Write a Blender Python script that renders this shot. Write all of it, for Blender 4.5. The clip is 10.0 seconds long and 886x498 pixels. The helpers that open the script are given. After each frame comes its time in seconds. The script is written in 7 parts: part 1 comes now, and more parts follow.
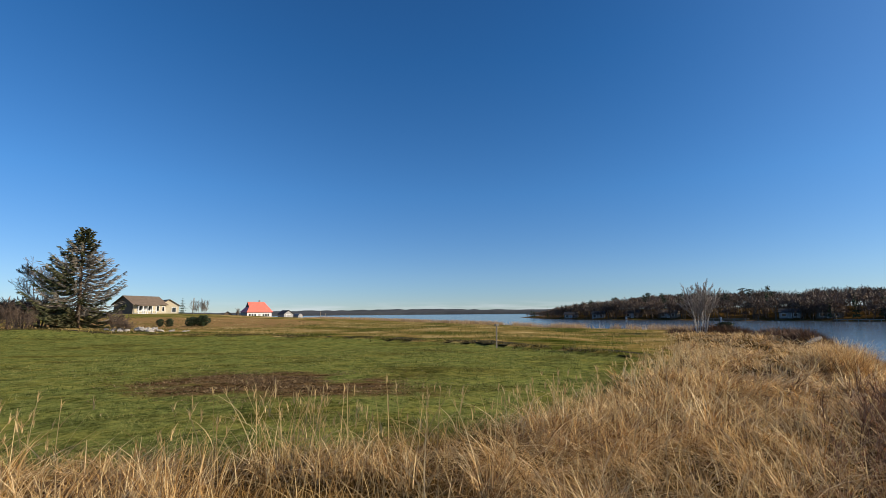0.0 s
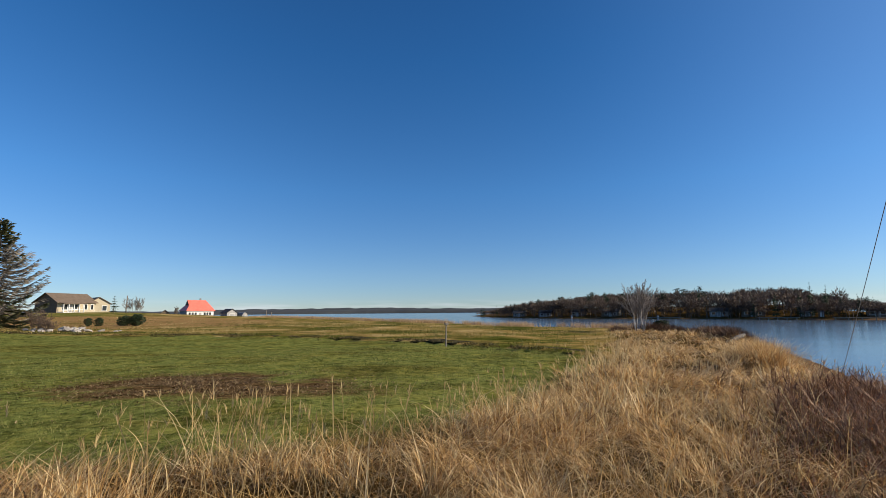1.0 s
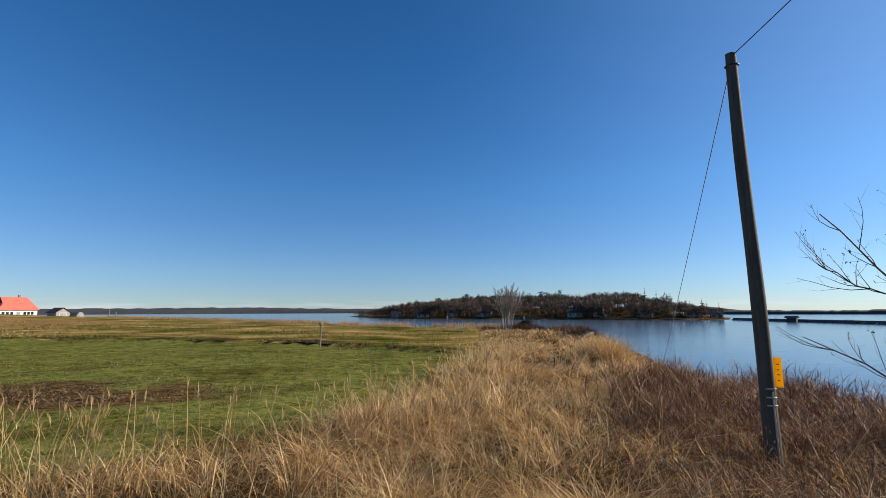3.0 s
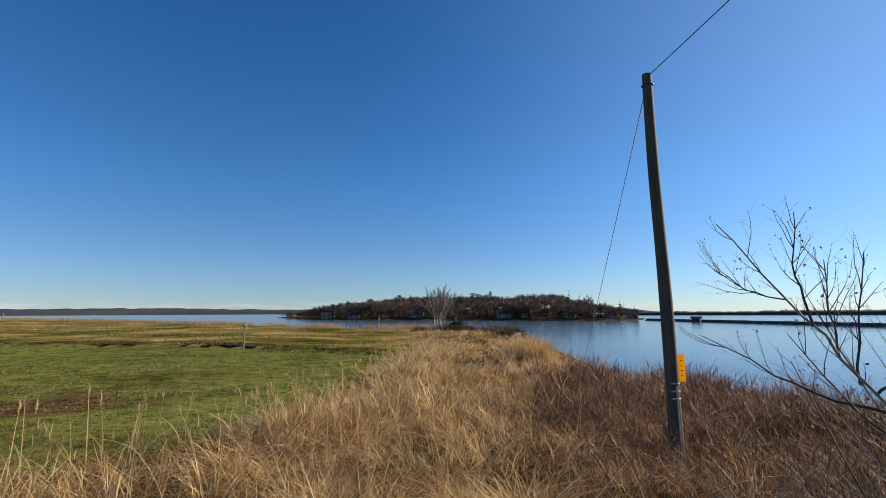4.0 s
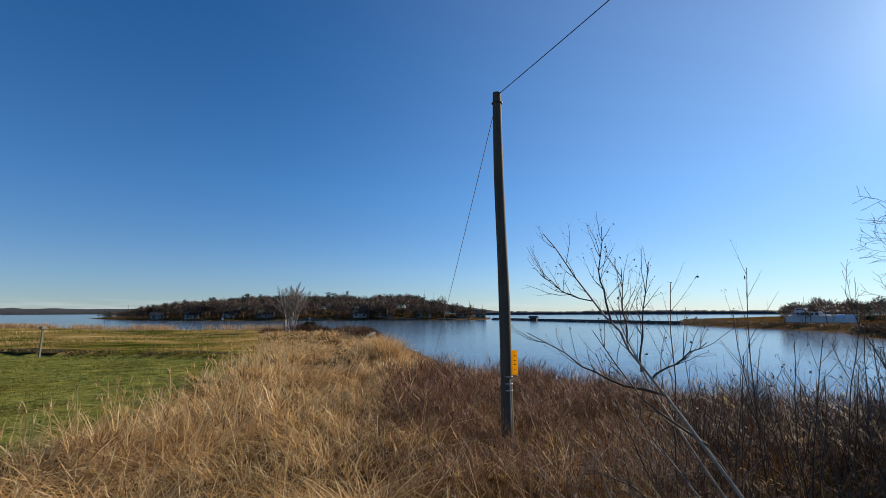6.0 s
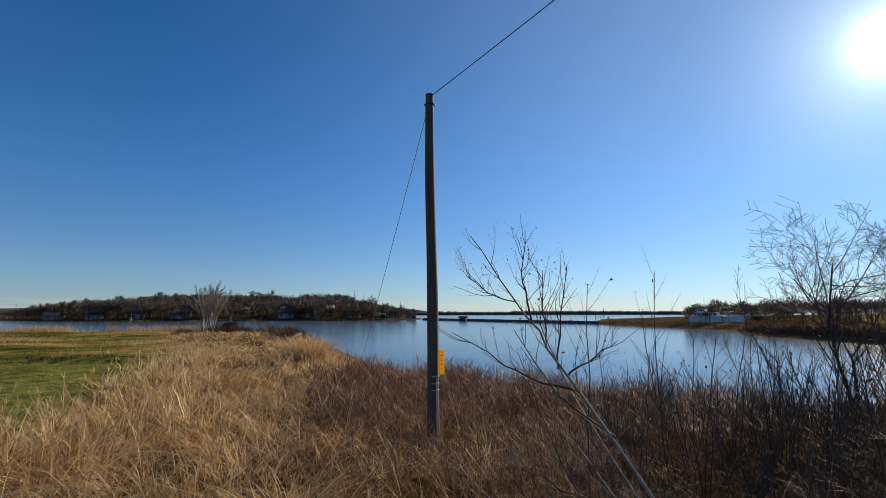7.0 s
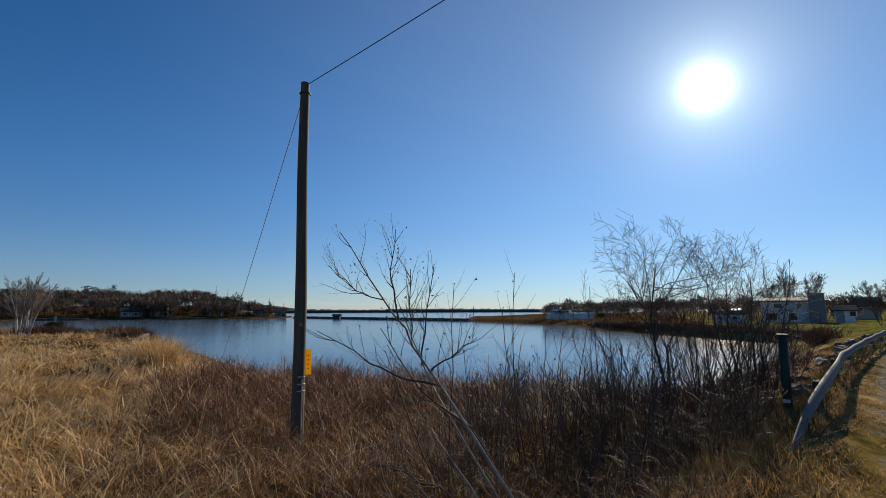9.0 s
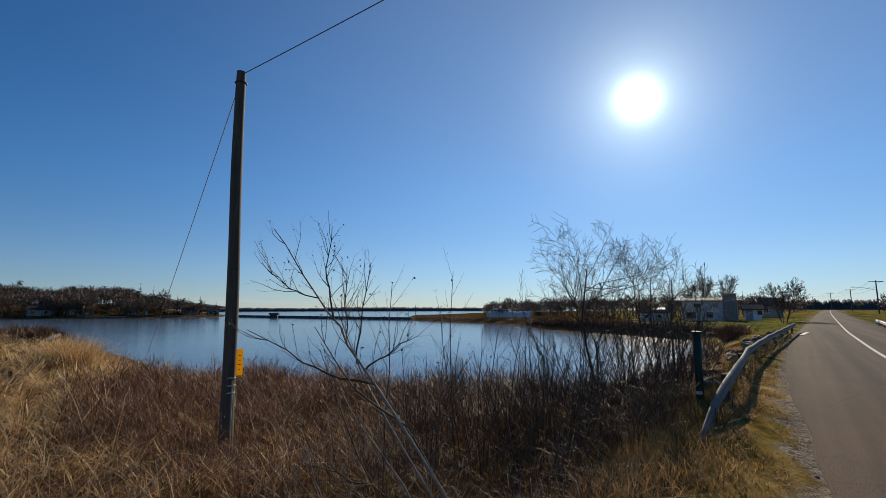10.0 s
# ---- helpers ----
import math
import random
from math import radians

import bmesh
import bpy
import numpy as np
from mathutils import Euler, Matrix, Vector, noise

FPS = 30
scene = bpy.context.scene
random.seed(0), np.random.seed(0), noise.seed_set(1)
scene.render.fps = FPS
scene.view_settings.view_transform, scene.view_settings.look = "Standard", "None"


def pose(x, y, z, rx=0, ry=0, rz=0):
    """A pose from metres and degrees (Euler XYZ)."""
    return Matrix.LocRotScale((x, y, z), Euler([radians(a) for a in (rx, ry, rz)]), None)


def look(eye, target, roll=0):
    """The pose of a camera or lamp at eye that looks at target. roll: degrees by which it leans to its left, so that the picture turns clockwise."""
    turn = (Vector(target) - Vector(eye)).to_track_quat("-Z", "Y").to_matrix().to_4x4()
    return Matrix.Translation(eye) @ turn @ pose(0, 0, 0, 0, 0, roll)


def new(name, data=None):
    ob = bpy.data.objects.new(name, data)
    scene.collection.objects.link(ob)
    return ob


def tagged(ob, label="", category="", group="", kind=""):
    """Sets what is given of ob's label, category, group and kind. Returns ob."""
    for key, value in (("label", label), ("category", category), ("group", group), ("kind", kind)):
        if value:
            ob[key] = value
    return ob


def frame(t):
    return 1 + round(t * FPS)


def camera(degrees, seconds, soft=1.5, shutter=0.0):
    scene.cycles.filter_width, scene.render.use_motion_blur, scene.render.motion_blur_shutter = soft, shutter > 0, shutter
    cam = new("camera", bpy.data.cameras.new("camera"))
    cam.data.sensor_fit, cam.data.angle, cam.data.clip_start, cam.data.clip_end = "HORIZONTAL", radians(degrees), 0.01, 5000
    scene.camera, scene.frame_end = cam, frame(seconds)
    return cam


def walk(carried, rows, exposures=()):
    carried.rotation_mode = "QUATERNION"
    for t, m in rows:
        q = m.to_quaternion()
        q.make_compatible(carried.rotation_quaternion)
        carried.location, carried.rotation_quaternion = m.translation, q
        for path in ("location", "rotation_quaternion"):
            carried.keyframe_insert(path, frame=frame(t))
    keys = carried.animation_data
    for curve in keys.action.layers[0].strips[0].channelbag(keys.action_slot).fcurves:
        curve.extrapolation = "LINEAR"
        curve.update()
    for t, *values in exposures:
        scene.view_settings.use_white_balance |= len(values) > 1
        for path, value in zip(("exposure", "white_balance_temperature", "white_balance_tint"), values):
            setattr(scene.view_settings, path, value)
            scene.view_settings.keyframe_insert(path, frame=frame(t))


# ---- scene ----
cam = camera(87.4, 10.0, soft=0.6)

PATH = [
    (0, (0.302, 0.048, 1.644), (0.198, 2.026, 1.921), -0.5),
    (0.5, (0.315, 0.005, 1.645), (0.308, 1.987, 1.917), -0.5),
    (1, (0.357, 0.021, 1.641), (0.46, 2.0, 1.911), -0.5),
    (1.5, (0.392, -0.007, 1.61), (0.613, 1.962, 1.879), -0.5),
    (2, (0.413, -0.021, 1.617), (0.757, 1.931, 1.884), -0.5),
    (2.5, (0.4, -0.059, 1.604), (0.873, 1.866, 1.871), -0.4),
    (4, (0.421, -0.109, 1.604), (1.291, 1.672, 1.876), -0.3),
    (4.5, (0.433, -0.129, 1.61), (1.434, 1.581, 1.88), -0.4),
    (5, (0.454, -0.14, 1.606), (1.582, 1.488, 1.876), -0.3),
    (5.5, (0.473, -0.151, 1.602), (1.722, 1.387, 1.871), -0.3),
    (7, (0.518, -0.187, 1.6), (2.078, 1.036, 1.868), -0.2),
    (7.5, (0.527, -0.209, 1.6), (2.168, 0.903, 1.867), -0.2),
    (8, (0.528, -0.229, 1.597), (2.241, 0.769, 1.862), -0.2),
    (8.5, (0.538, -0.239, 1.603), (2.312, 0.647, 1.863), -0.2),
    (9, (0.542, -0.248, 1.601), (2.369, 0.524, 1.858), -0.2),
    (9.5, (0.536, -0.275, 1.603), (2.41, 0.378, 1.857), -0.1),
    (10, (0.53, -0.307, 1.599), (2.438, 0.235, 1.85), -0.1),
]
walk(cam, [(t, look(eye, target, roll)) for t, eye, target, roll in PATH],
     exposures=[(0, 0.45), (3.5, 0.46), (5.0, 0.42), (6.0, 0.32), (7.0, 0.18), (8.0, 0.04), (9.0, -0.04), (10.0, -0.09)])


# ---- world and light ----
SUN_AZ, SUN_EL = 98.0, 23.2          # degrees clockwise from +y, degrees above the horizon
SUN_DIR = Vector((math.sin(radians(SUN_AZ)) * math.cos(radians(SUN_EL)),
                  math.cos(radians(SUN_AZ)) * math.cos(radians(SUN_EL)), math.sin(radians(SUN_EL))))
WATER_Z = -1.35


def make_world():
    w = bpy.data.worlds.new("sky")
    scene.world = w
    w.use_nodes = True
    nt = w.node_tree
    nt.nodes.clear()
    N, L = nt.nodes.new, nt.links.new
    out, bg, sky = N("ShaderNodeOutputWorld"), N("ShaderNodeBackground"), N("ShaderNodeTexSky")
    sky.sky_type, sky.sun_disc = "NISHITA", False
    sky.sun_elevation, sky.sun_rotation = radians(SUN_EL), radians(SUN_AZ)
    sky.altitude, sky.air_density, sky.dust_density, sky.ozone_density = 0.0, 0.8, 0.0, 3.0
    bg.inputs["Strength"].default_value = 0.102
    # a dry, deep blue autumn air: the tint of the sky from the horizon upwards
    sep, tint = N("ShaderNodeSeparateXYZ"), N("ShaderNodeValToRGB")
    els = tint.color_ramp.elements
    while len(els) < 5:
        els.new(0.5)
    for e, (p, c) in zip(els, ((0.0, (0.52, 0.58, 0.70)), (0.08, (0.54, 0.66, 0.80)), (0.25, (0.40, 0.74, 0.98)), (0.5, (0.26, 0.69, 1.0)), (1.0, (0.20, 0.56, 0.9)))):
        e.position, e.color = p, (*c, 1)
    tinted = N("ShaderNodeMixRGB")
    tinted.blend_type = "MULTIPLY"
    tinted.inputs[0].default_value = 1.0
    L(sky.outputs[0], tinted.inputs[1])
    L(tint.outputs[0], tinted.inputs[2])
    # the bright aureole of the low sun
    tc, dot, norm = N("ShaderNodeTexCoord"), N("ShaderNodeVectorMath"), N("ShaderNodeVectorMath")
    norm.operation, dot.operation = "NORMALIZE", "DOT_PRODUCT"
    dot.inputs[1].default_value = SUN_DIR
    L(tc.outputs["Generated"], norm.inputs[0])
    L(norm.outputs[0], dot.inputs[0])
    L(norm.outputs[0], sep.inputs[0])
    L(sep.outputs["Z"], tint.inputs[0])
    ac = N("ShaderNodeMath")
    ac.operation = "ARCCOSINE"
    L(dot.outputs["Value"], ac.inputs[0])
    add = N("ShaderNodeMixRGB")
    add.blend_type = "ADD"
    add.inputs[0].default_value = 1.0
    ratio, steep, core = N("ShaderNodeMath"), N("ShaderNodeMath"), N("ShaderNodeMath")
    ratio.operation, steep.operation, core.operation = "DIVIDE", "POWER", "MINIMUM"
    ratio.inputs[0].default_value = radians(4.4)
    L(ac.outputs[0], ratio.inputs[1])
    L(ratio.outputs[0], steep.inputs[0])
    steep.inputs[1].default_value = 2.7
    L(steep.outputs[0], core.inputs[0])
    core.inputs[1].default_value = 60.0
    halo = N("ShaderNodeMapRange")
    halo.interpolation_type = "LINEAR"
    halo.inputs["From Min"].default_value, halo.inputs["From Max"].default_value = radians(24), radians(2.0)
    halo.inputs["To Min"].default_value, halo.inputs["To Max"].default_value = 0.0, 1.0
    L(ac.outputs[0], halo.inputs["Value"])
    pw = N("ShaderNodeMath")
    pw.operation = "POWER"
    pw.inputs[1].default_value = 4.0
    L(halo.outputs[0], pw.inputs[0])
    mul = N("ShaderNodeMath")
    mul.operation = "MULTIPLY"
    mul.inputs[1].default_value = 3.4
    L(pw.outputs[0], mul.inputs[0])
    wide, soft_edge, veil = N("ShaderNodeMapRange"), N("ShaderNodeMath"), N("ShaderNodeMath")
    wide.inputs["From Min"].default_value, wide.inputs["From Max"].default_value = radians(75), radians(5)
    L(ac.outputs[0], wide.inputs["Value"])
    soft_edge.operation, veil.operation = "POWER", "MULTIPLY_ADD"
    soft_edge.inputs[1].default_value = 2.0
    L(wide.outputs[0], soft_edge.inputs[0])
    L(soft_edge.outputs[0], veil.inputs[0])
    veil.inputs[1].default_value = 2.0
    L(mul.outputs[0], veil.inputs[2])
    tot = N("ShaderNodeMath")
    tot.operation = "ADD"
    L(core.outputs[0], tot.inputs[0])
    L(veil.outputs[0], tot.inputs[1])
    col = N("ShaderNodeMixRGB")
    col.blend_type = "MULTIPLY"
    col.inputs[0].default_value = 1.0
    col.inputs[1].default_value = (0.92, 1.0, 0.88, 1)
    L(tot.outputs[0], col.inputs[2])
    # thin cloud banks low over the horizon
    squash, puffs, band, amount, hazy = N("ShaderNodeMapping"), N("ShaderNodeTexNoise"), N("ShaderNodeValToRGB"), N("ShaderNodeMath"), N("ShaderNodeMixRGB")
    squash.inputs["Scale"].default_value = (5.0, 5.0, 60.0)
    puffs.inputs["Scale"].default_value, puffs.inputs["Detail"].default_value = 2.0, 5.0
    L(norm.outputs[0], squash.inputs["Vector"])
    L(squash.outputs[0], puffs.inputs["Vector"])
    els = band.color_ramp.elements
    while len(els) < 4:
        els.new(0.5)
    for e, (p, c) in zip(els, ((0.0, 0.0), (0.006, 1.0), (0.013, 0.6), (0.028, 0.0))):
        e.position, e.color = p, (c, c, c, 1)
    L(sep.outputs["Z"], band.inputs[0])
    amount.operation = "MULTIPLY"
    cut = N("ShaderNodeMapRange")
    cut.inputs["From Min"].default_value, cut.inputs["From Max"].default_value, cut.inputs["To Max"].default_value = 0.42, 0.68, 0.6
    L(puffs.outputs["Fac"], cut.inputs["Value"])
    L(cut.outputs[0], amount.inputs[0])
    L(band.outputs[0], amount.inputs[1])
    L(amount.outputs[0], hazy.inputs[0])
    L(tinted.outputs[0], hazy.inputs[1])
    hazy.inputs[2].default_value = (5.6, 5.9, 6.4, 1)
    L(hazy.outputs[0], add.inputs[1])
    L(col.outputs[0], add.inputs[2])
    L(add.outputs[0], bg.inputs["Color"])
    L(bg.outputs[0], out.inputs["Surface"])


make_world()
sun = new("sun", bpy.data.lights.new("sun", "SUN"))
sun.data.energy, sun.data.angle, sun.data.color = 5.0, radians(0.53), (1.0, 0.86, 0.66)
sun.matrix_world = look(SUN_DIR * 50, (0, 0, 0))


# ---- materials ----
def material(name, shader):
    m = bpy.data.materials.new(name)
    m.use_nodes = True
    nt = m.node_tree
    nt.nodes.clear()
    out = nt.nodes.new("ShaderNodeOutputMaterial")
    nt.links.new(shader(nt), out.inputs["Surface"])
    return m


def node(nt, kind, **values):
    n = nt.nodes.new("ShaderNode" + kind)
    for key, value in values.items():
        n.inputs[key.replace("_", " ")].default_value = value
    return n


def ramp(nt, fac, stops):
    r = nt.nodes.new("ShaderNodeValToRGB")
    els = r.color_ramp.elements
    while len(els) < len(stops):
        els.new(0.5)
    for e, (p, c) in zip(els, stops):
        e.position, e.color = p, (*c, 1)
    nt.links.new(fac, r.inputs[0])
    return r.outputs[0]


def noise_tex(nt, scale, detail=4.0, rough=0.55, stretch=None, coords="Object"):
    tc = nt.nodes.new("ShaderNodeTexCoord")
    n = node(nt, "TexNoise", Scale=scale, Detail=detail, Roughness=rough)
    src = tc.outputs[coords]
    if stretch:
        mp = node(nt, "Mapping", Scale=stretch)
        nt.links.new(src, mp.inputs["Vector"])
        src = mp.outputs[0]
    nt.links.new(src, n.inputs["Vector"])
    return n.outputs["Fac"]


def mix(nt, fac, a, b, blend="MIX"):
    m = nt.nodes.new("ShaderNodeMixRGB")
    m.blend_type = blend
    for socket, v in zip(m.inputs, (fac, a, b)):
        if isinstance(v, (int, float)):
            socket.default_value = v
        elif isinstance(v, tuple):
            socket.default_value = (*v, 1)
        else:
            nt.links.new(v, socket)
    return m.outputs[0]


def bump(nt, height, strength=0.4, distance=0.02):
    b = node(nt, "Bump", Strength=strength, Distance=distance)
    nt.links.new(height, b.inputs["Height"])
    return b.outputs[0]


def principled(nt, color, rough=0.7, normal=None, metal=0.0, spec=0.4):
    p = node(nt, "BsdfPrincipled", Roughness=rough, Metallic=metal)
    p.inputs["Specular IOR Level"].default_value = spec
    if isinstance(color, tuple):
        p.inputs["Base Color"].default_value = (*color, 1)
    else:
        nt.links.new(color, p.inputs["Base Color"])
    if normal is not None:
        nt.links.new(normal, p.inputs["Normal"])
    return p.outputs[0]


def island_random(nt):
    return nt.nodes.new("ShaderNodeNewGeometry").outputs["Random Per Island"]


def leafy(name, stops, thin=0.35, rough=0.6, scale=0.35, spread=0.35):
    """Blades, stems and leaves: coloured piece by piece, some light passing through."""
    def shader(nt):
        big = noise_tex(nt, scale, 3.0)
        r = island_random(nt)
        f = nt.nodes.new("ShaderNodeMath")
        f.operation = "MULTIPLY_ADD"
        nt.links.new(big, f.inputs[0])
        f.inputs[1].default_value = spread * 2.2
        g = nt.nodes.new("ShaderNodeMath")
        g.operation = "MULTIPLY_ADD"
        nt.links.new(r, g.inputs[0])
        g.inputs[1].default_value, g.inputs[2].default_value = 1.0 - spread, -spread * 0.6
        nt.links.new(g.outputs[0], f.inputs[2])
        color = ramp(nt, f.outputs[0], stops)
        a = principled(nt, color, rough, spec=0.25)
        if thin <= 0:
            return a
        b = nt.nodes.new("ShaderNodeBsdfTranslucent")
        nt.links.new(color, b.inputs["Color"])
        m = nt.nodes.new("ShaderNodeMixShader")
        m.inputs[0].default_value = thin
        nt.links.new(a, m.inputs[1])
        nt.links.new(b.outputs[0], m.inputs[2])
        return m.outputs[0]
    return material(name, shader)


def mottled(name, dark, light, scale=3.0, rough=0.7, relief=0.4, depth=0.01, stretch=None, metal=0.0, spec=0.4):
    def shader(nt):
        a = noise_tex(nt, scale, 5.0, 0.6, stretch)
        b = noise_tex(nt, scale * 9, 3.0, 0.6, stretch)
        f = mix(nt, 0.4, a, b)
        color = ramp(nt, f, [(0.3, dark), (0.7, light)])
        return principled(nt, color, rough, bump(nt, f, relief, depth), metal, spec)
    return material(name, shader)


# dry grass: its dark stops also put the shade of gaps into blade colour
M_DRY = leafy("dry grass", [(0.06, (0.045, 0.021, 0.009)), (0.30, (0.24, 0.125, 0.040)), (0.50, (0.63, 0.38, 0.135)), (0.77, (0.97, 0.76, 0.43))], 0.35, scale=2.4, spread=0.42)
M_MAT = leafy("short matted grass", [(0.05, (0.06, 0.028, 0.010)), (0.35, (0.26, 0.14, 0.040)), (0.7, (0.50, 0.31, 0.10)), (1.0, (0.74, 0.55, 0.27))], 0.3, scale=1.3, spread=0.4)
M_STALK = leafy("dry seed stalks", [(0.1, (0.36, 0.235, 0.10)), (0.6, (0.62, 0.44, 0.20)), (1.0, (0.82, 0.66, 0.38))], 0.35)
M_LAWN = leafy("lawn grass", [(0.05, (0.055, 0.08, 0.018)), (0.4, (0.15, 0.175, 0.04)), (0.9, (0.36, 0.32, 0.11))], 0.35)
M_FIELD = leafy("field grass", [(0.15, (0.045, 0.06, 0.010)), (0.42, (0.13, 0.14, 0.026)), (0.56, (0.34, 0.24, 0.075)), (0.82, (0.70, 0.52, 0.25))], 0.3, scale=0.13, spread=0.6)
M_REED = leafy("pale reeds", [(0.1, (0.28, 0.17, 0.08)), (0.9, (0.58, 0.42, 0.24))], 0.35)
M_THICKET = leafy("red-brown thicket", [(0.0, (0.022, 0.011, 0.008)), (0.30, (0.115, 0.052, 0.026)), (0.60, (0.30, 0.145, 0.068)), (1.0, (0.66, 0.45, 0.25))], 0.06, scale=1.1, spread=0.42)
M_LEAF = leafy("withered leaves", [(0.1, (0.16, 0.05, 0.02)), (0.6, (0.34, 0.12, 0.04)), (1.0, (0.5, 0.3, 0.12))], 0.4)
M_TWIG = mottled("bare twigs", (0.038, 0.026, 0.017), (0.105, 0.070, 0.045), 8.0, 0.75, 0.3, 0.002)
M_GREYBARK = mottled("pale grey bark", (0.12, 0.10, 0.078), (0.40, 0.35, 0.28), 12.0, 0.65, 0.4, 0.003)
M_BIRCH = mottled("birch bark", (0.26, 0.23, 0.20), (0.60, 0.56, 0.51), 3.0, 0.6, 0.3, 0.003)
M_WOODS = leafy("bare woods", [(0.1, (0.055, 0.042, 0.033)), (0.5, (0.115, 0.082, 0.060)), (0.9, (0.20, 0.128, 0.085))], 0.08, scale=0.03, spread=0.45)
M_CONIFER = leafy("conifer needles", [(0.1, (0.014, 0.028, 0.012)), (0.6, (0.03, 0.05, 0.02)), (1.0, (0.06, 0.075, 0.03))], 0.1)
M_SPRUCE = leafy("ragged spruce needles", [(0.1, (0.034, 0.045, 0.020)), (0.55, (0.085, 0.092, 0.040)), (1.0, (0.20, 0.17, 0.09))], 0.2, scale=0.25)
M_DEADTWIG = leafy("lichened dead twigs", [(0.1, (0.10, 0.08, 0.062)), (0.9, (0.27, 0.225, 0.18))], 0.1)
M_PALETWIG = leafy("pale birch twigs", [(0.1, (0.20, 0.16, 0.135)), (0.9, (0.42, 0.36, 0.31))], 0.1)
M_OLDTWIG = leafy("dark lichened spruce twigs", [(0.1, (0.09, 0.076, 0.058)), (0.6, (0.20, 0.172, 0.135)), (1.0, (0.36, 0.32, 0.26))], 0.1, scale=0.3)
M_MARSH = leafy("brown marsh grass", [(0.1, (0.05, 0.03, 0.015)), (0.6, (0.16, 0.09, 0.04)), (1.0, (0.30, 0.19, 0.09))], 0.2)
M_VERGE = leafy("yellowing verge grass", [(0.05, (0.055, 0.048, 0.015)), (0.28, (0.17, 0.125, 0.036)), (0.50, (0.38, 0.21, 0.070)), (1.0, (0.64, 0.43, 0.21))], 0.4, scale=1.6, spread=0.45)
M_RANK = leafy("brown rank grass", [(0.1, (0.03, 0.026, 0.008)), (0.5, (0.09, 0.075, 0.02)), (1.0, (0.34, 0.25, 0.10))], 0.2, scale=0.5)
M_SUCKER = leafy("dark alder suckers", [(0.0, (0.018, 0.009, 0.005)), (0.38, (0.066, 0.029, 0.014)), (0.72, (0.17, 0.078, 0.034)), (1.0, (0.38, 0.23, 0.125))], 0.06, scale=1.1, spread=0.42)
M_STUBBLE = leafy("dead stubble", [(0.1, (0.035, 0.02, 0.009)), (0.55, (0.16, 0.10, 0.045)), (1.0, (0.46, 0.34, 0.19))], 0.15, scale=1.5, spread=0.2)
M_DITCH = leafy("dark rank grass", [(0.1, (0.022, 0.022, 0.008)), (0.6, (0.06, 0.055, 0.018)), (1.0, (0.16, 0.13, 0.04))], 0.15)


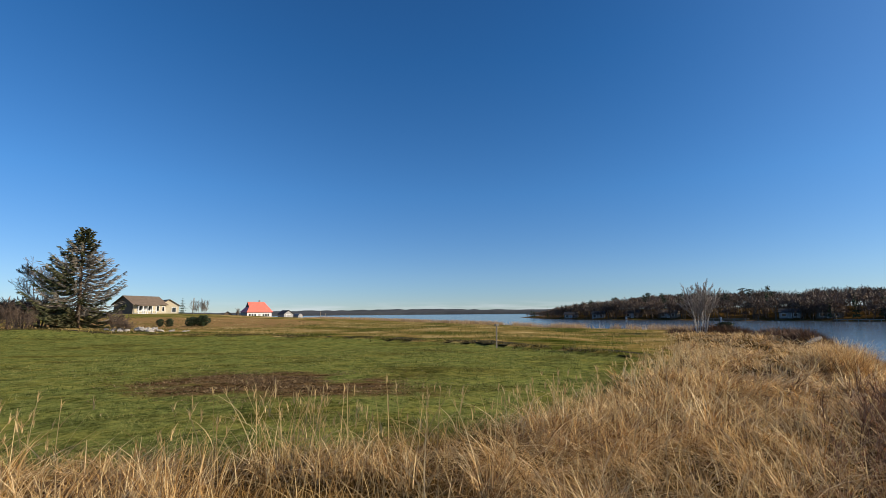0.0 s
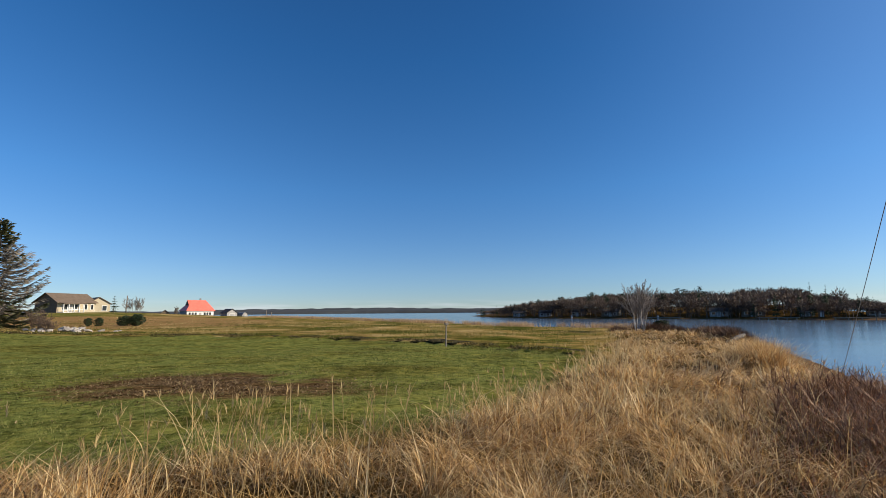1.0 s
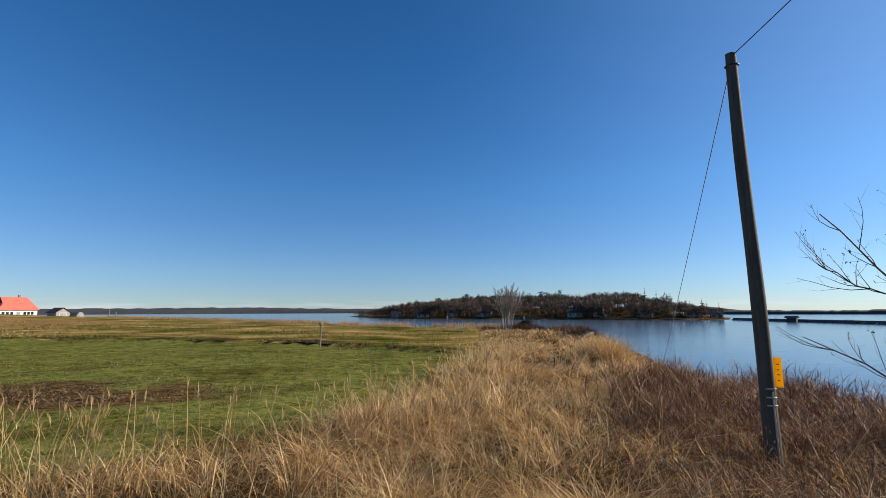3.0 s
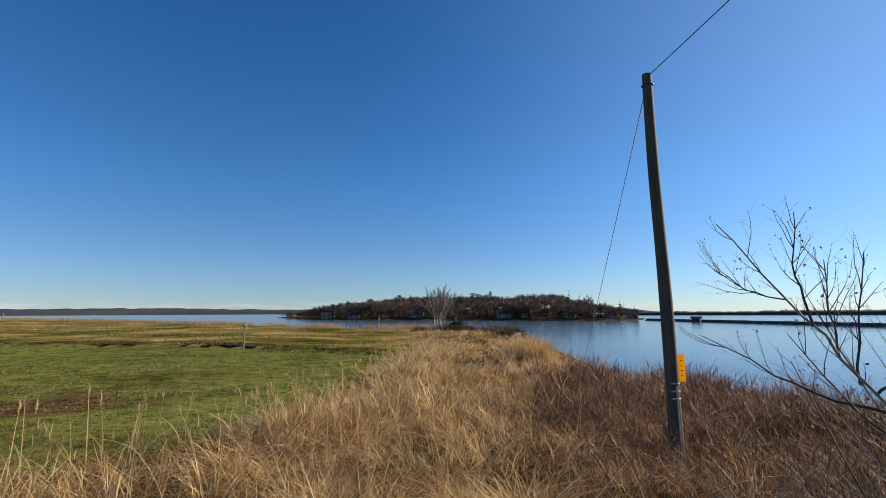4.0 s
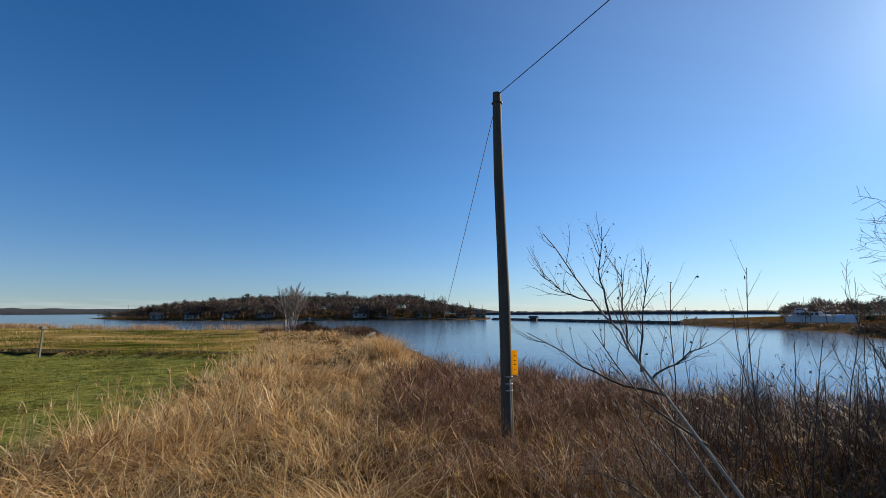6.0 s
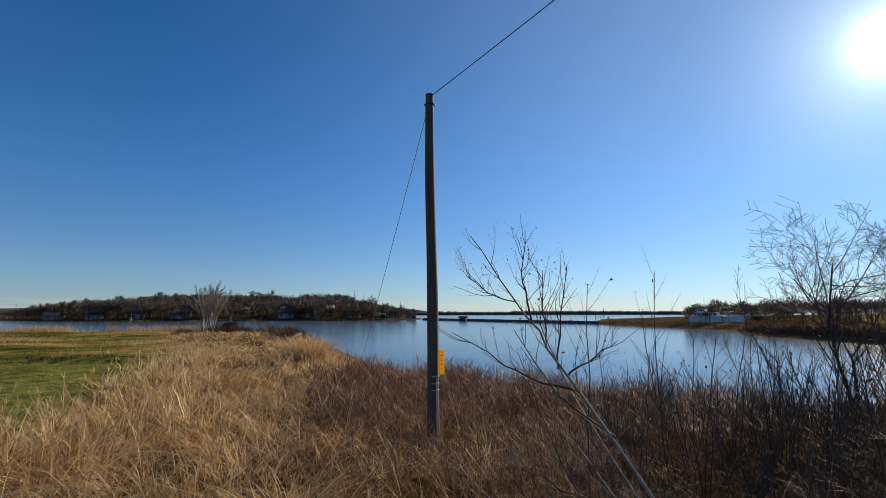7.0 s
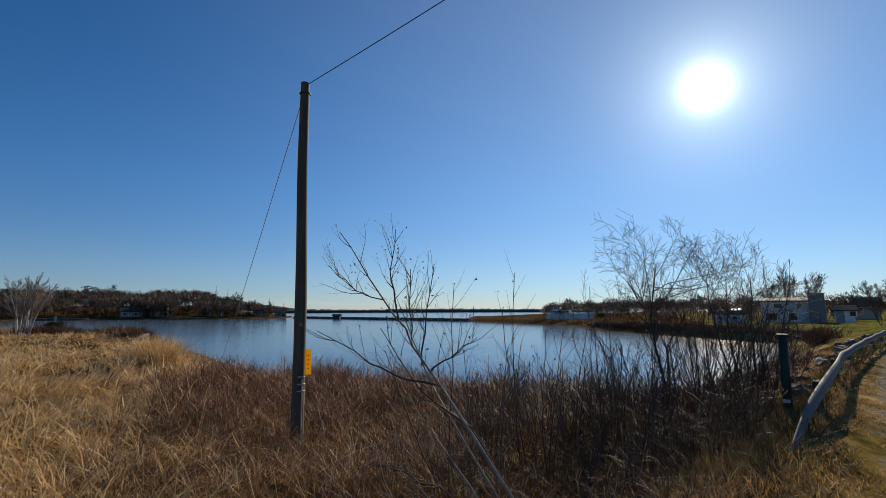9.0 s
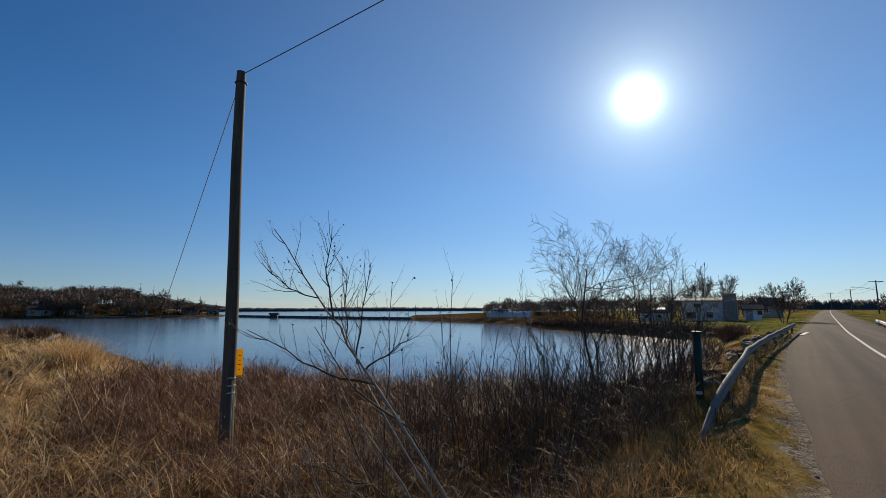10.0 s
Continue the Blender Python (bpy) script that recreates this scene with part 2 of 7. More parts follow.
def ground_shader(nt):
    """Lawn, rough field, bare soil, gravel and mud, laid out by the sheet's own masks."""
    def mask(name):
        a = nt.nodes.new("ShaderNodeAttribute")
        a.attribute_name = name
        return a.outputs["Fac"]

    fine, mid, big = noise_tex(nt, 14.0, 6.0, 0.7), noise_tex(nt, 1.3, 5.0, 0.6), noise_tex(nt, 0.12, 4.0, 0.55)
    tufts = noise_tex(nt, 0.55, 6.0, 0.7, (0.25, 1.0, 1.0))
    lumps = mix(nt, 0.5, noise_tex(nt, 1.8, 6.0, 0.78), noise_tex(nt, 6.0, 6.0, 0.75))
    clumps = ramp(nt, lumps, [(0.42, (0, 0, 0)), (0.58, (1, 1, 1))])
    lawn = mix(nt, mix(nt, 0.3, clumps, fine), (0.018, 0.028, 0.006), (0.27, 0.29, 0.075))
    sward = noise_tex(nt, 0.33, 5.0, 0.65, (0.55, 1.0, 1.0))
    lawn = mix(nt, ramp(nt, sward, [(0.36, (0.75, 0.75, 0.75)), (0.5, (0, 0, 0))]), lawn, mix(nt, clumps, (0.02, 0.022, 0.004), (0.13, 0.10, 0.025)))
    lawn = mix(nt, ramp(nt, mid, [(0.45, (0, 0, 0)), (0.72, (0.75, 0.75, 0.75))]), lawn, mix(nt, clumps, (0.09, 0.10, 0.014), (0.36, 0.31, 0.07)))
    field = ramp(nt, mix(nt, 0.5, tufts, big), [(0.38, (0.05, 0.065, 0.010)), (0.46, (0.13, 0.135, 0.026)), (0.52, (0.36, 0.24, 0.075)), (0.63, (0.64, 0.47, 0.22))])
    # shade among the tufts, painted as darker noise patches of the field colour
    tuft_shade = ramp(nt, noise_tex(nt, 2.6, 5.0, 0.7, (0.5, 1.0, 1.0)), [(0.4, (0.85, 0.85, 0.85)), (0.6, (0, 0, 0))])
    field = mix(nt, tuft_shade, field, mix(nt, 1.0, field, (0.4, 0.4, 0.35), "MULTIPLY"))
    clods = ramp(nt, mix(nt, 0.4, noise_tex(nt, 3.6, 6.0, 0.8, (0.6, 1.0, 1.0)), fine), [(0.42, (0, 0, 0)), (0.6, (1, 1, 1))])
    soil = mix(nt, clods, (0.012, 0.007, 0.003), (0.22, 0.135, 0.06))
    thatch = mix(nt, fine, (0.022, 0.013, 0.004), (0.17, 0.10, 0.032))
    gravel = mix(nt, ramp(nt, mix(nt, 0.5, noise_tex(nt, 45.0, 3.0, 0.7), noise_tex(nt, 11.0, 4.0, 0.7)), [(0.4, (0, 0, 0)), (0.62, (1, 1, 1))]), (0.07, 0.056, 0.042), (0.50, 0.43, 0.35))
    mud = mix(nt, mid, (0.07, 0.04, 0.022), (0.20, 0.12, 0.07))

    def edge(m, wob=0.5):
        s = nt.nodes.new("ShaderNodeMath")
        s.operation = "ADD"
        nt.links.new(m, s.inputs[0])
        t = nt.nodes.new("ShaderNodeMath")
        t.operation = "MULTIPLY_ADD"
        nt.links.new(mix(nt, 0.5, mid, fine), t.inputs[0])
        t.inputs[1].default_value, t.inputs[2].default_value = wob * 2, -wob
        nt.links.new(t.outputs[0], s.inputs[1])
        return ramp(nt, s.outputs[0], [(0.35, (0, 0, 0)), (0.65, (1, 1, 1))])

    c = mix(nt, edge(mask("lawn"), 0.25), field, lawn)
    c = mix(nt, edge(mask("rust"), 0.6), c, mix(nt, tufts, (0.12, 0.068, 0.026), (0.44, 0.275, 0.115)))
    c = mix(nt, edge(mask("soil"), 0.8), c, soil)
    c = mix(nt, edge(mask("thatch"), 0.5), c, thatch)
    c = mix(nt, edge(mask("gravel"), 0.9), c, gravel)
    c = mix(nt, edge(mask("mud"), 0.4), c, mud)
    h = mix(nt, 0.45, mix(nt, 0.5, lumps, mid), fine)
    return principled(nt, c, 1.0, bump(nt, h, 1.0, 0.14), spec=0.0)


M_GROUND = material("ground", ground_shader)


def water_shader(nt):
    small = noise_tex(nt, 1.6, 4.0, 0.6, (0.55, 1.0, 1.0))
    long_ = noise_tex(nt, 0.16, 4.0, 0.6, (0.35, 1.0, 1.0))
    calm = ramp(nt, noise_tex(nt, 0.06, 5.0, 0.65, (0.22, 1.0, 1.0)), [(0.40, (0.12, 0.12, 0.12)), (0.62, (1, 1, 1))])
    h = mix(nt, 1.0, mix(nt, 0.45, small, long_), calm, "MULTIPLY")
    b = bump(nt, h, 1.0, 0.042)
    p = node(nt, "BsdfPrincipled", Roughness=0.14, IOR=1.33)
    p.inputs["Base Color"].default_value = (0.075, 0.10, 0.13, 1)
    nt.links.new(b, p.inputs["Normal"])
    return p.outputs[0]


M_WATER = material("wind-rippled water", water_shader)


def road_shader(nt):
    fine, mid = noise_tex(nt, 60.0, 4.0, 0.7), noise_tex(nt, 0.7, 5.0, 0.6)
    c = mix(nt, fine, (0.028, 0.023, 0.020), (0.075, 0.061, 0.052))
    c = mix(nt, mid, c, mix(nt, 1.0, c, (1.6, 1.42, 1.25), "MULTIPLY"))
    place, lie = nt.nodes.new("ShaderNodeTexCoord"), node(nt, "Mapping", Rotation=(0, 0, radians(21)))
    lie.vector_type = "POINT"
    along = node(nt, "Mapping", Scale=(0.02, 1.1, 1.0))
    worn = node(nt, "TexNoise", Scale=1.0, Detail=4.0, Roughness=0.6)
    nt.links.new(place.outputs["Object"], lie.inputs["Vector"])
    nt.links.new(lie.outputs[0], along.inputs["Vector"])
    nt.links.new(along.outputs[0], worn.inputs["Vector"])
    c = mix(nt, 1.0, c, ramp(nt, worn.outputs["Fac"], [(0.36, (0.8, 0.8, 0.8)), (0.64, (1.75, 1.62, 1.48))]), "MULTIPLY")
    cracks = nt.nodes.new("ShaderNodeTexVoronoi")
    cracks.feature = "DISTANCE_TO_EDGE"
    cracks.inputs["Scale"].default_value = 0.35
    tc = nt.nodes.new("ShaderNodeTexCoord")
    nt.links.new(mix(nt, 0.25, tc.outputs["Object"], node(nt, "TexNoise", Scale=2.0).outputs["Color"]), cracks.inputs["Vector"])
    line = ramp(nt, cracks.outputs["Distance"], [(0.0, (0.84, 0.84, 0.84)), (0.006, (1, 1, 1))])
    c = mix(nt, 1.0, c, line, "MULTIPLY")
    return principled(nt, c, 0.95, bump(nt, fine, 0.8, 0.012), spec=0.12)


M_ROAD = material("worn asphalt", road_shader)
M_PAINT = mottled("worn road paint", (0.30, 0.28, 0.24), (0.72, 0.70, 0.64), 9.0, 0.7, 0.2, 0.002)
M_POLE = mottled("weathered treated pole", (0.03, 0.028, 0.020), (0.12, 0.105, 0.073), 4.0, 0.8, 0.6, 0.006, (6, 6, 0.35))
M_STEEL = mottled("galvanised steel", (0.12, 0.115, 0.11), (0.34, 0.33, 0.32), 5.0, 0.6, 0.4, 0.004, metal=0.25)
M_RAIL = mottled("dull stained galvanised beam", (0.05, 0.047, 0.044), (0.18, 0.173, 0.163), 4.0, 0.68, 0.5, 0.006, metal=0.1, spec=0.25)
M_PALEMETAL = mottled("pale oxidised metal", (0.30, 0.29, 0.27), (0.48, 0.46, 0.43), 20.0, 0.6, 0.2, 0.001, metal=0.3)
M_WIRE = mottled("dull wire", (0.02, 0.02, 0.02), (0.05, 0.05, 0.05), 6.0, 0.5, 0.1, 0.001)
M_YELLOW = leafy("thin yellow plastic", [(0.1, (0.82, 0.50, 0.008)), (0.9, (0.90, 0.58, 0.015))], 0.65, 0.45)
M_BLACK = mottled("black lettering", (0.012, 0.012, 0.012), (0.03, 0.03, 0.03), 5.0, 0.6, 0.05, 0.001)
M_GREENPOST = mottled("green painted post", (0.006, 0.020, 0.010), (0.014, 0.038, 0.020), 5.0, 0.6, 0.2, 0.002)
M_WHITE = mottled("white siding", (0.58, 0.58, 0.57), (0.76, 0.76, 0.75), 1.2, 0.65, 0.15, 0.004)
M_PALEWALL = mottled("weathered pale siding", (0.42, 0.42, 0.41), (0.58, 0.58, 0.57), 1.2, 0.7, 0.15, 0.004)
M_CREAM = mottled("cream siding", (0.34, 0.29, 0.20), (0.44, 0.385, 0.28), 1.2, 0.65, 0.15, 0.004)
M_GREYWALL = mottled("grey siding", (0.22, 0.22, 0.22), (0.33, 0.33, 0.33), 1.2, 0.7, 0.2, 0.004)
M_REDROOF = mottled("red metal roof", (0.70, 0.13, 0.09), (0.80, 0.19, 0.14), 0.8, 0.4, 0.1, 0.004)
M_BROWNROOF = mottled("brown shingle roof", (0.09, 0.065, 0.045), (0.19, 0.14, 0.10), 1.5, 0.85, 0.4, 0.01)
M_DARKROOF = mottled("dark shingle roof", (0.03, 0.03, 0.032), (0.08, 0.078, 0.075), 1.5, 0.85, 0.4, 0.01)
M_GLASS = mottled("dark window glass", (0.015, 0.018, 0.02), (0.03, 0.035, 0.04), 0.5, 0.06, 0.02, 0.001, spec=0.6)
M_BRICK = mottled("grey chimney block", (0.13, 0.12, 0.115), (0.25, 0.235, 0.22), 3.0, 0.85, 0.4, 0.01)
M_WOOD = mottled("silvered wood", (0.12, 0.10, 0.08), (0.30, 0.26, 0.21), 4.0, 0.8, 0.4, 0.006, (5, 5, 0.4))
M_TURF = mottled("dark broken turf", (0.012, 0.010, 0.005), (0.075, 0.062, 0.022), 2.5, 0.95, 0.8, 0.06, spec=0.1)
M_ROCK = mottled("shore rock", (0.035, 0.03, 0.027), (0.13, 0.11, 0.095), 1.2, 0.85, 0.8, 0.06)
M_PALESTONE = mottled("pale rubble", (0.20, 0.175, 0.15), (0.48, 0.44, 0.39), 1.5, 0.85, 0.6, 0.04)
M_GRAVEL = mottled("edge gravel", (0.13, 0.105, 0.08), (0.34, 0.28, 0.22), 30.0, 0.9, 0.5, 0.01, spec=0.1)
M_COTTAGE = mottled("shaded grey-brown boards", (0.13, 0.11, 0.088), (0.25, 0.215, 0.175), 1.2, 0.75, 0.2, 0.004)
# bluish and lightened: the haze of distance is mixed into this colour
M_HAZED_LAND = mottled("far wooded shore", (0.030, 0.035, 0.040), (0.060, 0.064, 0.066), 0.004, 0.95, 0.5, 3.0)


# ---- mesh helpers ----
def mesh_np(name, verts, faces, mat):
    """A mesh from arrays; faces: n x 3 or n x 4 indices."""
    verts, faces = np.asarray(verts, np.float32), np.asarray(faces, np.int32)
    me = bpy.data.meshes.new(name)
    n, k = faces.shape
    me.vertices.add(len(verts))
    me.vertices.foreach_set("co", verts.ravel())
    me.loops.add(n * k)
    me.loops.foreach_set("vertex_index", faces.ravel())
    me.polygons.add(n)
    me.polygons.foreach_set("loop_start", np.arange(0, n * k, k, dtype=np.int32))
    me.update(calc_edges=True)
    me.materials.append(mat)
    return me


def smooth(me):
    me.polygons.foreach_set("use_smooth", np.ones(len(me.polygons), bool))
    return me


def part(name, me, parent, label=""):
    ob = new(name, me)
    ob.parent = parent
    return tagged(ob, label)


def thing(name, label, category, place=(0, 0, 0), turn=0.0, group="", kind=""):
    ob = new(name)
    ob.matrix_basis = pose(*place, 0, 0, turn)
    ob.empty_display_size = 0.2
    return tagged(ob, label, category, group, kind)


def bm_mesh(name, bm, mat, bevel=0.0):
    if bevel:
        bmesh.ops.bevel(bm, geom=bm.edges[:], offset=bevel, segments=1, affect="EDGES", clamp_overlap=True)
    me = bpy.data.meshes.new(name)
    bm.to_mesh(me)
    bm.free()
    me.materials.append(mat)
    return me


def box(name, size, at, mat, bevel=0.0, turn=(0, 0, 0)):
    bm = bmesh.new()
    bmesh.ops.create_cube(bm, size=1.0, matrix=pose(*at, *turn) @ Matrix.Diagonal((*size, 1)))
    return bm_mesh(name, bm, mat, bevel)


def prism(name, profile, y0, y1, mat, bevel=0.0):
    """A profile in x, z drawn out along y."""
    bm = bmesh.new()
    a = [bm.verts.new((x, y0, z)) for x, z in profile]
    b = [bm.verts.new((x, y1, z)) for x, z in profile]
    n = len(profile)
    bm.faces.new(a)
    bm.faces.new(b[::-1])
    for i in range(n):
        bm.faces.new((a[i], b[i], b[(i + 1) % n], a[(i + 1) % n]))
    bmesh.ops.recalc_face_normals(bm, faces=bm.faces[:])
    return bm_mesh(name, bm, mat, bevel)


class Heap:
    """Collects pieces of quads for one mesh."""
    def __init__(self):
        self.v, self.f, self.n = [], [], 0

    def add(self, v, f):
        self.v.append(np.asarray(v, np.float32).reshape(-1, 3))
        self.f.append(np.asarray(f, np.int32) + self.n)
        self.n += len(self.v[-1])

    def arrays(self):
        return np.concatenate(self.v), np.concatenate(self.f)

    def mesh(self, name, mat):
        return mesh_np(name, *self.arrays(), mat)


def tube(heap, pts, radii, sides=5):
    """A tapered tube along points, closed at the tip."""
    pts = np.asarray(pts, float)
    k = len(pts)
    ax = np.gradient(pts, axis=0)
    ax /= np.linalg.norm(ax, axis=1, keepdims=True) + 1e-9
    ref = np.where(np.abs(ax[:, 2:3]) < 0.9, [[0, 0, 1.0]], [[1.0, 0, 0]])
    u = np.cross(ax, ref)
    u /= np.linalg.norm(u, axis=1, keepdims=True) + 1e-9
    w = np.cross(ax, u)
    a = np.linspace(0, 2 * np.pi, sides, endpoint=False)
    ring = pts[:, None] + np.asarray(radii, float)[:, None, None] * (np.cos(a)[None, :, None] * u[:, None] + np.sin(a)[None, :, None] * w[:, None])
    i, j = np.meshgrid(np.arange(k - 1), np.arange(sides), indexing="ij")
    q = (j + 1) % sides
    f = np.stack([i * sides + j, i * sides + q, (i + 1) * sides + q, (i + 1) * sides + j], -1).reshape(-1, 4)
    heap.add(ring, f)


def blades(rng, x, y, z, height, width, lean_a, lean, bend, segs=3, twist=None):
    """Grass blades: arrays per blade; returns vertices and quads."""
    n = len(x)
    s = np.linspace(0, 1, segs + 1)
    out = (lean[:, None] * s + bend[:, None] * s ** 2) * height[:, None]
    up = height[:, None] * (s - 0.42 * np.clip(bend, 0, 1.6)[:, None] * s ** 2.2)
    cx = x[:, None] + out * np.cos(lean_a)[:, None]
    cy = y[:, None] + out * np.sin(lean_a)[:, None]
    cz = z[:, None] + up
    ta = lean_a + np.pi / 2 + (rng.uniform(-0.9, 0.9, n) if twist is None else twist)
    w = width[:, None] * (1 - 0.88 * s ** 1.6) * 0.5
    dx, dy = np.cos(ta)[:, None] * w, np.sin(ta)[:, None] * w
    v = np.stack([np.stack([cx - dx, cy - dy, cz], -1), np.stack([cx + dx, cy + dy, cz], -1)], 2)
    base = (np.arange(n) * (segs + 1) * 2)[:, None] + np.arange(segs)[None] * 2
    f = np.stack([base, base + 1, base + 3, base + 2], -1).reshape(-1, 4)
    return v.reshape(-1, 3), f


def smoothstep(a, b, x):
    t = np.clip((x - a) / (b - a), 0, 1)
    return t * t * (3 - 2 * t)


def vnoise(x, y, scale, seed=0):
    """Smooth value noise in 0..1 over arrays."""
    x, y = np.asarray(x, float) / scale + seed * 17.3, np.asarray(y, float) / scale - seed * 9.1
    i, j = np.floor(x).astype(np.int64), np.floor(y).astype(np.int64)
    fx, fy = x - i, y - j
    fx, fy = fx * fx * (3 - 2 * fx), fy * fy * (3 - 2 * fy)

    def h(a, b):
        k = (a * 374761393 + b * 668265263 + seed * 1274126177) & 0x7FFFFFFF
        k = ((k ^ (k >> 13)) * 1103515245) & 0x7FFFFFFF
        return ((k ^ (k >> 16)) & 0xFFFF) / 65535.0

    return (h(i, j) * (1 - fx) + h(i + 1, j) * fx) * (1 - fy) + (h(i, j + 1) * (1 - fx) + h(i + 1, j + 1) * fx) * fy


def poly_distance(poly, x, y):
    """Signed distance to a closed outline, positive inside."""
    x, y = np.asarray(x, float), np.asarray(y, float)
    best, inside = np.full(x.shape, 1e18), np.zeros(x.shape, bool)
    for (ax, ay), (bx, by) in zip(poly, poly[1:] + poly[:1]):
        ex, ey = bx - ax, by - ay
        t = np.clip(((x - ax) * ex + (y - ay) * ey) / (ex * ex + ey * ey), 0, 1)
        best = np.minimum(best, (x - ax - t * ex) ** 2 + (y - ay - t * ey) ** 2)
        hit = (ay > y) != (by > y)
        inside ^= hit & (x < (bx - ax) * (y - ay) / (by - ay + 1e-12) + ax)
    return np.where(inside, 1, -1) * np.sqrt(best)


def line_distance(line, x, y):
    """Distance to an open line, positive on its left."""
    x, y = np.asarray(x, float), np.asarray(y, float)
    best, sign = np.full(x.shape, 1e18), np.ones(x.shape)
    for (ax, ay), (bx, by) in zip(line, line[1:]):
        ex, ey = bx - ax, by - ay
        t = np.clip(((x - ax) * ex + (y - ay) * ey) / (ex * ex + ey * ey), 0, 1)
        d = (x - ax - t * ex) ** 2 + (y - ay - t * ey) ** 2
        side = np.sign(ex * (y - ay) - ey * (x - ax))
        sign = np.where(d < best, side, sign)
        best = np.minimum(best, d)
    return sign * np.sqrt(best)


# ---- the plan ----
SHORE = [(-900, 700), (-300, 335), (-120, 262), (-69, 214), (-14, 124), (7, 86), (21, 66), (30, 58), (27.8, 41), (24.2, 30.5), (19.4, 21.0),
         (15.3, 15), (14.3, 9), (14.3, 3.5), (15.5, -1.5), (22, -4.3), (29, -6.8), (40, -9.8), (47, -11), (49, -9), (57, -3), (67, 5), (82, 9),
         (104, 37), (125, 46), (220, 40), (420, -60), (3500, -700), (3500, -3500), (-3500, -3500), (-3500, 1500)]
ISLE = [(36, 330), (41, 232), (52, 197), (86, 159), (106, 130), (118, 117), (131, 113), (175, 150), (220, 260), (180, 420), (80, 420)]
ROAD = [(-90, 6.5), (-40, 3.2), (-12, -0.7), (0, -3.3), (6, -5.12), (12, -7.04), (20, -10.1), (36, -16.7), (75, -33.5), (120, -53), (300, -132)]
ROAD_HALF = 2.45
DITCH = [(-120, 62), (-47, 46), (-21, 43.5), (-8, 37.2), (1.3, 30.0), (5.2, 25.8), (8.5, 20.5)]
GRASS_EDGE = [(-60, 9), (-20, 6.6), (-6, 5.9), (-3, 6.6), (0.2, 8.1), (1.6, 9.1), (3.2, 10.9), (5.5, 14.8), (8.8, 20.2), (14.6, 34), (20, 47)]


def height(x, y):
    """Height of the ground."""
    x, y = np.asarray(x, float), np.asarray(y, float)
    d = poly_distance(SHORE, x, y)
    wob = (vnoise(x, y, 2.3, 3) - 0.5) * 1.2 * smoothstep(0, 6, np.abs(d) + 2)
    dd = d + np.where(np.hypot(x, y) < 80, wob, 0)
    land = WATER_Z + 0.85 * smoothstep(-0.3, 3.2, dd) + 0.12 * smoothstep(3, 20, dd)
    land = land + np.where(dd < 0, np.clip(dd * 0.12, -2.5, 0), 0)
    land += (vnoise(x, y, 7.0, 1) - 0.5) * 0.14 * smoothstep(1, 5, dd) + (vnoise(x, y, 1.7, 2) - 0.5) * 0.07 * smoothstep(1, 4, dd)
    land += smoothstep(-0.25, 0.25, line_distance(DITCH, x, y)) * smoothstep(12, 22, y) * smoothstep(12, 6, x) * 0.2
    land += 2.55 * np.exp(-(((x + 84) / 38) ** 2 + ((y - 122) / 42) ** 2)) + 0.75 * np.exp(-(((x + 86) / 35) ** 2 + ((y - 185) / 30) ** 2))
    land += 0.5 * np.exp(-(((x + 50) / 12) ** 2 + ((y - 52) / 7) ** 2)) + 0.4 * np.exp(-(((x - 20) / 4) ** 2 + ((y - 33) / 8) ** 2)) + 0.5 * np.exp(-(((x + 43) / 9) ** 2 + ((y - 45) / 3) ** 2))
    i = poly_distance(ISLE, x, y)
    isle = WATER_Z + np.clip(i * 0.11, -2.5, 4.6)
    r = np.abs(line_distance(ROAD, x, y))
    bank = -0.03 - 0.05 * smoothstep(2.6, 3.6, r) - 1.6 * smoothstep(3.6, 10.5, r) - 0.35 * smoothstep(3.9, 6.0, r)
    bank = bank + 0.15 * np.exp(-((r - 3.35) / 0.42) ** 2) * smoothstep(4.5, 7, x) * (y > -40)
    return np.maximum(np.maximum(land, isle), bank)


def h1(x, y):
    return float(height(np.array([x]), np.array([y]))[0])


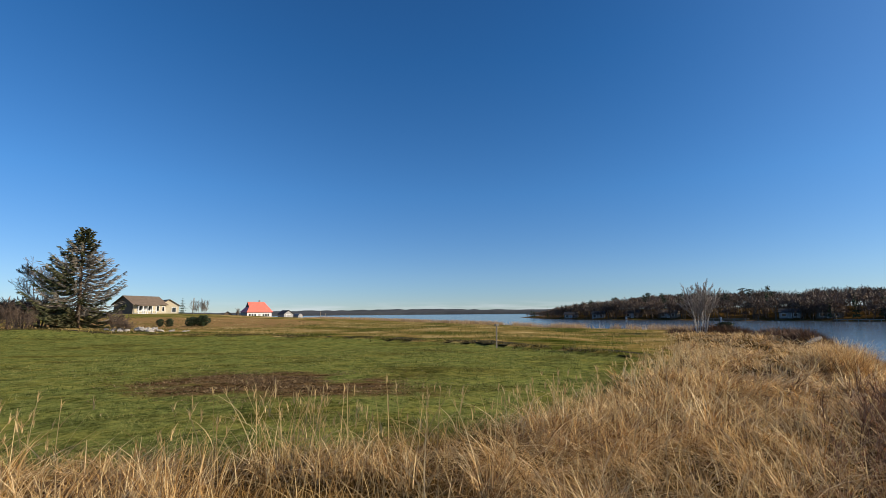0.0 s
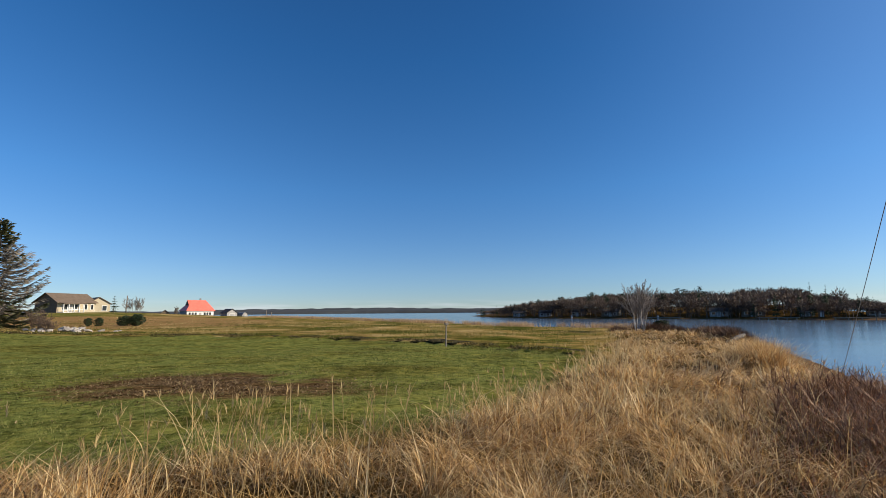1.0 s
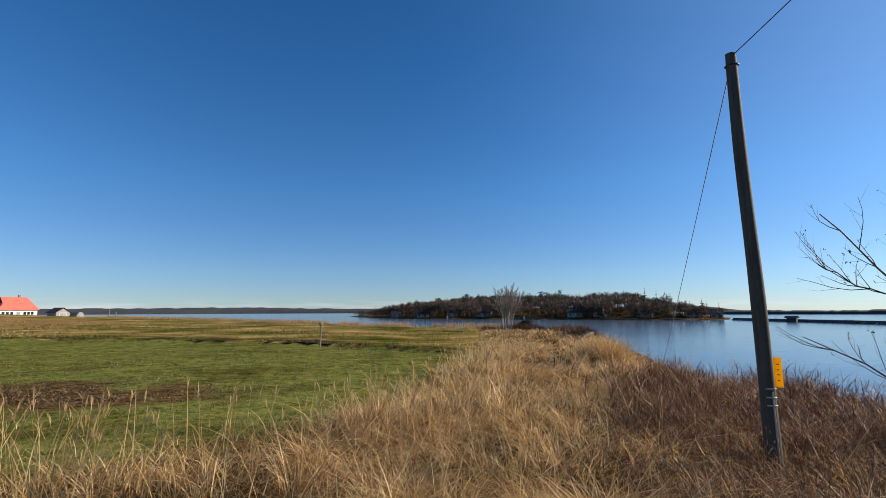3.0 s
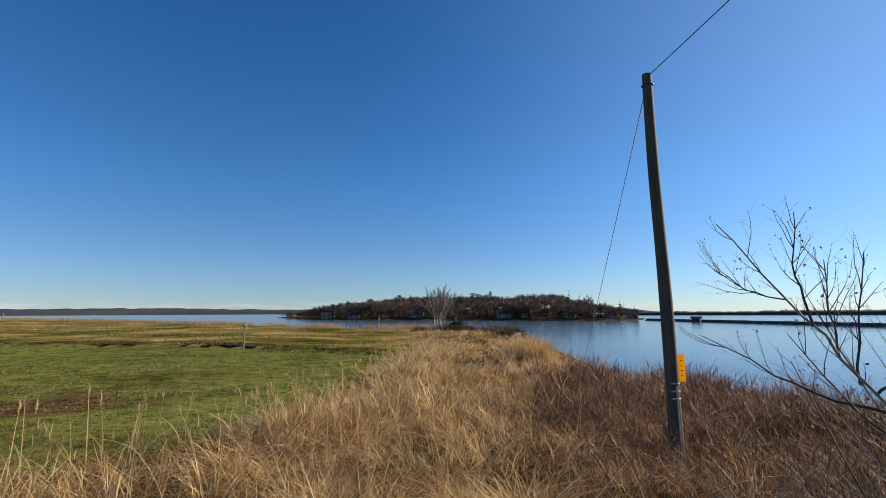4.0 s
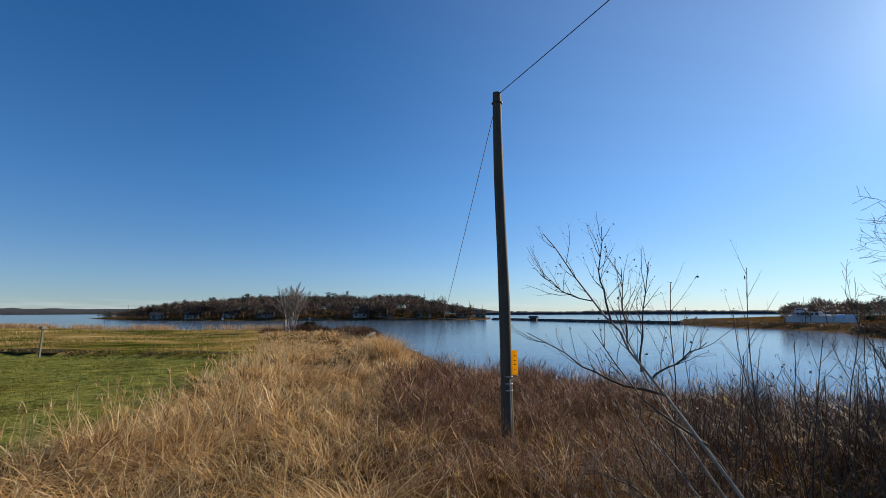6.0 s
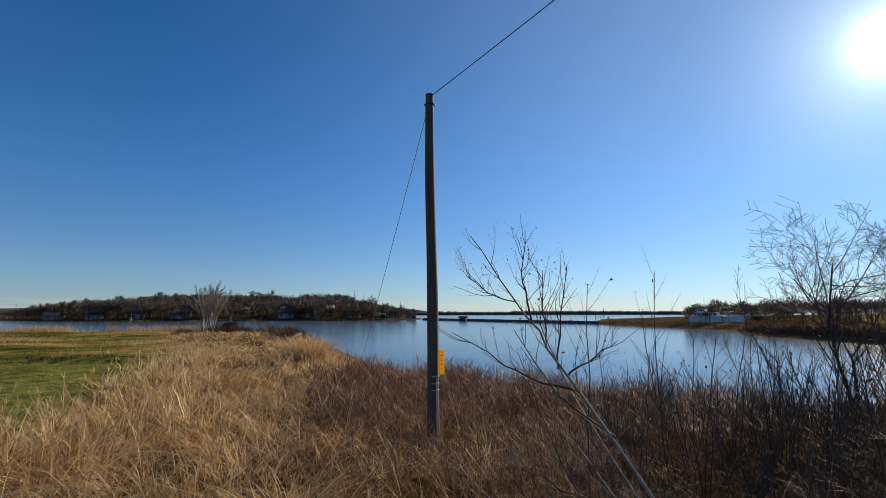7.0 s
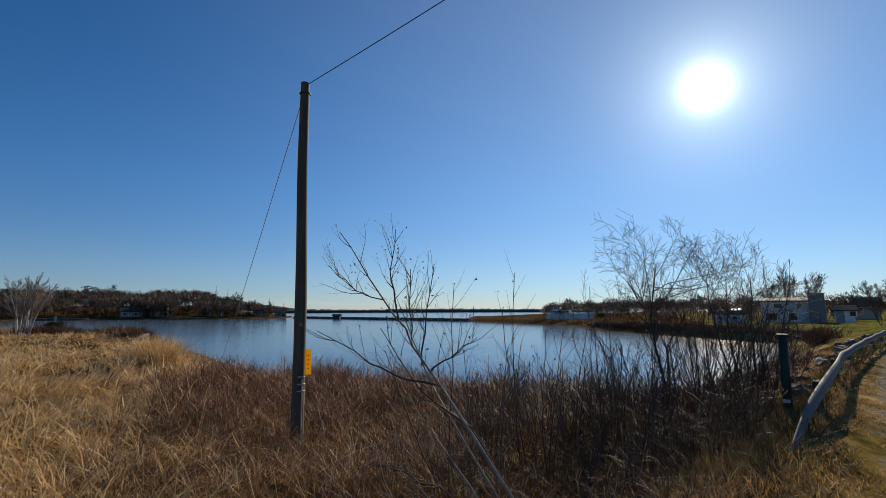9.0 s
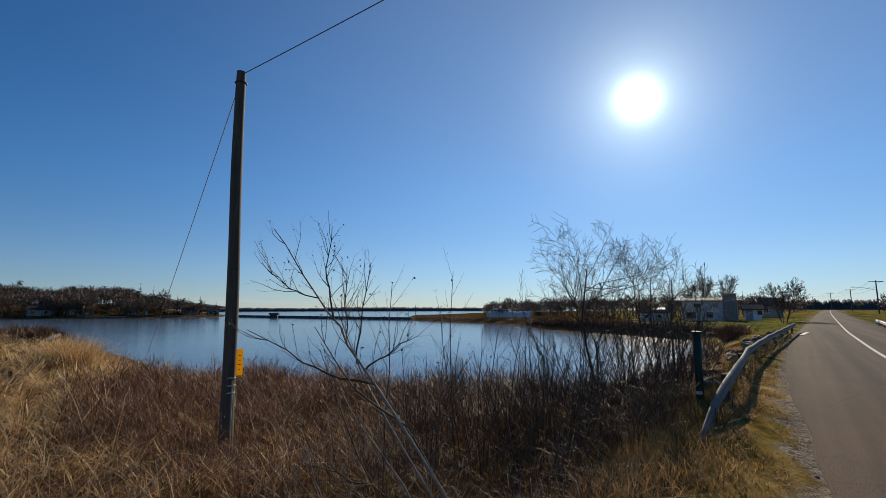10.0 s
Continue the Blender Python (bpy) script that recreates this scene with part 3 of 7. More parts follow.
def build_ground():
    u = np.linspace(-6.55, 6.55, 330)
    gx, gy = np.meshgrid(9 * np.sinh(u) + 4, 9 * np.sinh(u) + 6, indexing="xy")
    x, y = gx.ravel(), gy.ravel()
    z = height(x, y)
    n = len(u)
    i, j = np.meshgrid(np.arange(n - 1), np.arange(n - 1), indexing="ij")
    a = i * n + j
    f = np.stack([a, a + 1, a + n + 1, a + n], -1).reshape(-1, 4)
    me = smooth(mesh_np("ground", np.stack([x, y, z], -1), f, M_GROUND))
    shore, isle = poly_distance(SHORE, x, y), poly_distance(ISLE, x, y)
    ditch, edge = line_distance(DITCH, x, y), line_distance(GRASS_EDGE, x, y)
    r = np.abs(line_distance(ROAD, x, y))
    lawn = smoothstep(0.3, -0.3, ditch) * smoothstep(-0.4, 0.6, edge) * (x < 12)
    hill = np.exp(-(((x + 84) / 30) ** 2 + ((y - 112) / 26) ** 2))
    lawn = np.maximum(lawn, 0.5 * smoothstep(0.45, 0.6, hill))
    far_lawn = (x > 46) & (x < 92) & (y < -10) & (y > -44)
    lawn = np.maximum(lawn, np.where(far_lawn, 0.55 * smoothstep(2, 5, shore), 0))
    lawn = np.maximum(lawn, np.where((x > 36) & (x < 60) & (y < -10) & (r > 3.2), 0.5 * smoothstep(2.0, 3.5, shore), 0))
    lawn = np.maximum(lawn, np.where((x > 40) & (r > 3.6) & ((r < 16) | (x > 95)), 0.42, 0))
    lawn = np.maximum(lawn, 0.2 * smoothstep(4.6, 3.9, r) * smoothstep(2.6, 2.9, r))
    soil = np.exp(-(((x + 5.5 + (y - 13.8) * 0.42) / 4.6) ** 2 + ((y - 14.0) / 2.7) ** 2)) * (0.45 + 1.1 * vnoise(x, y * 2.2, 1.1, 31)) * (0.55 + 0.8 * vnoise(x, y * 2, 3.5, 32))
    soil = np.maximum(soil, 0.7 * np.exp(-(((x + 46) / 9) ** 2 + ((y - 58) / 5) ** 2)))
    rust = smoothstep(0.2, 0.75, np.exp(-(((x + 50) / 30) ** 2 + ((y - 84) / 34) ** 2))) * (0.35 + 0.9 * vnoise(x, y * 2, 9.0, 34))
    thatch = np.where((x > -70) & (shore > 0) & (np.hypot(x, y) < 70) & ((x < 34) | (y > 0)), smoothstep(0.2, -0.6, edge) * smoothstep(3.7, 4.7, r), 0)
    thatch = np.maximum(thatch, np.where(isle > 1.5, 1.0, 0))
    gravel = smoothstep(2.85, 2.5, r) * 0.9
    thatch = np.maximum(thatch, np.where((x > 46) & (y > -8) & (shore > 0), 0.8, 0))
    thatch = np.maximum(thatch, 0.9 * smoothstep(-6, 3, x) * smoothstep(38, 32, x) * smoothstep(3.3, 3.7, r) * smoothstep(7.5, 5.5, r))
    mud = np.maximum(smoothstep(0.9, 0.1, shore) * (shore > -60), smoothstep(2.2, 0.5, isle) * (isle > -60))
    for name, value in (("lawn", lawn), ("soil", soil), ("rust", rust), ("thatch", thatch), ("gravel", gravel), ("mud", mud)):
        at = me.attributes.new(name, "FLOAT", "POINT")
        at.data.foreach_set("value", np.asarray(value, np.float32))
    ob = new("ground", me)
    tagged(ob, "grassy coastal ground with lawn, rough field and a muddy shore", "ground", kind="structure")


build_ground()


def build_water():
    me = mesh_np("water", [(-4000, -3000, WATER_Z), (4600, -3000, WATER_Z), (4600, 4600, WATER_Z), (-4000, 4600, WATER_Z)], [(0, 1, 2, 3)], M_WATER)
    tagged(new("water", me), "blue wind-rippled tidal water of a wide inlet", "water", kind="structure")


build_water()


def strip_along(line, step=1.0):
    """Distances, points and left-hand normals along a smoothed line."""
    p = np.array(line, float)
    t = np.r_[0, np.cumsum(np.hypot(*np.diff(p, axis=0).T))]
    s = np.arange(0, t[-1], step)
    cx, cy = np.interp(s, t, p[:, 0]), np.interp(s, t, p[:, 1])
    k = np.ones(9) / 9
    cx, cy = np.convolve(np.pad(cx, 4, "edge"), k, "valid"), np.convolve(np.pad(cy, 4, "edge"), k, "valid")
    tx, ty = np.gradient(cx), np.gradient(cy)
    q = np.hypot(tx, ty)
    nx, ny = -ty / q, tx / q
    return s, cx, cy, nx, ny


def build_road():
    s, cx, cy, nx, ny = strip_along(ROAD)
    rows = []
    ragged = (vnoise(s, s * 0, 1.3, 5) - 0.5) * 0.16
    for off, zz in ((-ROAD_HALF - 0.05, -0.06), (-ROAD_HALF, 0.005), (-1.2, 0.03), (0, 0.045), (1.2, 0.03), (ROAD_HALF, 0.005), (ROAD_HALF + 0.06, -0.06)):
        o = off + (ragged * np.sign(off) if abs(off) > 2 else 0)
        rows.append(np.stack([cx + nx * o, cy + ny * o, np.full(len(s), zz)], -1))
    v = np.stack(rows, 1)
    n, k = v.shape[:2]
    i, j = np.meshgrid(np.arange(n - 1), np.arange(k - 1), indexing="ij")
    f = np.stack([i * k + j, (i + 1) * k + j, (i + 1) * k + j + 1, i * k + j + 1], -1).reshape(-1, 4)
    ob = new("road", smooth(mesh_np("road", v.reshape(-1, 3), f[:, ::-1], M_ROAD)))
    tagged(ob, "worn two-lane asphalt road with ragged edges", "road", kind="structure")
    for name, off, wide in (("centre_line", 0.0, 0.11),):
        a = np.stack([cx + nx * (off - wide / 2), cy + ny * (off - wide / 2), np.full(len(s), 0.049)], -1)
        b = np.stack([cx + nx * (off + wide / 2), cy + ny * (off + wide / 2), np.full(len(s), 0.049)], -1)
        v = np.stack([a, b], 1).reshape(-1, 3)
        i = np.arange(len(s) - 1) * 2
        me = mesh_np(name, v, np.stack([i, i + 2, i + 3, i + 1], -1), M_PAINT)
        tagged(new(name, me), "faded pale centre line on the asphalt", "road marking", kind="structure")
    me = mesh_np("road_patch", [(31.6, -12.38, 0.042), (31.7, -12.68, 0.042), (34.9, -14.23, 0.042), (34.8, -13.97, 0.042)], [(3, 2, 1, 0)], M_PAINT)
    tagged(new("road_marking", me), "worn white painted patch on the asphalt", "road marking", kind="structure")


build_road()


def build_backdrop():
    """Low wooded far shores of the bay."""
    for seed, dist, tall, a0, a1 in ((1, 3200, 40, -75, 10), (2, 2100, 25, -75, 52), (3, 420, 3.9, 45, 86), (4, 430, 11.0, 100, 128)):
        a = np.radians(np.linspace(a0, a1, 500))
        t = np.linspace(0, 1, 500)
        ridge = WATER_Z + tall * (0.45 + 0.45 * vnoise(t * 90, t * 0, 13, seed) + 0.18 * vnoise(t * 900, t * 0, 9, seed + 5)) * smoothstep(0, 0.05, t) * smoothstep(1, 0.95, t)
        if dist == 430:
            ridge = ridge + np.random.default_rng(seed).uniform(-0.9, 0.9, 500) + 1.6 * (vnoise(t * 900, t * 0, 3.1, 8) - 0.5)
        rows = []
        for dd, zz in ((0, np.full(500, WATER_Z - 2)), (0.002 * dist, WATER_Z + 0.4 * (ridge - WATER_Z)), (0.035 * dist, ridge), (0.13 * dist, np.full(500, WATER_Z - 3))):
            rows.append(np.stack([np.sin(a) * (dist + dd), np.cos(a) * (dist + dd), zz], -1))
        v = np.stack(rows, 1)
        i, j = np.meshgrid(np.arange(499), np.arange(3), indexing="ij")
        f = np.stack([i * 4 + j, (i + 1) * 4 + j, (i + 1) * 4 + j + 1, i * 4 + j + 1], -1).reshape(-1, 4)
        ob = new("backdrop", smooth(mesh_np("backdrop", v.reshape(-1, 3), f[:, ::-1], M_HAZED_LAND)))
        tagged(ob, "low dark wooded shore far across the bay", "far shore", kind="structure")


build_backdrop()


# ---- utility pole, wires and sign ----
def build_pole():
    base = h1(6.24, 4.49)
    top = 5.21
    pole = thing("utility_pole", "weathered dark wooden utility pole standing in tall grass", "utility pole", (6.24, 4.49, base - 0.4))
    hp = Heap()
    k = 24
    zz = np.linspace(0, top - base + 0.4, k)
    rr = np.interp(zz, [0, zz[-1]], [0.098, 0.073]) * (1 + 0.02 * np.sin(zz * 3.1))
    px = 0.012 * np.sin(zz * 0.9) - 0.04 * zz / zz[-1]
    tube(hp, np.stack([px, 0.05 * zz / zz[-1] + 0.006 * np.sin(zz * 1.7), zz], -1), np.r_[rr[:-2], rr[-2] * 0.99, rr[-1] * 0.9], 16)
    n = hp.n
    hp.add([(px[-1] + 0.066 * math.cos(a), 0.05 + 0.066 * math.sin(a), zz[-1] + 0.008) for a in np.linspace(0, 2 * math.pi, 16, endpoint=False)],
           [(0, 1, 2, 3), (0, 3, 4, 5), (0, 5, 6, 7), (0, 7, 8, 9), (0, 9, 10, 11), (0, 11, 12, 13), (0, 13, 14, 15)])
    part("shaft", smooth(hp.mesh("shaft", M_POLE)), pole)
    right = Vector((0.555, -0.832, 0))
    face = Vector((-0.832, -0.555, 0))
    zt = 0.825 - base + 0.4
    turn = math.degrees(math.atan2(right.y, right.x))
    c = right * 0.125 + face * 0.03
    tag = part("sign_plate", box("sign_plate", (0.088, 0.012, 0.37), (c.x, c.y, zt), M_YELLOW, 0.004, (0, 0, turn)), pole, "yellow plastic warning plate with dark unreadable writing")
    for dz, w in ((0.10, 0.03), (0.03, 0.024), (-0.03, 0.03), (-0.10, 0.022)):
        q = c + face * 0.0085
        part("writing_bar", box("writing_bar", (w, 0.004, 0.012), (q.x, q.y, zt + dz), M_BLACK, 0, (0, 0, turn)), tag)
    mid = math.atan2(face.y + right.y * 0.7, face.x + right.x * 0.7)
    for zc in (0.615, 0.51, 0.41):
        hb = Heap()
        zb = zc - base + 0.4
        a = np.linspace(mid - 0.75, mid + 0.75, 9)
        tube(hb, np.stack([0.098 * np.cos(a), 0.098 * np.sin(a) + 0.01, np.full(9, zb)], -1), np.r_[0.004, np.full(7, 0.011), 0.004], 5)
        part("clip", hb.mesh("clip", M_PALEMETAL), pole, "short pale metal clip")
    hb = Heap()
    a = np.linspace(0, 2 * np.pi, 20)
    tube(hb, np.stack([0.082 * np.cos(a) - 0.04, 0.082 * np.sin(a) + 0.05, np.full(20, zz[-1] - 0.17)], -1), np.full(20, 0.012), 4)
    part("clamp", hb.mesh("clamp", M_WIRE), pole)
    hb = Heap()
    q = Vector((math.cos(mid), math.sin(mid), 0)) * 0.103
    tube(hb, [(q.x, q.y, 0.3), (q.x * 0.99, q.y * 0.99 + 0.006, 0.7), (q.x * 0.97, q.y * 0.97 + 0.01, 0.58 - base + 0.4)], [0.010, 0.010, 0.010], 6)
    part("ground_conduit", hb.mesh("ground_conduit", M_PALEMETAL), pole)


build_pole()


def wire(name, a, b, sag, r, label, mat=M_WIRE):
    t = np.linspace(0, 1, 24)
    p = np.outer(1 - t, a) + np.outer(t, b)
    p[:, 2] -= sag * 4 * t * (1 - t)
    hp = Heap()
    tube(hp, p, np.full(24, r), 5)
    tagged(new(name, hp.mesh(name, mat)), label, "wire")


wire("guy_wire", (6.2, 4.57, 5.02), (15.3, 16.4, h1(15.3, 16.4) - 0.1), 0.05, 0.007, "thin grey steel guy wire running down to the bank", M_STEEL)
wire("overhead_wire", (6.19, 4.54, 5.17), (2.75, -8.9, 6.9), 0.12, 0.007, "dark steel wire spanning over the road to the pole top")


# ---- trees and shrubs ----
def grow(rng, out, p, d, length, r, level, last, kids, angle, lift=0.12, wig=0.16, shrink=0.62, first=0.3, taper=0.35):
    """A limb with its side limbs: adds (points, radii, level) to out."""
    k = 6 if level == 0 else 5 if level < last else 4
    d = np.asarray(d, float) / np.linalg.norm(d)
    pts = [np.asarray(p, float)]
    for _ in range(k - 1):
        d = d + rng.normal(0, wig, 3) + np.array([0, 0, lift])
        d /= np.linalg.norm(d)
        pts.append(pts[-1] + d * length / (k - 1))
    pts = np.array(pts)
    out.append((pts, np.linspace(r, r * taper, k), level))
    if level == last:
        return
    n = kids[min(level, len(kids) - 1)]
    for i in range(n):
        t = first + (1 - first) * (i + rng.uniform(0.1, 0.9)) / n
        s = t * (k - 1)
        a = min(int(s), k - 2)
        q = pts[a] + (pts[a + 1] - pts[a]) * (s - a)
        ax = pts[a + 1] - pts[a]
        ax /= np.linalg.norm(ax)
        side = np.cross(ax, rng.normal(0, 1, 3))
        side /= np.linalg.norm(side) + 1e-9
        th = radians(angle * rng.uniform(0.7, 1.3))
        nd = ax * math.cos(th) + side * math.sin(th)
        grow(rng, out, q, nd, length * shrink * rng.uniform(0.7, 1.15) * (1.15 - 0.5 * t), r * (1 - (1 - taper) * t) * 0.62,
             level + 1, last, kids, angle, lift, wig, shrink, 0.25, taper)


def limbs_mesh(name, limbs, mat, sides=(7, 5, 4, 3, 3), levels=None, rmin=0.0):
    hp = Heap()
    for pts, rad, lv in limbs:
        if levels is None or lv in levels:
            tube(hp, pts, np.maximum(rad, rmin), sides[min(lv, len(sides) - 1)])
    return smooth(hp.mesh(name, mat))


def bare_tree(name, label, place, tall, seed, trunks=1, spread=0.25, mat=M_TWIG, kids=(8, 6, 5), angle=42, girth=0.016, last=3, group="", lift=0.1, first=0.3, shrink=0.55, wig=0.13, turn=0.0, twig_mat=None, clump=0.1, thick=1.0):
    """A leafless tree or shrub with one or several trunks."""
    rng = np.random.default_rng(seed)
    ob = thing(name, label, "tree" if tall > 3 else "shrub", place, turn, group)
    limbs = []
    rmin = 0.00016 * thick * math.hypot(place[0], place[1])
    for i in range(trunks):
        a = 2 * math.pi * i / trunks + rng.uniform(-0.5, 0.5)
        lean = spread * rng.uniform(0.5, 1.2) if trunks > 1 else spread * 0.3
        mine = []
        grow(rng, mine, (clump * math.cos(a) * (trunks > 1), clump * math.sin(a) * (trunks > 1), -0.15), (lean * math.cos(a), lean * math.sin(a), 1),
             tall * (0.8 if last > 1 else 1) * rng.uniform(0.85, 1.0), tall * girth, 0, last, kids, angle, lift, wig, shrink, first)
        limbs += mine
        part("trunk", limbs_mesh("trunk", mine, mat, levels=(0,), rmin=rmin), ob)
    crown = tagged(part("crown", limbs_mesh("crown", limbs, twig_mat or mat, levels=(1, 2, 3, 4), rmin=rmin), ob), kind="stuff")
    return ob


def conifer_heap(rng, tall, wide, whorls, per, twigs, droop=0.25, gap=0.0, ribbon=0.5):
    """Needled boughs as many small drooping sprays, and bare ends."""
    hp = Heap()
    for i in range(whorls):
        t = min(0.995, (i + rng.uniform(-0.4, 1.0)) / whorls + 0.01)
        z = tall * (0.06 + 0.93 * t)
        reach = wide * max(0.02, 1 - t) ** 0.8 * rng.uniform(0.7, 1.15) * (0.5 + 0.5 * min(1, (t + 0.05) * 6))
        for j in range(per):
            if rng.random() < gap:
                continue
            a = 2 * math.pi * (j + rng.uniform(-0.35, 0.35)) / per + i * 1.3
            L = reach * rng.uniform(0.55, 1.1) + 0.02 * tall
            u = np.array([math.cos(a), math.sin(a), 0])
            w = np.array([-u[1], u[0], 0])
            k = max(2, int(twigs * (0.4 + L / wide)))
            s = (np.arange(k) + rng.uniform(0, 1, k)) / k
            base = u[None] * (s * L)[:, None]
            base[:, 2] = z + L * (0.30 * s - droop * 2.2 * s ** 2)
            for b, q in zip(base, s):
                m = L * ribbon * (1.05 - 0.75 * q) * rng.uniform(0.5, 1.1)
                side = rng.choice((-1, 1))
                tip = b + u * m * rng.uniform(0.4, 0.9) + w * side * m * rng.uniform(0.35, 0.9) + np.array([0, 0, -m * rng.uniform(0.05, 0.55)])
                wd = m * 0.16
                up = np.array([0, 0, wd])
                hp.add([b - up * 0.6, b + up * 0.6, (b + tip) / 2 + up + w * 0.2 * wd, (b + tip) / 2 - up * 1.3], [(0, 1, 2, 3)])
                hp.add([(b + tip) / 2 - up * 1.3, (b + tip) / 2 + up, tip + up * 0.15, tip - up * 0.15], [(0, 1, 2, 3)])
    return hp


def conifer(name, label, place, tall, wide, seed, whorls=14, per=7, twigs=9, mat=M_CONIFER, droop=0.2, gap=0.1, group=""):
    rng = np.random.default_rng(seed)
    ob = thing(name, label, "tree" if tall > 2 else "shrub", place, rng.uniform(0, 360), group)
    hp = Heap()
    z = np.linspace(-0.2, tall * 0.97, 8)
    tube(hp, np.stack([0.02 * np.sin(z), 0.02 * np.cos(z), z], -1), np.linspace(tall * 0.014, 0.02, 8), 6)
    part("trunk", smooth(hp.mesh("trunk", M_TWIG)), ob)
    part("crown", conifer_heap(rng, tall, wide, whorls, per, twigs, droop, gap).mesh("crown", mat), ob)
    return ob


def build_spruce():
    x, y = -46.4, 53.6
    z = h1(x, y)
    rng = np.random.default_rng(11)
    tall = 12.55 - z
    ob = thing("spruce_tree", "tall ragged half-bare spruce with lichened drooping twigs", "tree", (x, y, z))
    hp = Heap()
    zz = np.linspace(-0.2, tall * 0.98, 12)
    tube(hp, np.stack([0.12 * np.sin(zz * 0.4), 0.08 * np.cos(zz * 0.5), zz], -1), np.linspace(0.26, 0.04, 12), 9)
    part("trunk", smooth(hp.mesh("trunk", M_TWIG)), ob)
    boughs, dead, green = Heap(), Heap(), Heap()
    bare_side = np.array([0.755, 0.656, 0])
    for i in range(230):
        t = (i + rng.uniform(0, 1)) / 230
        zb = tall * (0.05 + 0.93 * t)
        prof = np.interp(t, [0, 0.1, 0.3, 0.45, 0.6, 0.75, 0.88, 0.95, 1.0], [3.4, 4.7, 5.3, 4.5, 3.2, 2.0, 1.1, 0.9, 0.5])
        a = i * 2.399 + rng.uniform(-0.3, 0.3)
        L = prof * rng.uniform(0.55, 1.12)
        u = np.array([math.cos(a), math.sin(a), 0])
        w = np.array([-u[1], u[0], 0])
        s = np.linspace(0, 1, 6)
        rise = np.interp(t, [0, 0.3, 0.6, 1], [-0.22, -0.04, 0.22, 0.42])
        pts = u * (s * L)[:, None] + np.array([0, 0, 1.0]) * (zb + L * (rise * s - 0.16 * np.sin(s * 3.1) + 0.14 * s ** 3))[:, None]
        pts += rng.normal(0, 0.05, pts.shape)
        tube(boughs, pts, np.linspace(0.045, 0.010, 6) * (0.5 + prof / 8), 4)
        k = int(14 + L * 14)
        sunny = float(u @ bare_side)
        share = np.interp(t, [0, 0.16, 0.24, 0.7, 0.8, 0.9], [0.95, 0.85, 0.34, 0.34, 0.75, 1.0]) - 0.32 * sunny * (0.2 < t < 0.74)
        lit = rng.random() < share
        for q in rng.uniform(0.15, 1.0, k):
            b = np.array([np.interp(q, s, pts[:, c]) for c in range(3)])
            m = rng.uniform(0.35, 1.0) * (1.1 - 0.4 * q) * np.interp(t, [0.7, 0.95], [1.0, 0.55])
            side = rng.choice((-1, 1)) * rng.uniform(0.1, 0.6)
            tip = b + u * m * rng.uniform(0.45, 0.95) + w * side * m + np.array([0, 0, m * (rng.uniform(-0.35, 0.12) if not lit else rng.uniform(-0.3, 0.3))])
            wd = rng.uniform(0.035, 0.075) if lit else rng.uniform(0.016, 0.036)
            mid = (b + tip) / 2 - np.array([0, 0, 0.08 * m])
            up = np.array([0, 0, wd])
            heap = green if lit else dead
            heap.add([b - up, b + up, mid + up, mid - up, tip + up * 0.3, tip - up * 0.3], [(0, 1, 2, 3), (3, 2, 4, 5)])
            if lit:
                heap.add([b - w * wd, b + w * wd, mid + w * wd, mid - w * wd, tip + w * wd * 0.3, tip - w * wd * 0.3], [(0, 1, 2, 3), (3, 2, 4, 5)])
    tagged(part("bough_frame", smooth(boughs.mesh("bough_frame", M_TWIG)), ob), kind="stuff")
    tagged(part("dead_spray", dead.mesh("dead_spray", M_OLDTWIG), ob, "grey lichened bare twigs"), kind="stuff")
    tagged(part("foliage", green.mesh("foliage", M_SPRUCE), ob, "dull green needles"), kind="stuff")


build_spruce()
bare_tree("bare_tree", "wide leafless tree behind a spruce", (-55.0, 58.0, h1(-55.0, 58.0)), 9.6, 21, 3, 0.35, M_DEADTWIG, (10, 8, 5), 42, 0.011, thick=1.6)


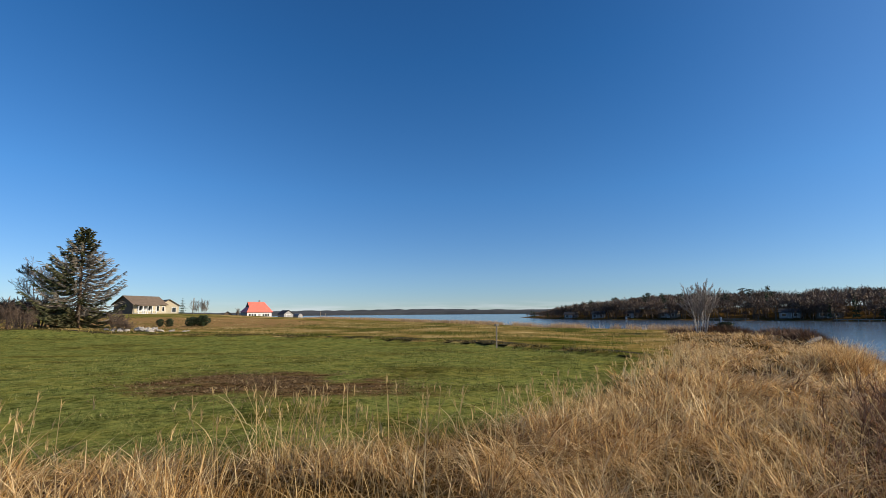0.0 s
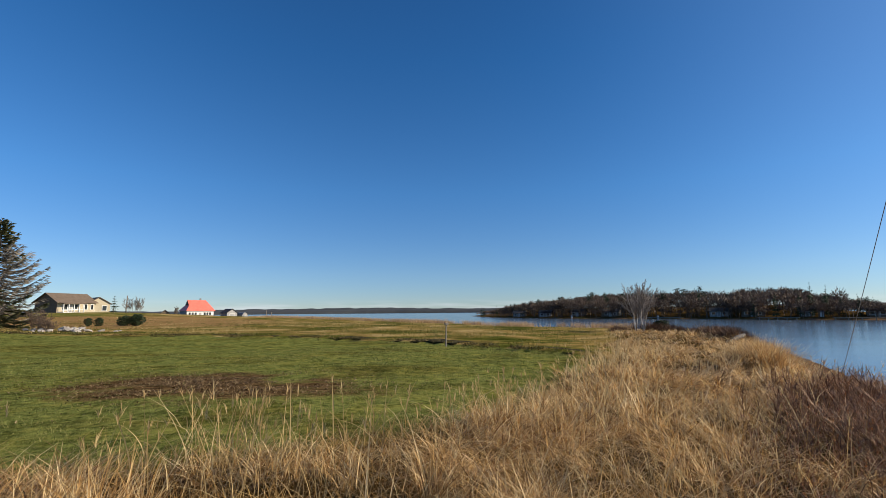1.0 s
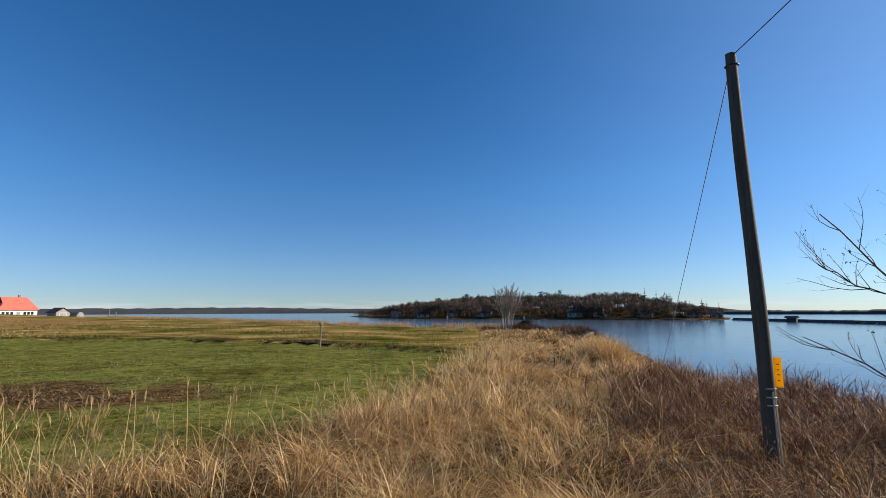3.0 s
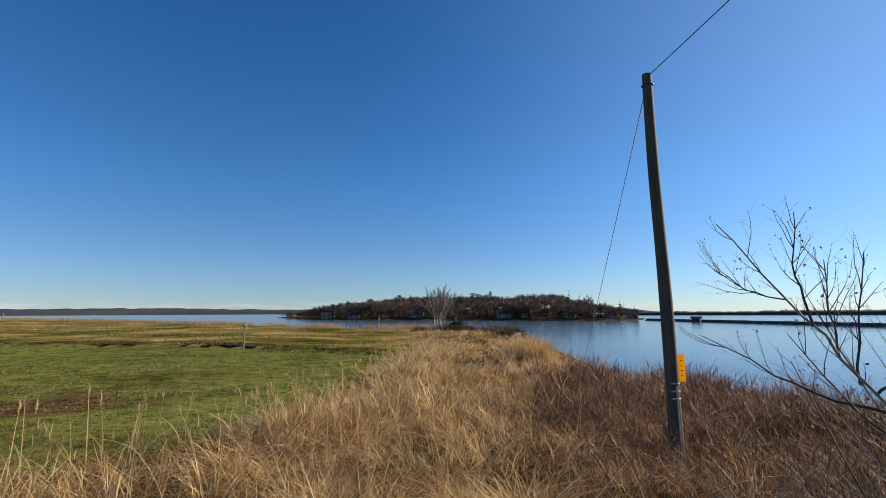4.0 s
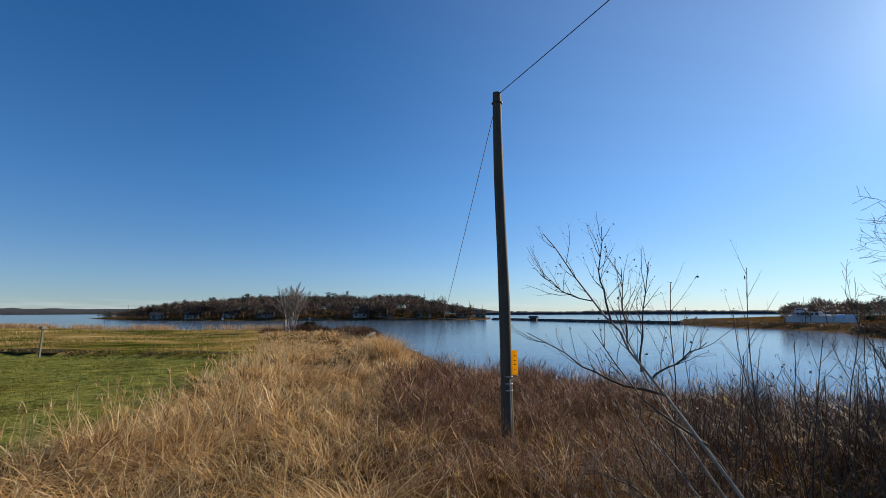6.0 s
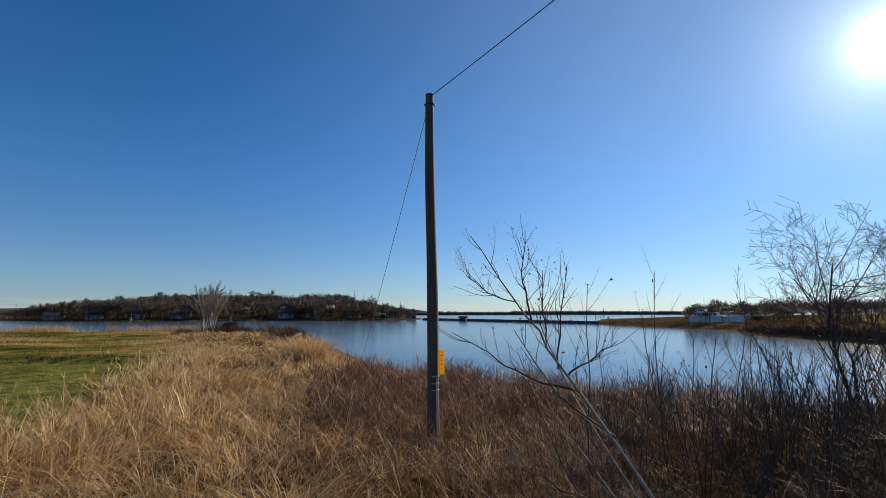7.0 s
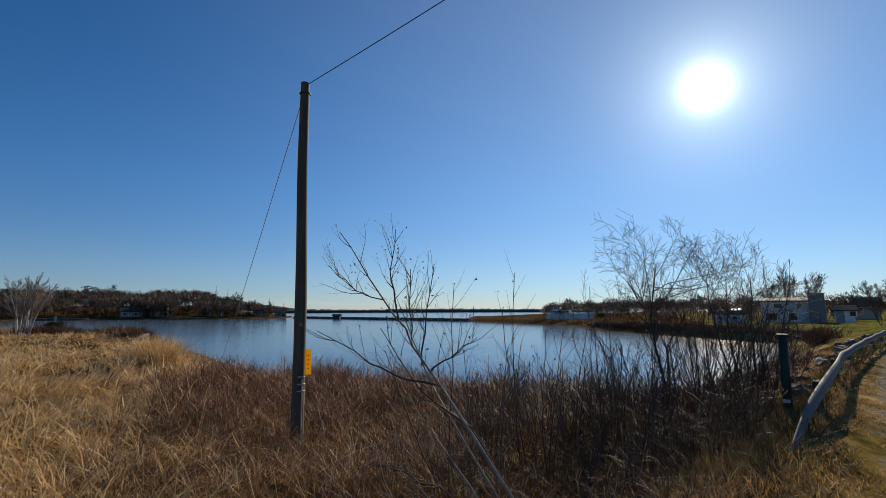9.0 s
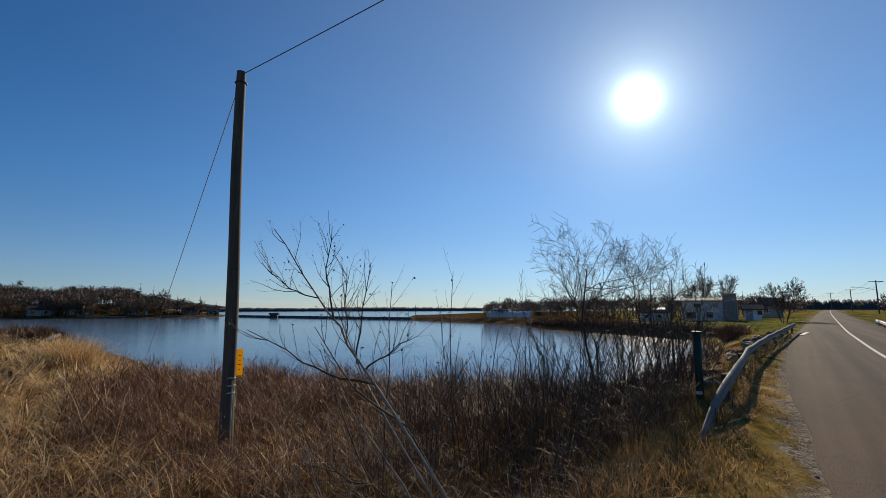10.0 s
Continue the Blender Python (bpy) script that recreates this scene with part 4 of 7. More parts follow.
def far_woods():
    """The bare and evergreen woods on the far side of the water, with the scrub on the other shores."""
    rng = np.random.default_rng(5)
    kinds, pines, spruces = [], [], []

    def sprays(hp, c, ax, length, wide):
        side = np.cross(ax, rng.normal(0, 1, ax.shape))
        side *= (wide / (np.linalg.norm(side, axis=1) + 1e-9))[:, None]
        tip = c + ax * length[:, None]
        v = np.stack([c - side, c + side, tip + side * 0.35, tip - side * 0.35], 1)
        hp.add(v, np.arange(4 * len(c)).reshape(-1, 4))

    for k in range(7):
        hp = Heap()
        z = np.array([-0.2, 3.0, 6.6])
        tube(hp, np.stack([0.25 * np.sin(z + k), 0.25 * np.cos(z * 0.7 + k), z], -1), [0.16, 0.12, 0.03], 3)
        for j in range(7):
            a, b = rng.uniform(0, 6.283), rng.uniform(2.0, 4.6)
            q = np.array([math.cos(a), math.sin(a), 0]) * rng.uniform(1.1, 2.0)
            tube(hp, [(0, 0, b), q * 0.5 + np.array([0, 0, b + 1.0]), q + np.array([0, 0, b + 2.3])], [0.07, 0.05, 0.03], 3)
        n = 200
        d = rng.normal(0, 1, (n, 3))
        d /= np.linalg.norm(d, axis=1, keepdims=True)
        d[:, 2] = np.where(d[:, 2] < -0.3, -d[:, 2], d[:, 2])
        lump = 0.75 + 0.5 * vnoise(d[:, 0] * 2 + d[:, 2], d[:, 1] * 2 - d[:, 2], 0.8, k + 90)
        c = d * (rng.random((n, 1)) ** 0.4) * lump[:, None] * np.array([2.2, 2.2, 2.7]) + np.array([0, 0, 4.9])
        ax = d + np.array([0, 0, 0.6]) + rng.normal(0, 0.35, (n, 3))
        ax /= np.linalg.norm(ax, axis=1, keepdims=True)
        sprays(hp, c, ax, rng.uniform(0.5, 1.2, n), rng.uniform(0.05, 0.14, n))
        kinds.append(hp.arrays())
    for k in range(5):
        hp = Heap()
        tube(hp, [(0, 0, -0.2), (0.1, 0, 5), (0.0, 0.1, 9.6)], [0.18, 0.13, 0.03], 4)
        for j in range(13):
            t = (j + rng.uniform(0, 0.8)) / 13
            a, b = j * 2.4 + rng.uniform(-0.5, 0.5), 3.6 + 6.0 * t
            o = np.array([math.cos(a), math.sin(a), 0]) * rng.uniform(0.3, 2.1) * (1.15 - 0.85 * t)
            n = 20
            c = o + np.array([0, 0, b]) + rng.normal(0, 1, (n, 3)) * np.array([0.75, 0.75, 0.28]) * (1.15 - 0.6 * t)
            sprays(hp, c, rng.normal(0, 1, (n, 3)) * np.array([0.6, 0.6, 0.35]), np.full(n, 0.7), rng.uniform(0.10, 0.24, n))
        pines.append(hp.arrays())
    for k in range(3):
        hp = conifer_heap(rng, 10, 2.1, 20, 5, 4, 0.12, 0.12, 0.8)
        z = np.linspace(0, 9.7, 4)
        tube(hp, np.stack([0 * z, 0 * z, z], -1), np.linspace(0.16, 0.03, 4), 4)
        spruces.append(hp.arrays())

    def scatter(name, label, places, forms, mat):
        hp = Heap()
        for x, y, s, wide in places:
            v, f = forms[rng.integers(len(forms))]
            a = rng.uniform(0, 6.283)
            c, d = math.cos(a), math.sin(a)
            q = np.stack([(v[:, 0] * c - v[:, 1] * d) * s * wide + x, (v[:, 0] * d + v[:, 1] * c) * s * wide + y, v[:, 2] * s + h1(x, y)], -1)
            hp.add(q, f)
        tagged(new(name, hp.mesh(name, mat)), label, "woods", kind="stuff")

    isle = []
    shore = np.array(ISLE[:7], float)
    seg = np.r_[0, np.cumsum(np.hypot(*np.diff(shore, axis=0).T))]
    while len(isle) < 660:
        s = rng.uniform(10, seg[-1])
        back = 3 + 58 * rng.random() ** 1.5
        px, py = np.interp(s, seg, shore[:, 0]), np.interp(s, seg, shore[:, 1])
        i = min(np.searchsorted(seg, s), len(shore) - 1)
        t = shore[i] - shore[i - 1]
        n = np.array([-t[1], t[0]]) / np.hypot(*t)
        if n @ np.array([1.0, 1.0]) < 0:
            n = -n
        x, y = px + n[0] * back, py + n[1] * back
        low = np.interp(s / seg[-1], [0, 0.28, 0.4, 0.6, 0.8, 0.93, 1.0], [0.25, 0.56, 0.86, 1.0, 0.9, 0.68, 0.5])
        if s / seg[-1] < 0.22 and rng.random() < 0.75:
            continue
        isle.append((x, y, low * rng.uniform(0.66, 0.92), rng.uniform(1.0, 1.35)))
    for _ in range(170):
        s = rng.uniform(30, seg[-1])
        px, py = np.interp(s, seg, shore[:, 0]), np.interp(s, seg, shore[:, 1])
        q = rng.uniform(5, 12)
        isle.append((px + q * 0.7, py + q * 0.7, rng.uniform(0.22, 0.4), rng.uniform(1.2, 2.0)))
    for _ in range(46):
        isle.append((rng.uniform(100, 140), rng.uniform(138, 175), rng.uniform(0.66, 0.9), rng.uniform(1.1, 1.4)))
    scatter("far_woods", "brown leafless woods on the far side of the water", isle, kinds, M_WOODS)
    ridge = [(p[0] + rng.normal(0, 3) + 6, p[1] + rng.normal(0, 3) + 6, p[2] * rng.uniform(0.86, 1.06), rng.uniform(0.8, 1.15)) for p in isle[:660:9] if p[2] > 0.5]
    scatter("far_pines", "dark ragged pines rising above far leafless woods", ridge, pines, M_CONIFER)
    ever = [(104, 140, 0.85, 0.9), (108, 136, 0.75, 0.9), (113, 133, 0.8, 0.9), (115, 131, 0.95, 0.8), (118, 129, 0.85, 0.8), (120.5, 127, 0.72, 0.9), (123, 124.5, 0.6, 0.9), (126, 123, 0.5, 1.0), (129, 121, 0.6, 1.0), (131, 121, 0.5, 1.0), (134.5, 119.5, 0.5, 0.9),
             (39.5, 292, 0.55, 1.0), (40.5, 290, 0.5, 1.0), (43.5, 258, 0.6, 0.7), (42, 296, 0.45, 1.1)]
    scatter("far_spruces", "dark pointed spruces at the end of far woods", [(x, y, k * 1.1, w * 0.9) for x, y, k, w in ever], spruces, M_CONIFER)
    scrub = []
    for _ in range(110):
        x = rng.uniform(96, 190)
        y = rng.uniform(-70, 26)
        if y > 22 - 0.02 * x or abs(y + 0.44 * x) < 9:
            continue
        scrub.append((x, y, rng.uniform(0.3, 0.62), rng.uniform(1.0, 1.7)))
    for _ in range(150):
        x, y = rng.uniform(90, 135), rng.uniform(-34, 22)
        if abs(y + 0.44 * x) > 9 and not (76 < x < 90 and y < -10):
            scrub.append((x, y, rng.uniform(0.22, 0.45), rng.uniform(1.2, 1.9)))
    for _ in range(45):
        x = rng.uniform(215, 330)
        y = -0.44 * x + rng.choice((-1, 1)) * rng.uniform(7, 85)
        scrub.append((x, y, rng.uniform(0.35, 0.62), 1.7))
    for _ in range(46):
        scrub.append((rng.uniform(-62, -49.5), rng.uniform(50, 58), rng.uniform(0.22, 0.5), rng.uniform(1.0, 1.8)))
    scatter("shore_scrub", "brown leafless scrub and small trees round far houses", scrub, kinds, M_WOODS)
    scatter("shore_evergreens", "small dark evergreens among shore scrub", [(p[0] + 3, p[1] + 2, p[2] * 0.8, 0.8) for p in scrub[::16]], spruces, M_CONIFER)


far_woods()


def leaf_bush(name, label, place, radius, tall, seed, group="", mat=M_CONIFER):
    """A rounded evergreen of many small sprays round short stems."""
    rng = np.random.default_rng(seed)
    ob = thing(name, label, "bush", place, 0, group)
    limbs, hp = [], Heap()
    for k in range(7):
        a = k * 0.9
        grow(rng, limbs, (0, 0, -0.1), (0.5 * math.cos(a), 0.5 * math.sin(a), 1), tall * 0.75, 0.03, 0, 1, (5,), 45)
    part("stem", limbs_mesh("stem", limbs, M_TWIG, (4, 3)), ob)
    n = 1500
    d = rng.normal(0, 1, (n, 3))
    d /= np.linalg.norm(d, axis=1, keepdims=True)
    d *= (rng.random((n, 1)) ** 0.25) * (0.62 + 0.7 * vnoise(d[:, :1] * 2.2 + 5, d[:, 1:2] * 2.2 + d[:, 2:3] * 2, 1.0, seed)) * (1 - 0.3 * np.maximum(d[:, 2:3], 0))
    c = d * np.array([radius, radius, tall * 0.52]) + np.array([0, 0, tall * 0.5])
    u, w = rng.normal(0, 1, (2, n, 3)) * 0.09 * radius
    v = np.stack([c - u, c - w * 0.5, c + u, c + w * 0.5], 1).reshape(-1, 3)
    hp.add(v, np.arange(4 * n).reshape(-1, 4))
    tagged(part("foliage", hp.mesh("foliage", mat), ob), kind="stuff")
    return ob


def build_shrubs():
    rng = np.random.default_rng(8)
    # birch clump on the point
    bare_tree("birch_clump", "clump of pale leafless birch stems on the point", (22.0, 45.1, h1(22.0, 45.1)), 5.5, 31, 9, 0.07, M_BIRCH, (14, 7, 3), 28, 0.0075, 3, lift=0.04, first=0.28, shrink=0.36, wig=0.07, twig_mat=M_PALETWIG, clump=0.4, thick=1.7)
    leaf_bush("juniper_bush", "low dark evergreen bush beside pale birches", (24.4, 45.6, h1(24.4, 45.6)), 0.8, 1.25, 33)
    for i, (x, y, s) in enumerate(((-47.6, 70.6, 1.3), (-46.5, 71.2, 1.45), (-43.7, 72.6, 1.7), (-42.4, 73.2, 1.95))):
        leaf_bush("round_evergreen", "rounded dark green evergreen bush on rough grass", (x, y, h1(x, y)), s * (0.40 if i < 2 else 0.52), s, 40 + i, "evergreen bushes")
    conifer("young_spruce", "small dark spruce beside a cream house", (-74.4, 118.5, h1(-74.4, 118.5)), 4.4, 1.3, 45)
    for i, (x, y, s) in enumerate(((-77.0, 128.6, 4.6), (-75.8, 129.2, 4.0), (-74.9, 129.9, 4.8), (-88.5, 176.0, 4.2))):
        bare_tree("thin_tree", "thin upright leafless tree", (x, y, h1(x, y)), s, 50 + i, 3, 0.16, M_DEADTWIG, (14, 8), 34, 0.009, 2, "thin trees", first=0.15, shrink=0.36, wig=0.08, clump=0.3)
    # scrub at the foot of the spruce
    for i, (x, y, s) in enumerate(((-38.7, 50.9, 2.0), (-40.5, 52.2, 2.4), (-37.4, 50.2, 1.4), (-50.0, 49.5, 3.2), (-47.0, 47.5, 2.6), (-53.0, 50.0, 3.6))):
        bare_tree("brown_bush", "dense brown leafless bush on a field edge", (x, y, h1(x, y)), s, 60 + i, 9, 0.6, M_WOODS, (7, 6), 40, 0.010, 2, "brown bushes", first=0.15)
    for i, (x, y, s) in enumerate(((13.5, 13.5, 0.8), (13.9, 14.1, 0.7), (13.6, 12.6, 0.6))):
        bare_tree("tangled_bush", "low dark tangled leafless bush on the bank edge", (x, y, h1(x, y)), s, 85 + i, 12, 0.8, M_WOODS, (7, 6), 50, 0.010, 2, "tangled bushes", first=0.1, wig=0.25)
    # shrubs by the white house and the road bend
    for i, (x, y, s, k) in enumerate(((92.9, -22.5, 8.4, 1), (92.0, -25.8, 7.6, 1), (95, -20.0, 7.2, 1))):
        bare_tree("bare_tree", "leafless tree behind a white house", (x, y, h1(x, y)), s, 70 + i, k, 0.2, M_WOODS, (15, 9, 6), 36, 0.010, group="trees behind the house", first=0.2, thick=1.15)
    conifer("dark_spruce", "dark spruce behind a white house", (93.4, -20.2, h1(93.4, -20.2)), 6.0, 1.3, 75)
    conifer("dark_spruce", "dark spruce at the corner of a white house", (86.5, -27.1, h1(86.5, -27.1)), 4.0, 1.2, 76)
    conifer("shore_spruce", "dark spruce on the far shore", (105.2, 7.6, h1(105.2, 7.6)), 3.6, 1.5, 77)
    bare_tree("round_tree", "broad round-crowned leafless tree beside the road", (62.5, -23.1, h1(62.5, -23.1)), 5.7, 80, 8, 0.42, M_WOODS, (11, 8, 5), 42, 0.007, 3, first=0.2, shrink=0.42, lift=0.07, wig=0.08, clump=0.2, thick=1.1)


build_shrubs()


def twig_buds(rng, limbs, size, share):
    """Small withered buds at twig ends."""
    hp = Heap()
    for pts, rad, lv in limbs:
        if lv >= 1 and rng.random() < share:
            for q in range(rng.integers(1, 4)):
                c = pts[-1] + rng.normal(0, size * 0.9, 3)
                d, w = rng.normal(0, 1, 3) * size, rng.normal(0, 1, 3) * size * 0.6
                hp.add([c - d, c - w, c + d, c + w], [(0, 1, 2, 3)])
    return hp


def build_alders():
    """The leafless shrubs between the road and the water."""
    rng = np.random.default_rng(90)
    # leaning sapling: pale stem arching over to the north
    z = h1(4.05, 0.35)
    sap = thing("leaning_sapling", "leaning pale-barked leafless sapling arching over the thicket", "sapling", (4.05, 0.35, z))

    def limb(points, r0, r1, level=0, k=9):
        p = np.array(points, float) - np.array([4.05, 0.35, z])
        t = np.linspace(0, 1, len(p))
        s = np.linspace(0, 1, k)
        q = np.stack([np.interp(s, t, p[:, c]) for c in range(3)], -1)
        q[1:-1] = 0.25 * q[:-2] + 0.5 * q[1:-1] + 0.25 * q[2:]
        q[1:-1] += rng.normal(0, 0.008, q[1:-1].shape)
        return q, np.linspace(r0, r1, k), level

    main = limb([(4.05, 0.35, z - 0.1), (4.02, 0.69, 0.28), (4.0, 1.33, 1.1), (4.02, 1.52, 1.36), (4.0, 1.76, 1.68), (3.94, 1.95, 1.98), (3.88, 2.14, 2.27)], 0.0145, 0.004, 0, 14)
    side = [limb([(4.01, 1.62, 1.5), (4.02, 1.70, 1.75), (4.02, 1.72, 1.95), (4.08, 1.70, 2.30)], 0.010, 0.003, 1),
            limb([(4.01, 1.25, 1.0), (3.95, 1.6, 1.06), (3.93, 1.87, 1.17), (3.79, 2.28, 1.42)], 0.012, 0.003, 1),
            limb([(4.0, 1.33, 1.1), (4.2, 1.25, 1.2), (4.42, 1.07, 1.36)], 0.009, 0.003, 1),
            limb([(4.0, 1.4, 1.15), (4.1, 1.42, 1.5), (4.15, 1.36, 1.98)], 0.009, 0.003, 1),
            limb([(4.02, 1.5, 1.3), (4.1, 1.56, 1.6), (4.14, 1.58, 1.95)], 0.008, 0.003, 1),
            limb([(4.0, 1.76, 1.68), (3.96, 2.0, 1.75), (3.9, 2.2, 1.92)], 0.006, 0.003, 1),
            limb([(4.04, 1.0, 0.7), (3.9, 1.35, 0.95), (3.85, 1.7, 1.45)], 0.010, 0.003, 1)]
    more = [limb([(4.12, 0.42, z - 0.1), (4.05, 0.95, 0.45), (4.0, 1.3, 0.95), (3.98, 1.45, 1.3), (3.99, 1.6, 1.62)], 0.0095, 0.004, 0, 11),
            limb([(3.9, 0.55, z - 0.1), (3.86, 0.9, 0.3), (3.84, 1.22, 0.62), (3.86, 1.45, 0.95)], 0.010, 0.003, 0, 9)]
    side += [limb([(3.9, 0.7, 0.0), (3.75, 1.15, 0.35), (3.6, 1.6, 0.5)], 0.007, 0.003, 1), limb([(4.05, 0.6, 0.1), (4.3, 1.0, 0.5), (4.4, 1.35, 0.85)], 0.007, 0.003, 1)]
    for one in [main] + more:
        part("stem", limbs_mesh("stem", [one], M_GREYBARK, (8,)), sap, "pale grey stem")
    twigs = []
    for pts, rad, lv in [main] + more + side:
        for q in np.linspace(0.35, 0.97, 11):
            i = min(int(q * (len(pts) - 1)), len(pts) - 2)
            ax = pts[i + 1] - pts[i]
            ax /= np.linalg.norm(ax)
            d = np.cross(ax, rng.normal(0, 1, 3))
            d /= np.linalg.norm(d)
            grow(rng, twigs, pts[i], ax * 0.75 + d * 0.65 + np.array([0, 0, 0.25]), rng.uniform(0.12, 0.42), 0.0032, 1, 2, (0, 3), 40, 0.10, 0.12, 0.45)
    for one in side:
        part("branch", limbs_mesh("branch", [one], M_TWIG, (6, 6)), sap)
    tagged(part("twig_spray", limbs_mesh("twig_spray", twigs, M_TWIG, (4, 4, 3)), sap), kind="stuff")
    tagged(part("bud_spray", twig_buds(rng, twigs, 0.005, 0.5).mesh("bud_spray", M_TWIG), sap), kind="stuff")
    # bare branches lying through the thicket
    for i in range(12):
        rg = np.random.default_rng(300 + i)
        x, y = 3.4 + 2.6 * rg.random(), 0.1 + 2.6 * rg.random()
        a = rg.uniform(0, 6.283)
        ob = thing("bare_branch", "thin pale bare branch leaning through the thicket", "branch", (x, y, h1(x, y)), 0, "bare branches")
        limbs = []
        grow(rg, limbs, (0, 0, 0.02), (math.cos(a), math.sin(a), rg.uniform(0.5, 1.3)), rg.uniform(0.7, 1.3), 0.0075, 0, 1, (5,), 40, 0.0, 0.2, 0.4, 0.35)
        part("stem", limbs_mesh("stem", limbs, M_GREYBARK, (5,), levels=(0,)), ob)
        tagged(part("twig_spray", limbs_mesh("twig_spray", limbs, M_GREYBARK, (4, 4), levels=(1,)), ob), kind="stuff")
    # the tall alder and its dense lower stems
    tall_ones = ((12.5, -0.8, 4.35, 2, 0.14), (13.4, -2.4, 3.6, 3, 0.2))
    low_ones = ((11.6, -0.2, 2.5, 9, 0.5), (11.3, -1.2, 2.6, 11, 0.5), (12.2, -1.6, 2.4, 10, 0.45), (10.5, -0.8, 2.0, 9, 0.55), (11.6, -2.3, 2.2, 9, 0.45), (12.6, -2.8, 1.9, 8, 0.4), (9.6, -1.5, 1.9, 9, 0.55), (10.5, -1.9, 2.1, 9, 0.5), (10.0, 0.1, 1.6, 6, 0.5), (12.6, 0.5, 1.7, 6, 0.5), (8.9, -0.9, 1.5, 7, 0.5))
    for i, (x, y, s, n, sp) in enumerate(tall_ones + low_ones):
        zz = h1(x, y)
        rg = np.random.default_rng(100 + i)
        big = i < 2
        ob = thing("alder_shrub", "tall dark leafless alder with open branching crown" if big else "clump of straight dark leafless alder stems at the water edge", "shrub", (x, y, zz), 0, "alder shrubs")
        limbs = []
        for k in range(n if big else int(n * 1.15)):
            a = 2 * math.pi * k / n + rg.uniform(-0.4, 0.4)
            mine = []
            lean = sp * rg.uniform(0.3, 1.3)
            tall = s * rg.uniform(0.74, 0.86) if big else s * rg.uniform(0.6, 1.1)
            grow(rg, mine, (0.25 * math.cos(a), 0.25 * math.sin(a), -0.15), (lean * math.cos(a), lean * math.sin(a), 1), tall, 0.0085 * s if big else rg.uniform(0.008, 0.015), 0, 3 if big else 2,
                 (11, 8, 5) if big else (8, 3), 52 if big else 30, 0.07 if big else 0.03, 0.13 if big else 0.06, 0.55 if big else 0.34, 0.34 if big else 0.35, 0.3 if big else 0.35)
            limbs += mine
            part("stem", limbs_mesh("stem", mine, M_TWIG, (5,), levels=(0,), rmin=0.005), ob)
        tagged(part("crown", limbs_mesh("crown", limbs, M_TWIG, (6, 4, 3, 3), levels=(1, 2, 3), rmin=0.0032), ob), kind="stuff")
    # thin dark stems that fill the alders' feet
    x, y = rng.uniform(9.6, 14.5, 300), rng.uniform(-4.2, 0.4, 300)
    keep = (np.abs(line_distance(ROAD, x, y)) > 3.9) & (poly_distance(SHORE, x, y) > 0.1) & (vnoise(x, y, 0.9, 6) + 0.25 * smoothstep(7, 11, x) > 0.45)
    x, y = x[keep], y[keep]
    n = len(x)
    hp = Heap()
    tall = 0.4 + 1.2 * rng.random(n) ** 2.2
    a, lean, bend = rng.uniform(0, 6.283, n), np.abs(rng.normal(0.15, 0.2, n)), np.abs(rng.normal(0.1, 0.15, n))
    zz = height(x, y) - 0.05
    hp.add(*blades(rng, x, y, zz, tall, rng.uniform(0.007, 0.014, n), a, lean, bend, 3))
    for _ in range(3):
        q = rng.uniform(0.4, 0.95, n)
        o = (lean * q + bend * q * q) * tall
        hp.add(*blades(rng, x + o * np.cos(a), y + o * np.sin(a), zz + tall * (q - 0.42 * bend * q ** 2.2), tall * rng.uniform(0.15, 0.35, n), rng.uniform(0.005, 0.009, n), rng.uniform(0, 6.283, n), rng.uniform(0.2, 0.8, n), rng.uniform(0, 0.2, n), 2))
    tagged(new("alder_thicket", hp.mesh("alder_thicket", M_TWIG)), "thin dark leafless stems at the water edge", "thicket", kind="stuff")
    # upright wands in front of the water
    wands = [(6.86, 1.27, 2.1), (5.2, 1.6, 1.9), (7.9, 0.75, 1.55), (7.3, 0.3, 1.3), (6.5, 0.9, 1.35), (7.6, 1.2, 1.3), (8.4, 0.2, 1.5), (6.2, 1.5, 1.15), (8.9, -0.3, 1.45), (7.0, -0.2, 1.2),
             (6.0, 0.4, 1.0), (9.3, 0.6, 1.3), (5.6, 0.0, 0.95), (8.2, 1.6, 1.1), (6.9, 2.0, 1.0)]
    for i, (x, y, top) in enumerate(wands):
        zz = h1(x, y)
        rg = np.random.default_rng(130 + i)
        ob = thing("wand_shrub", "slender upright leafless wand with dry seed tufts" if i < 2 else "slender dark leafless wands in the thicket", "shrub", (x, y, zz), 0, "slender wands")
        ends = []
        for k in range(2 if i < 2 else 4):
            limbs = []
            grow(rg, limbs, (rg.normal(0, 0.05), rg.normal(0, 0.05), -0.1), (rg.normal(0, 0.05 if k == 0 else 0.22), rg.normal(0, 0.05 if k == 0 else 0.22), 1), (top - zz + 0.1) * (1 if k == 0 else rg.uniform(0.55, 0.85)), 0.010, 0, 2, (10, 3), 34, 0.05, 0.05, 0.27, 0.25)
            part("stem", limbs_mesh("stem", limbs, M_TWIG, (5, 4, 3)), ob)
            ends += [(p, r, 1) for p, r, lv in limbs if lv < 2]
        tagged(part("seed_head", twig_buds(rg, ends, 0.011, 0.55).mesh("seed_head", M_TWIG), ob), kind="stuff")


build_alders()


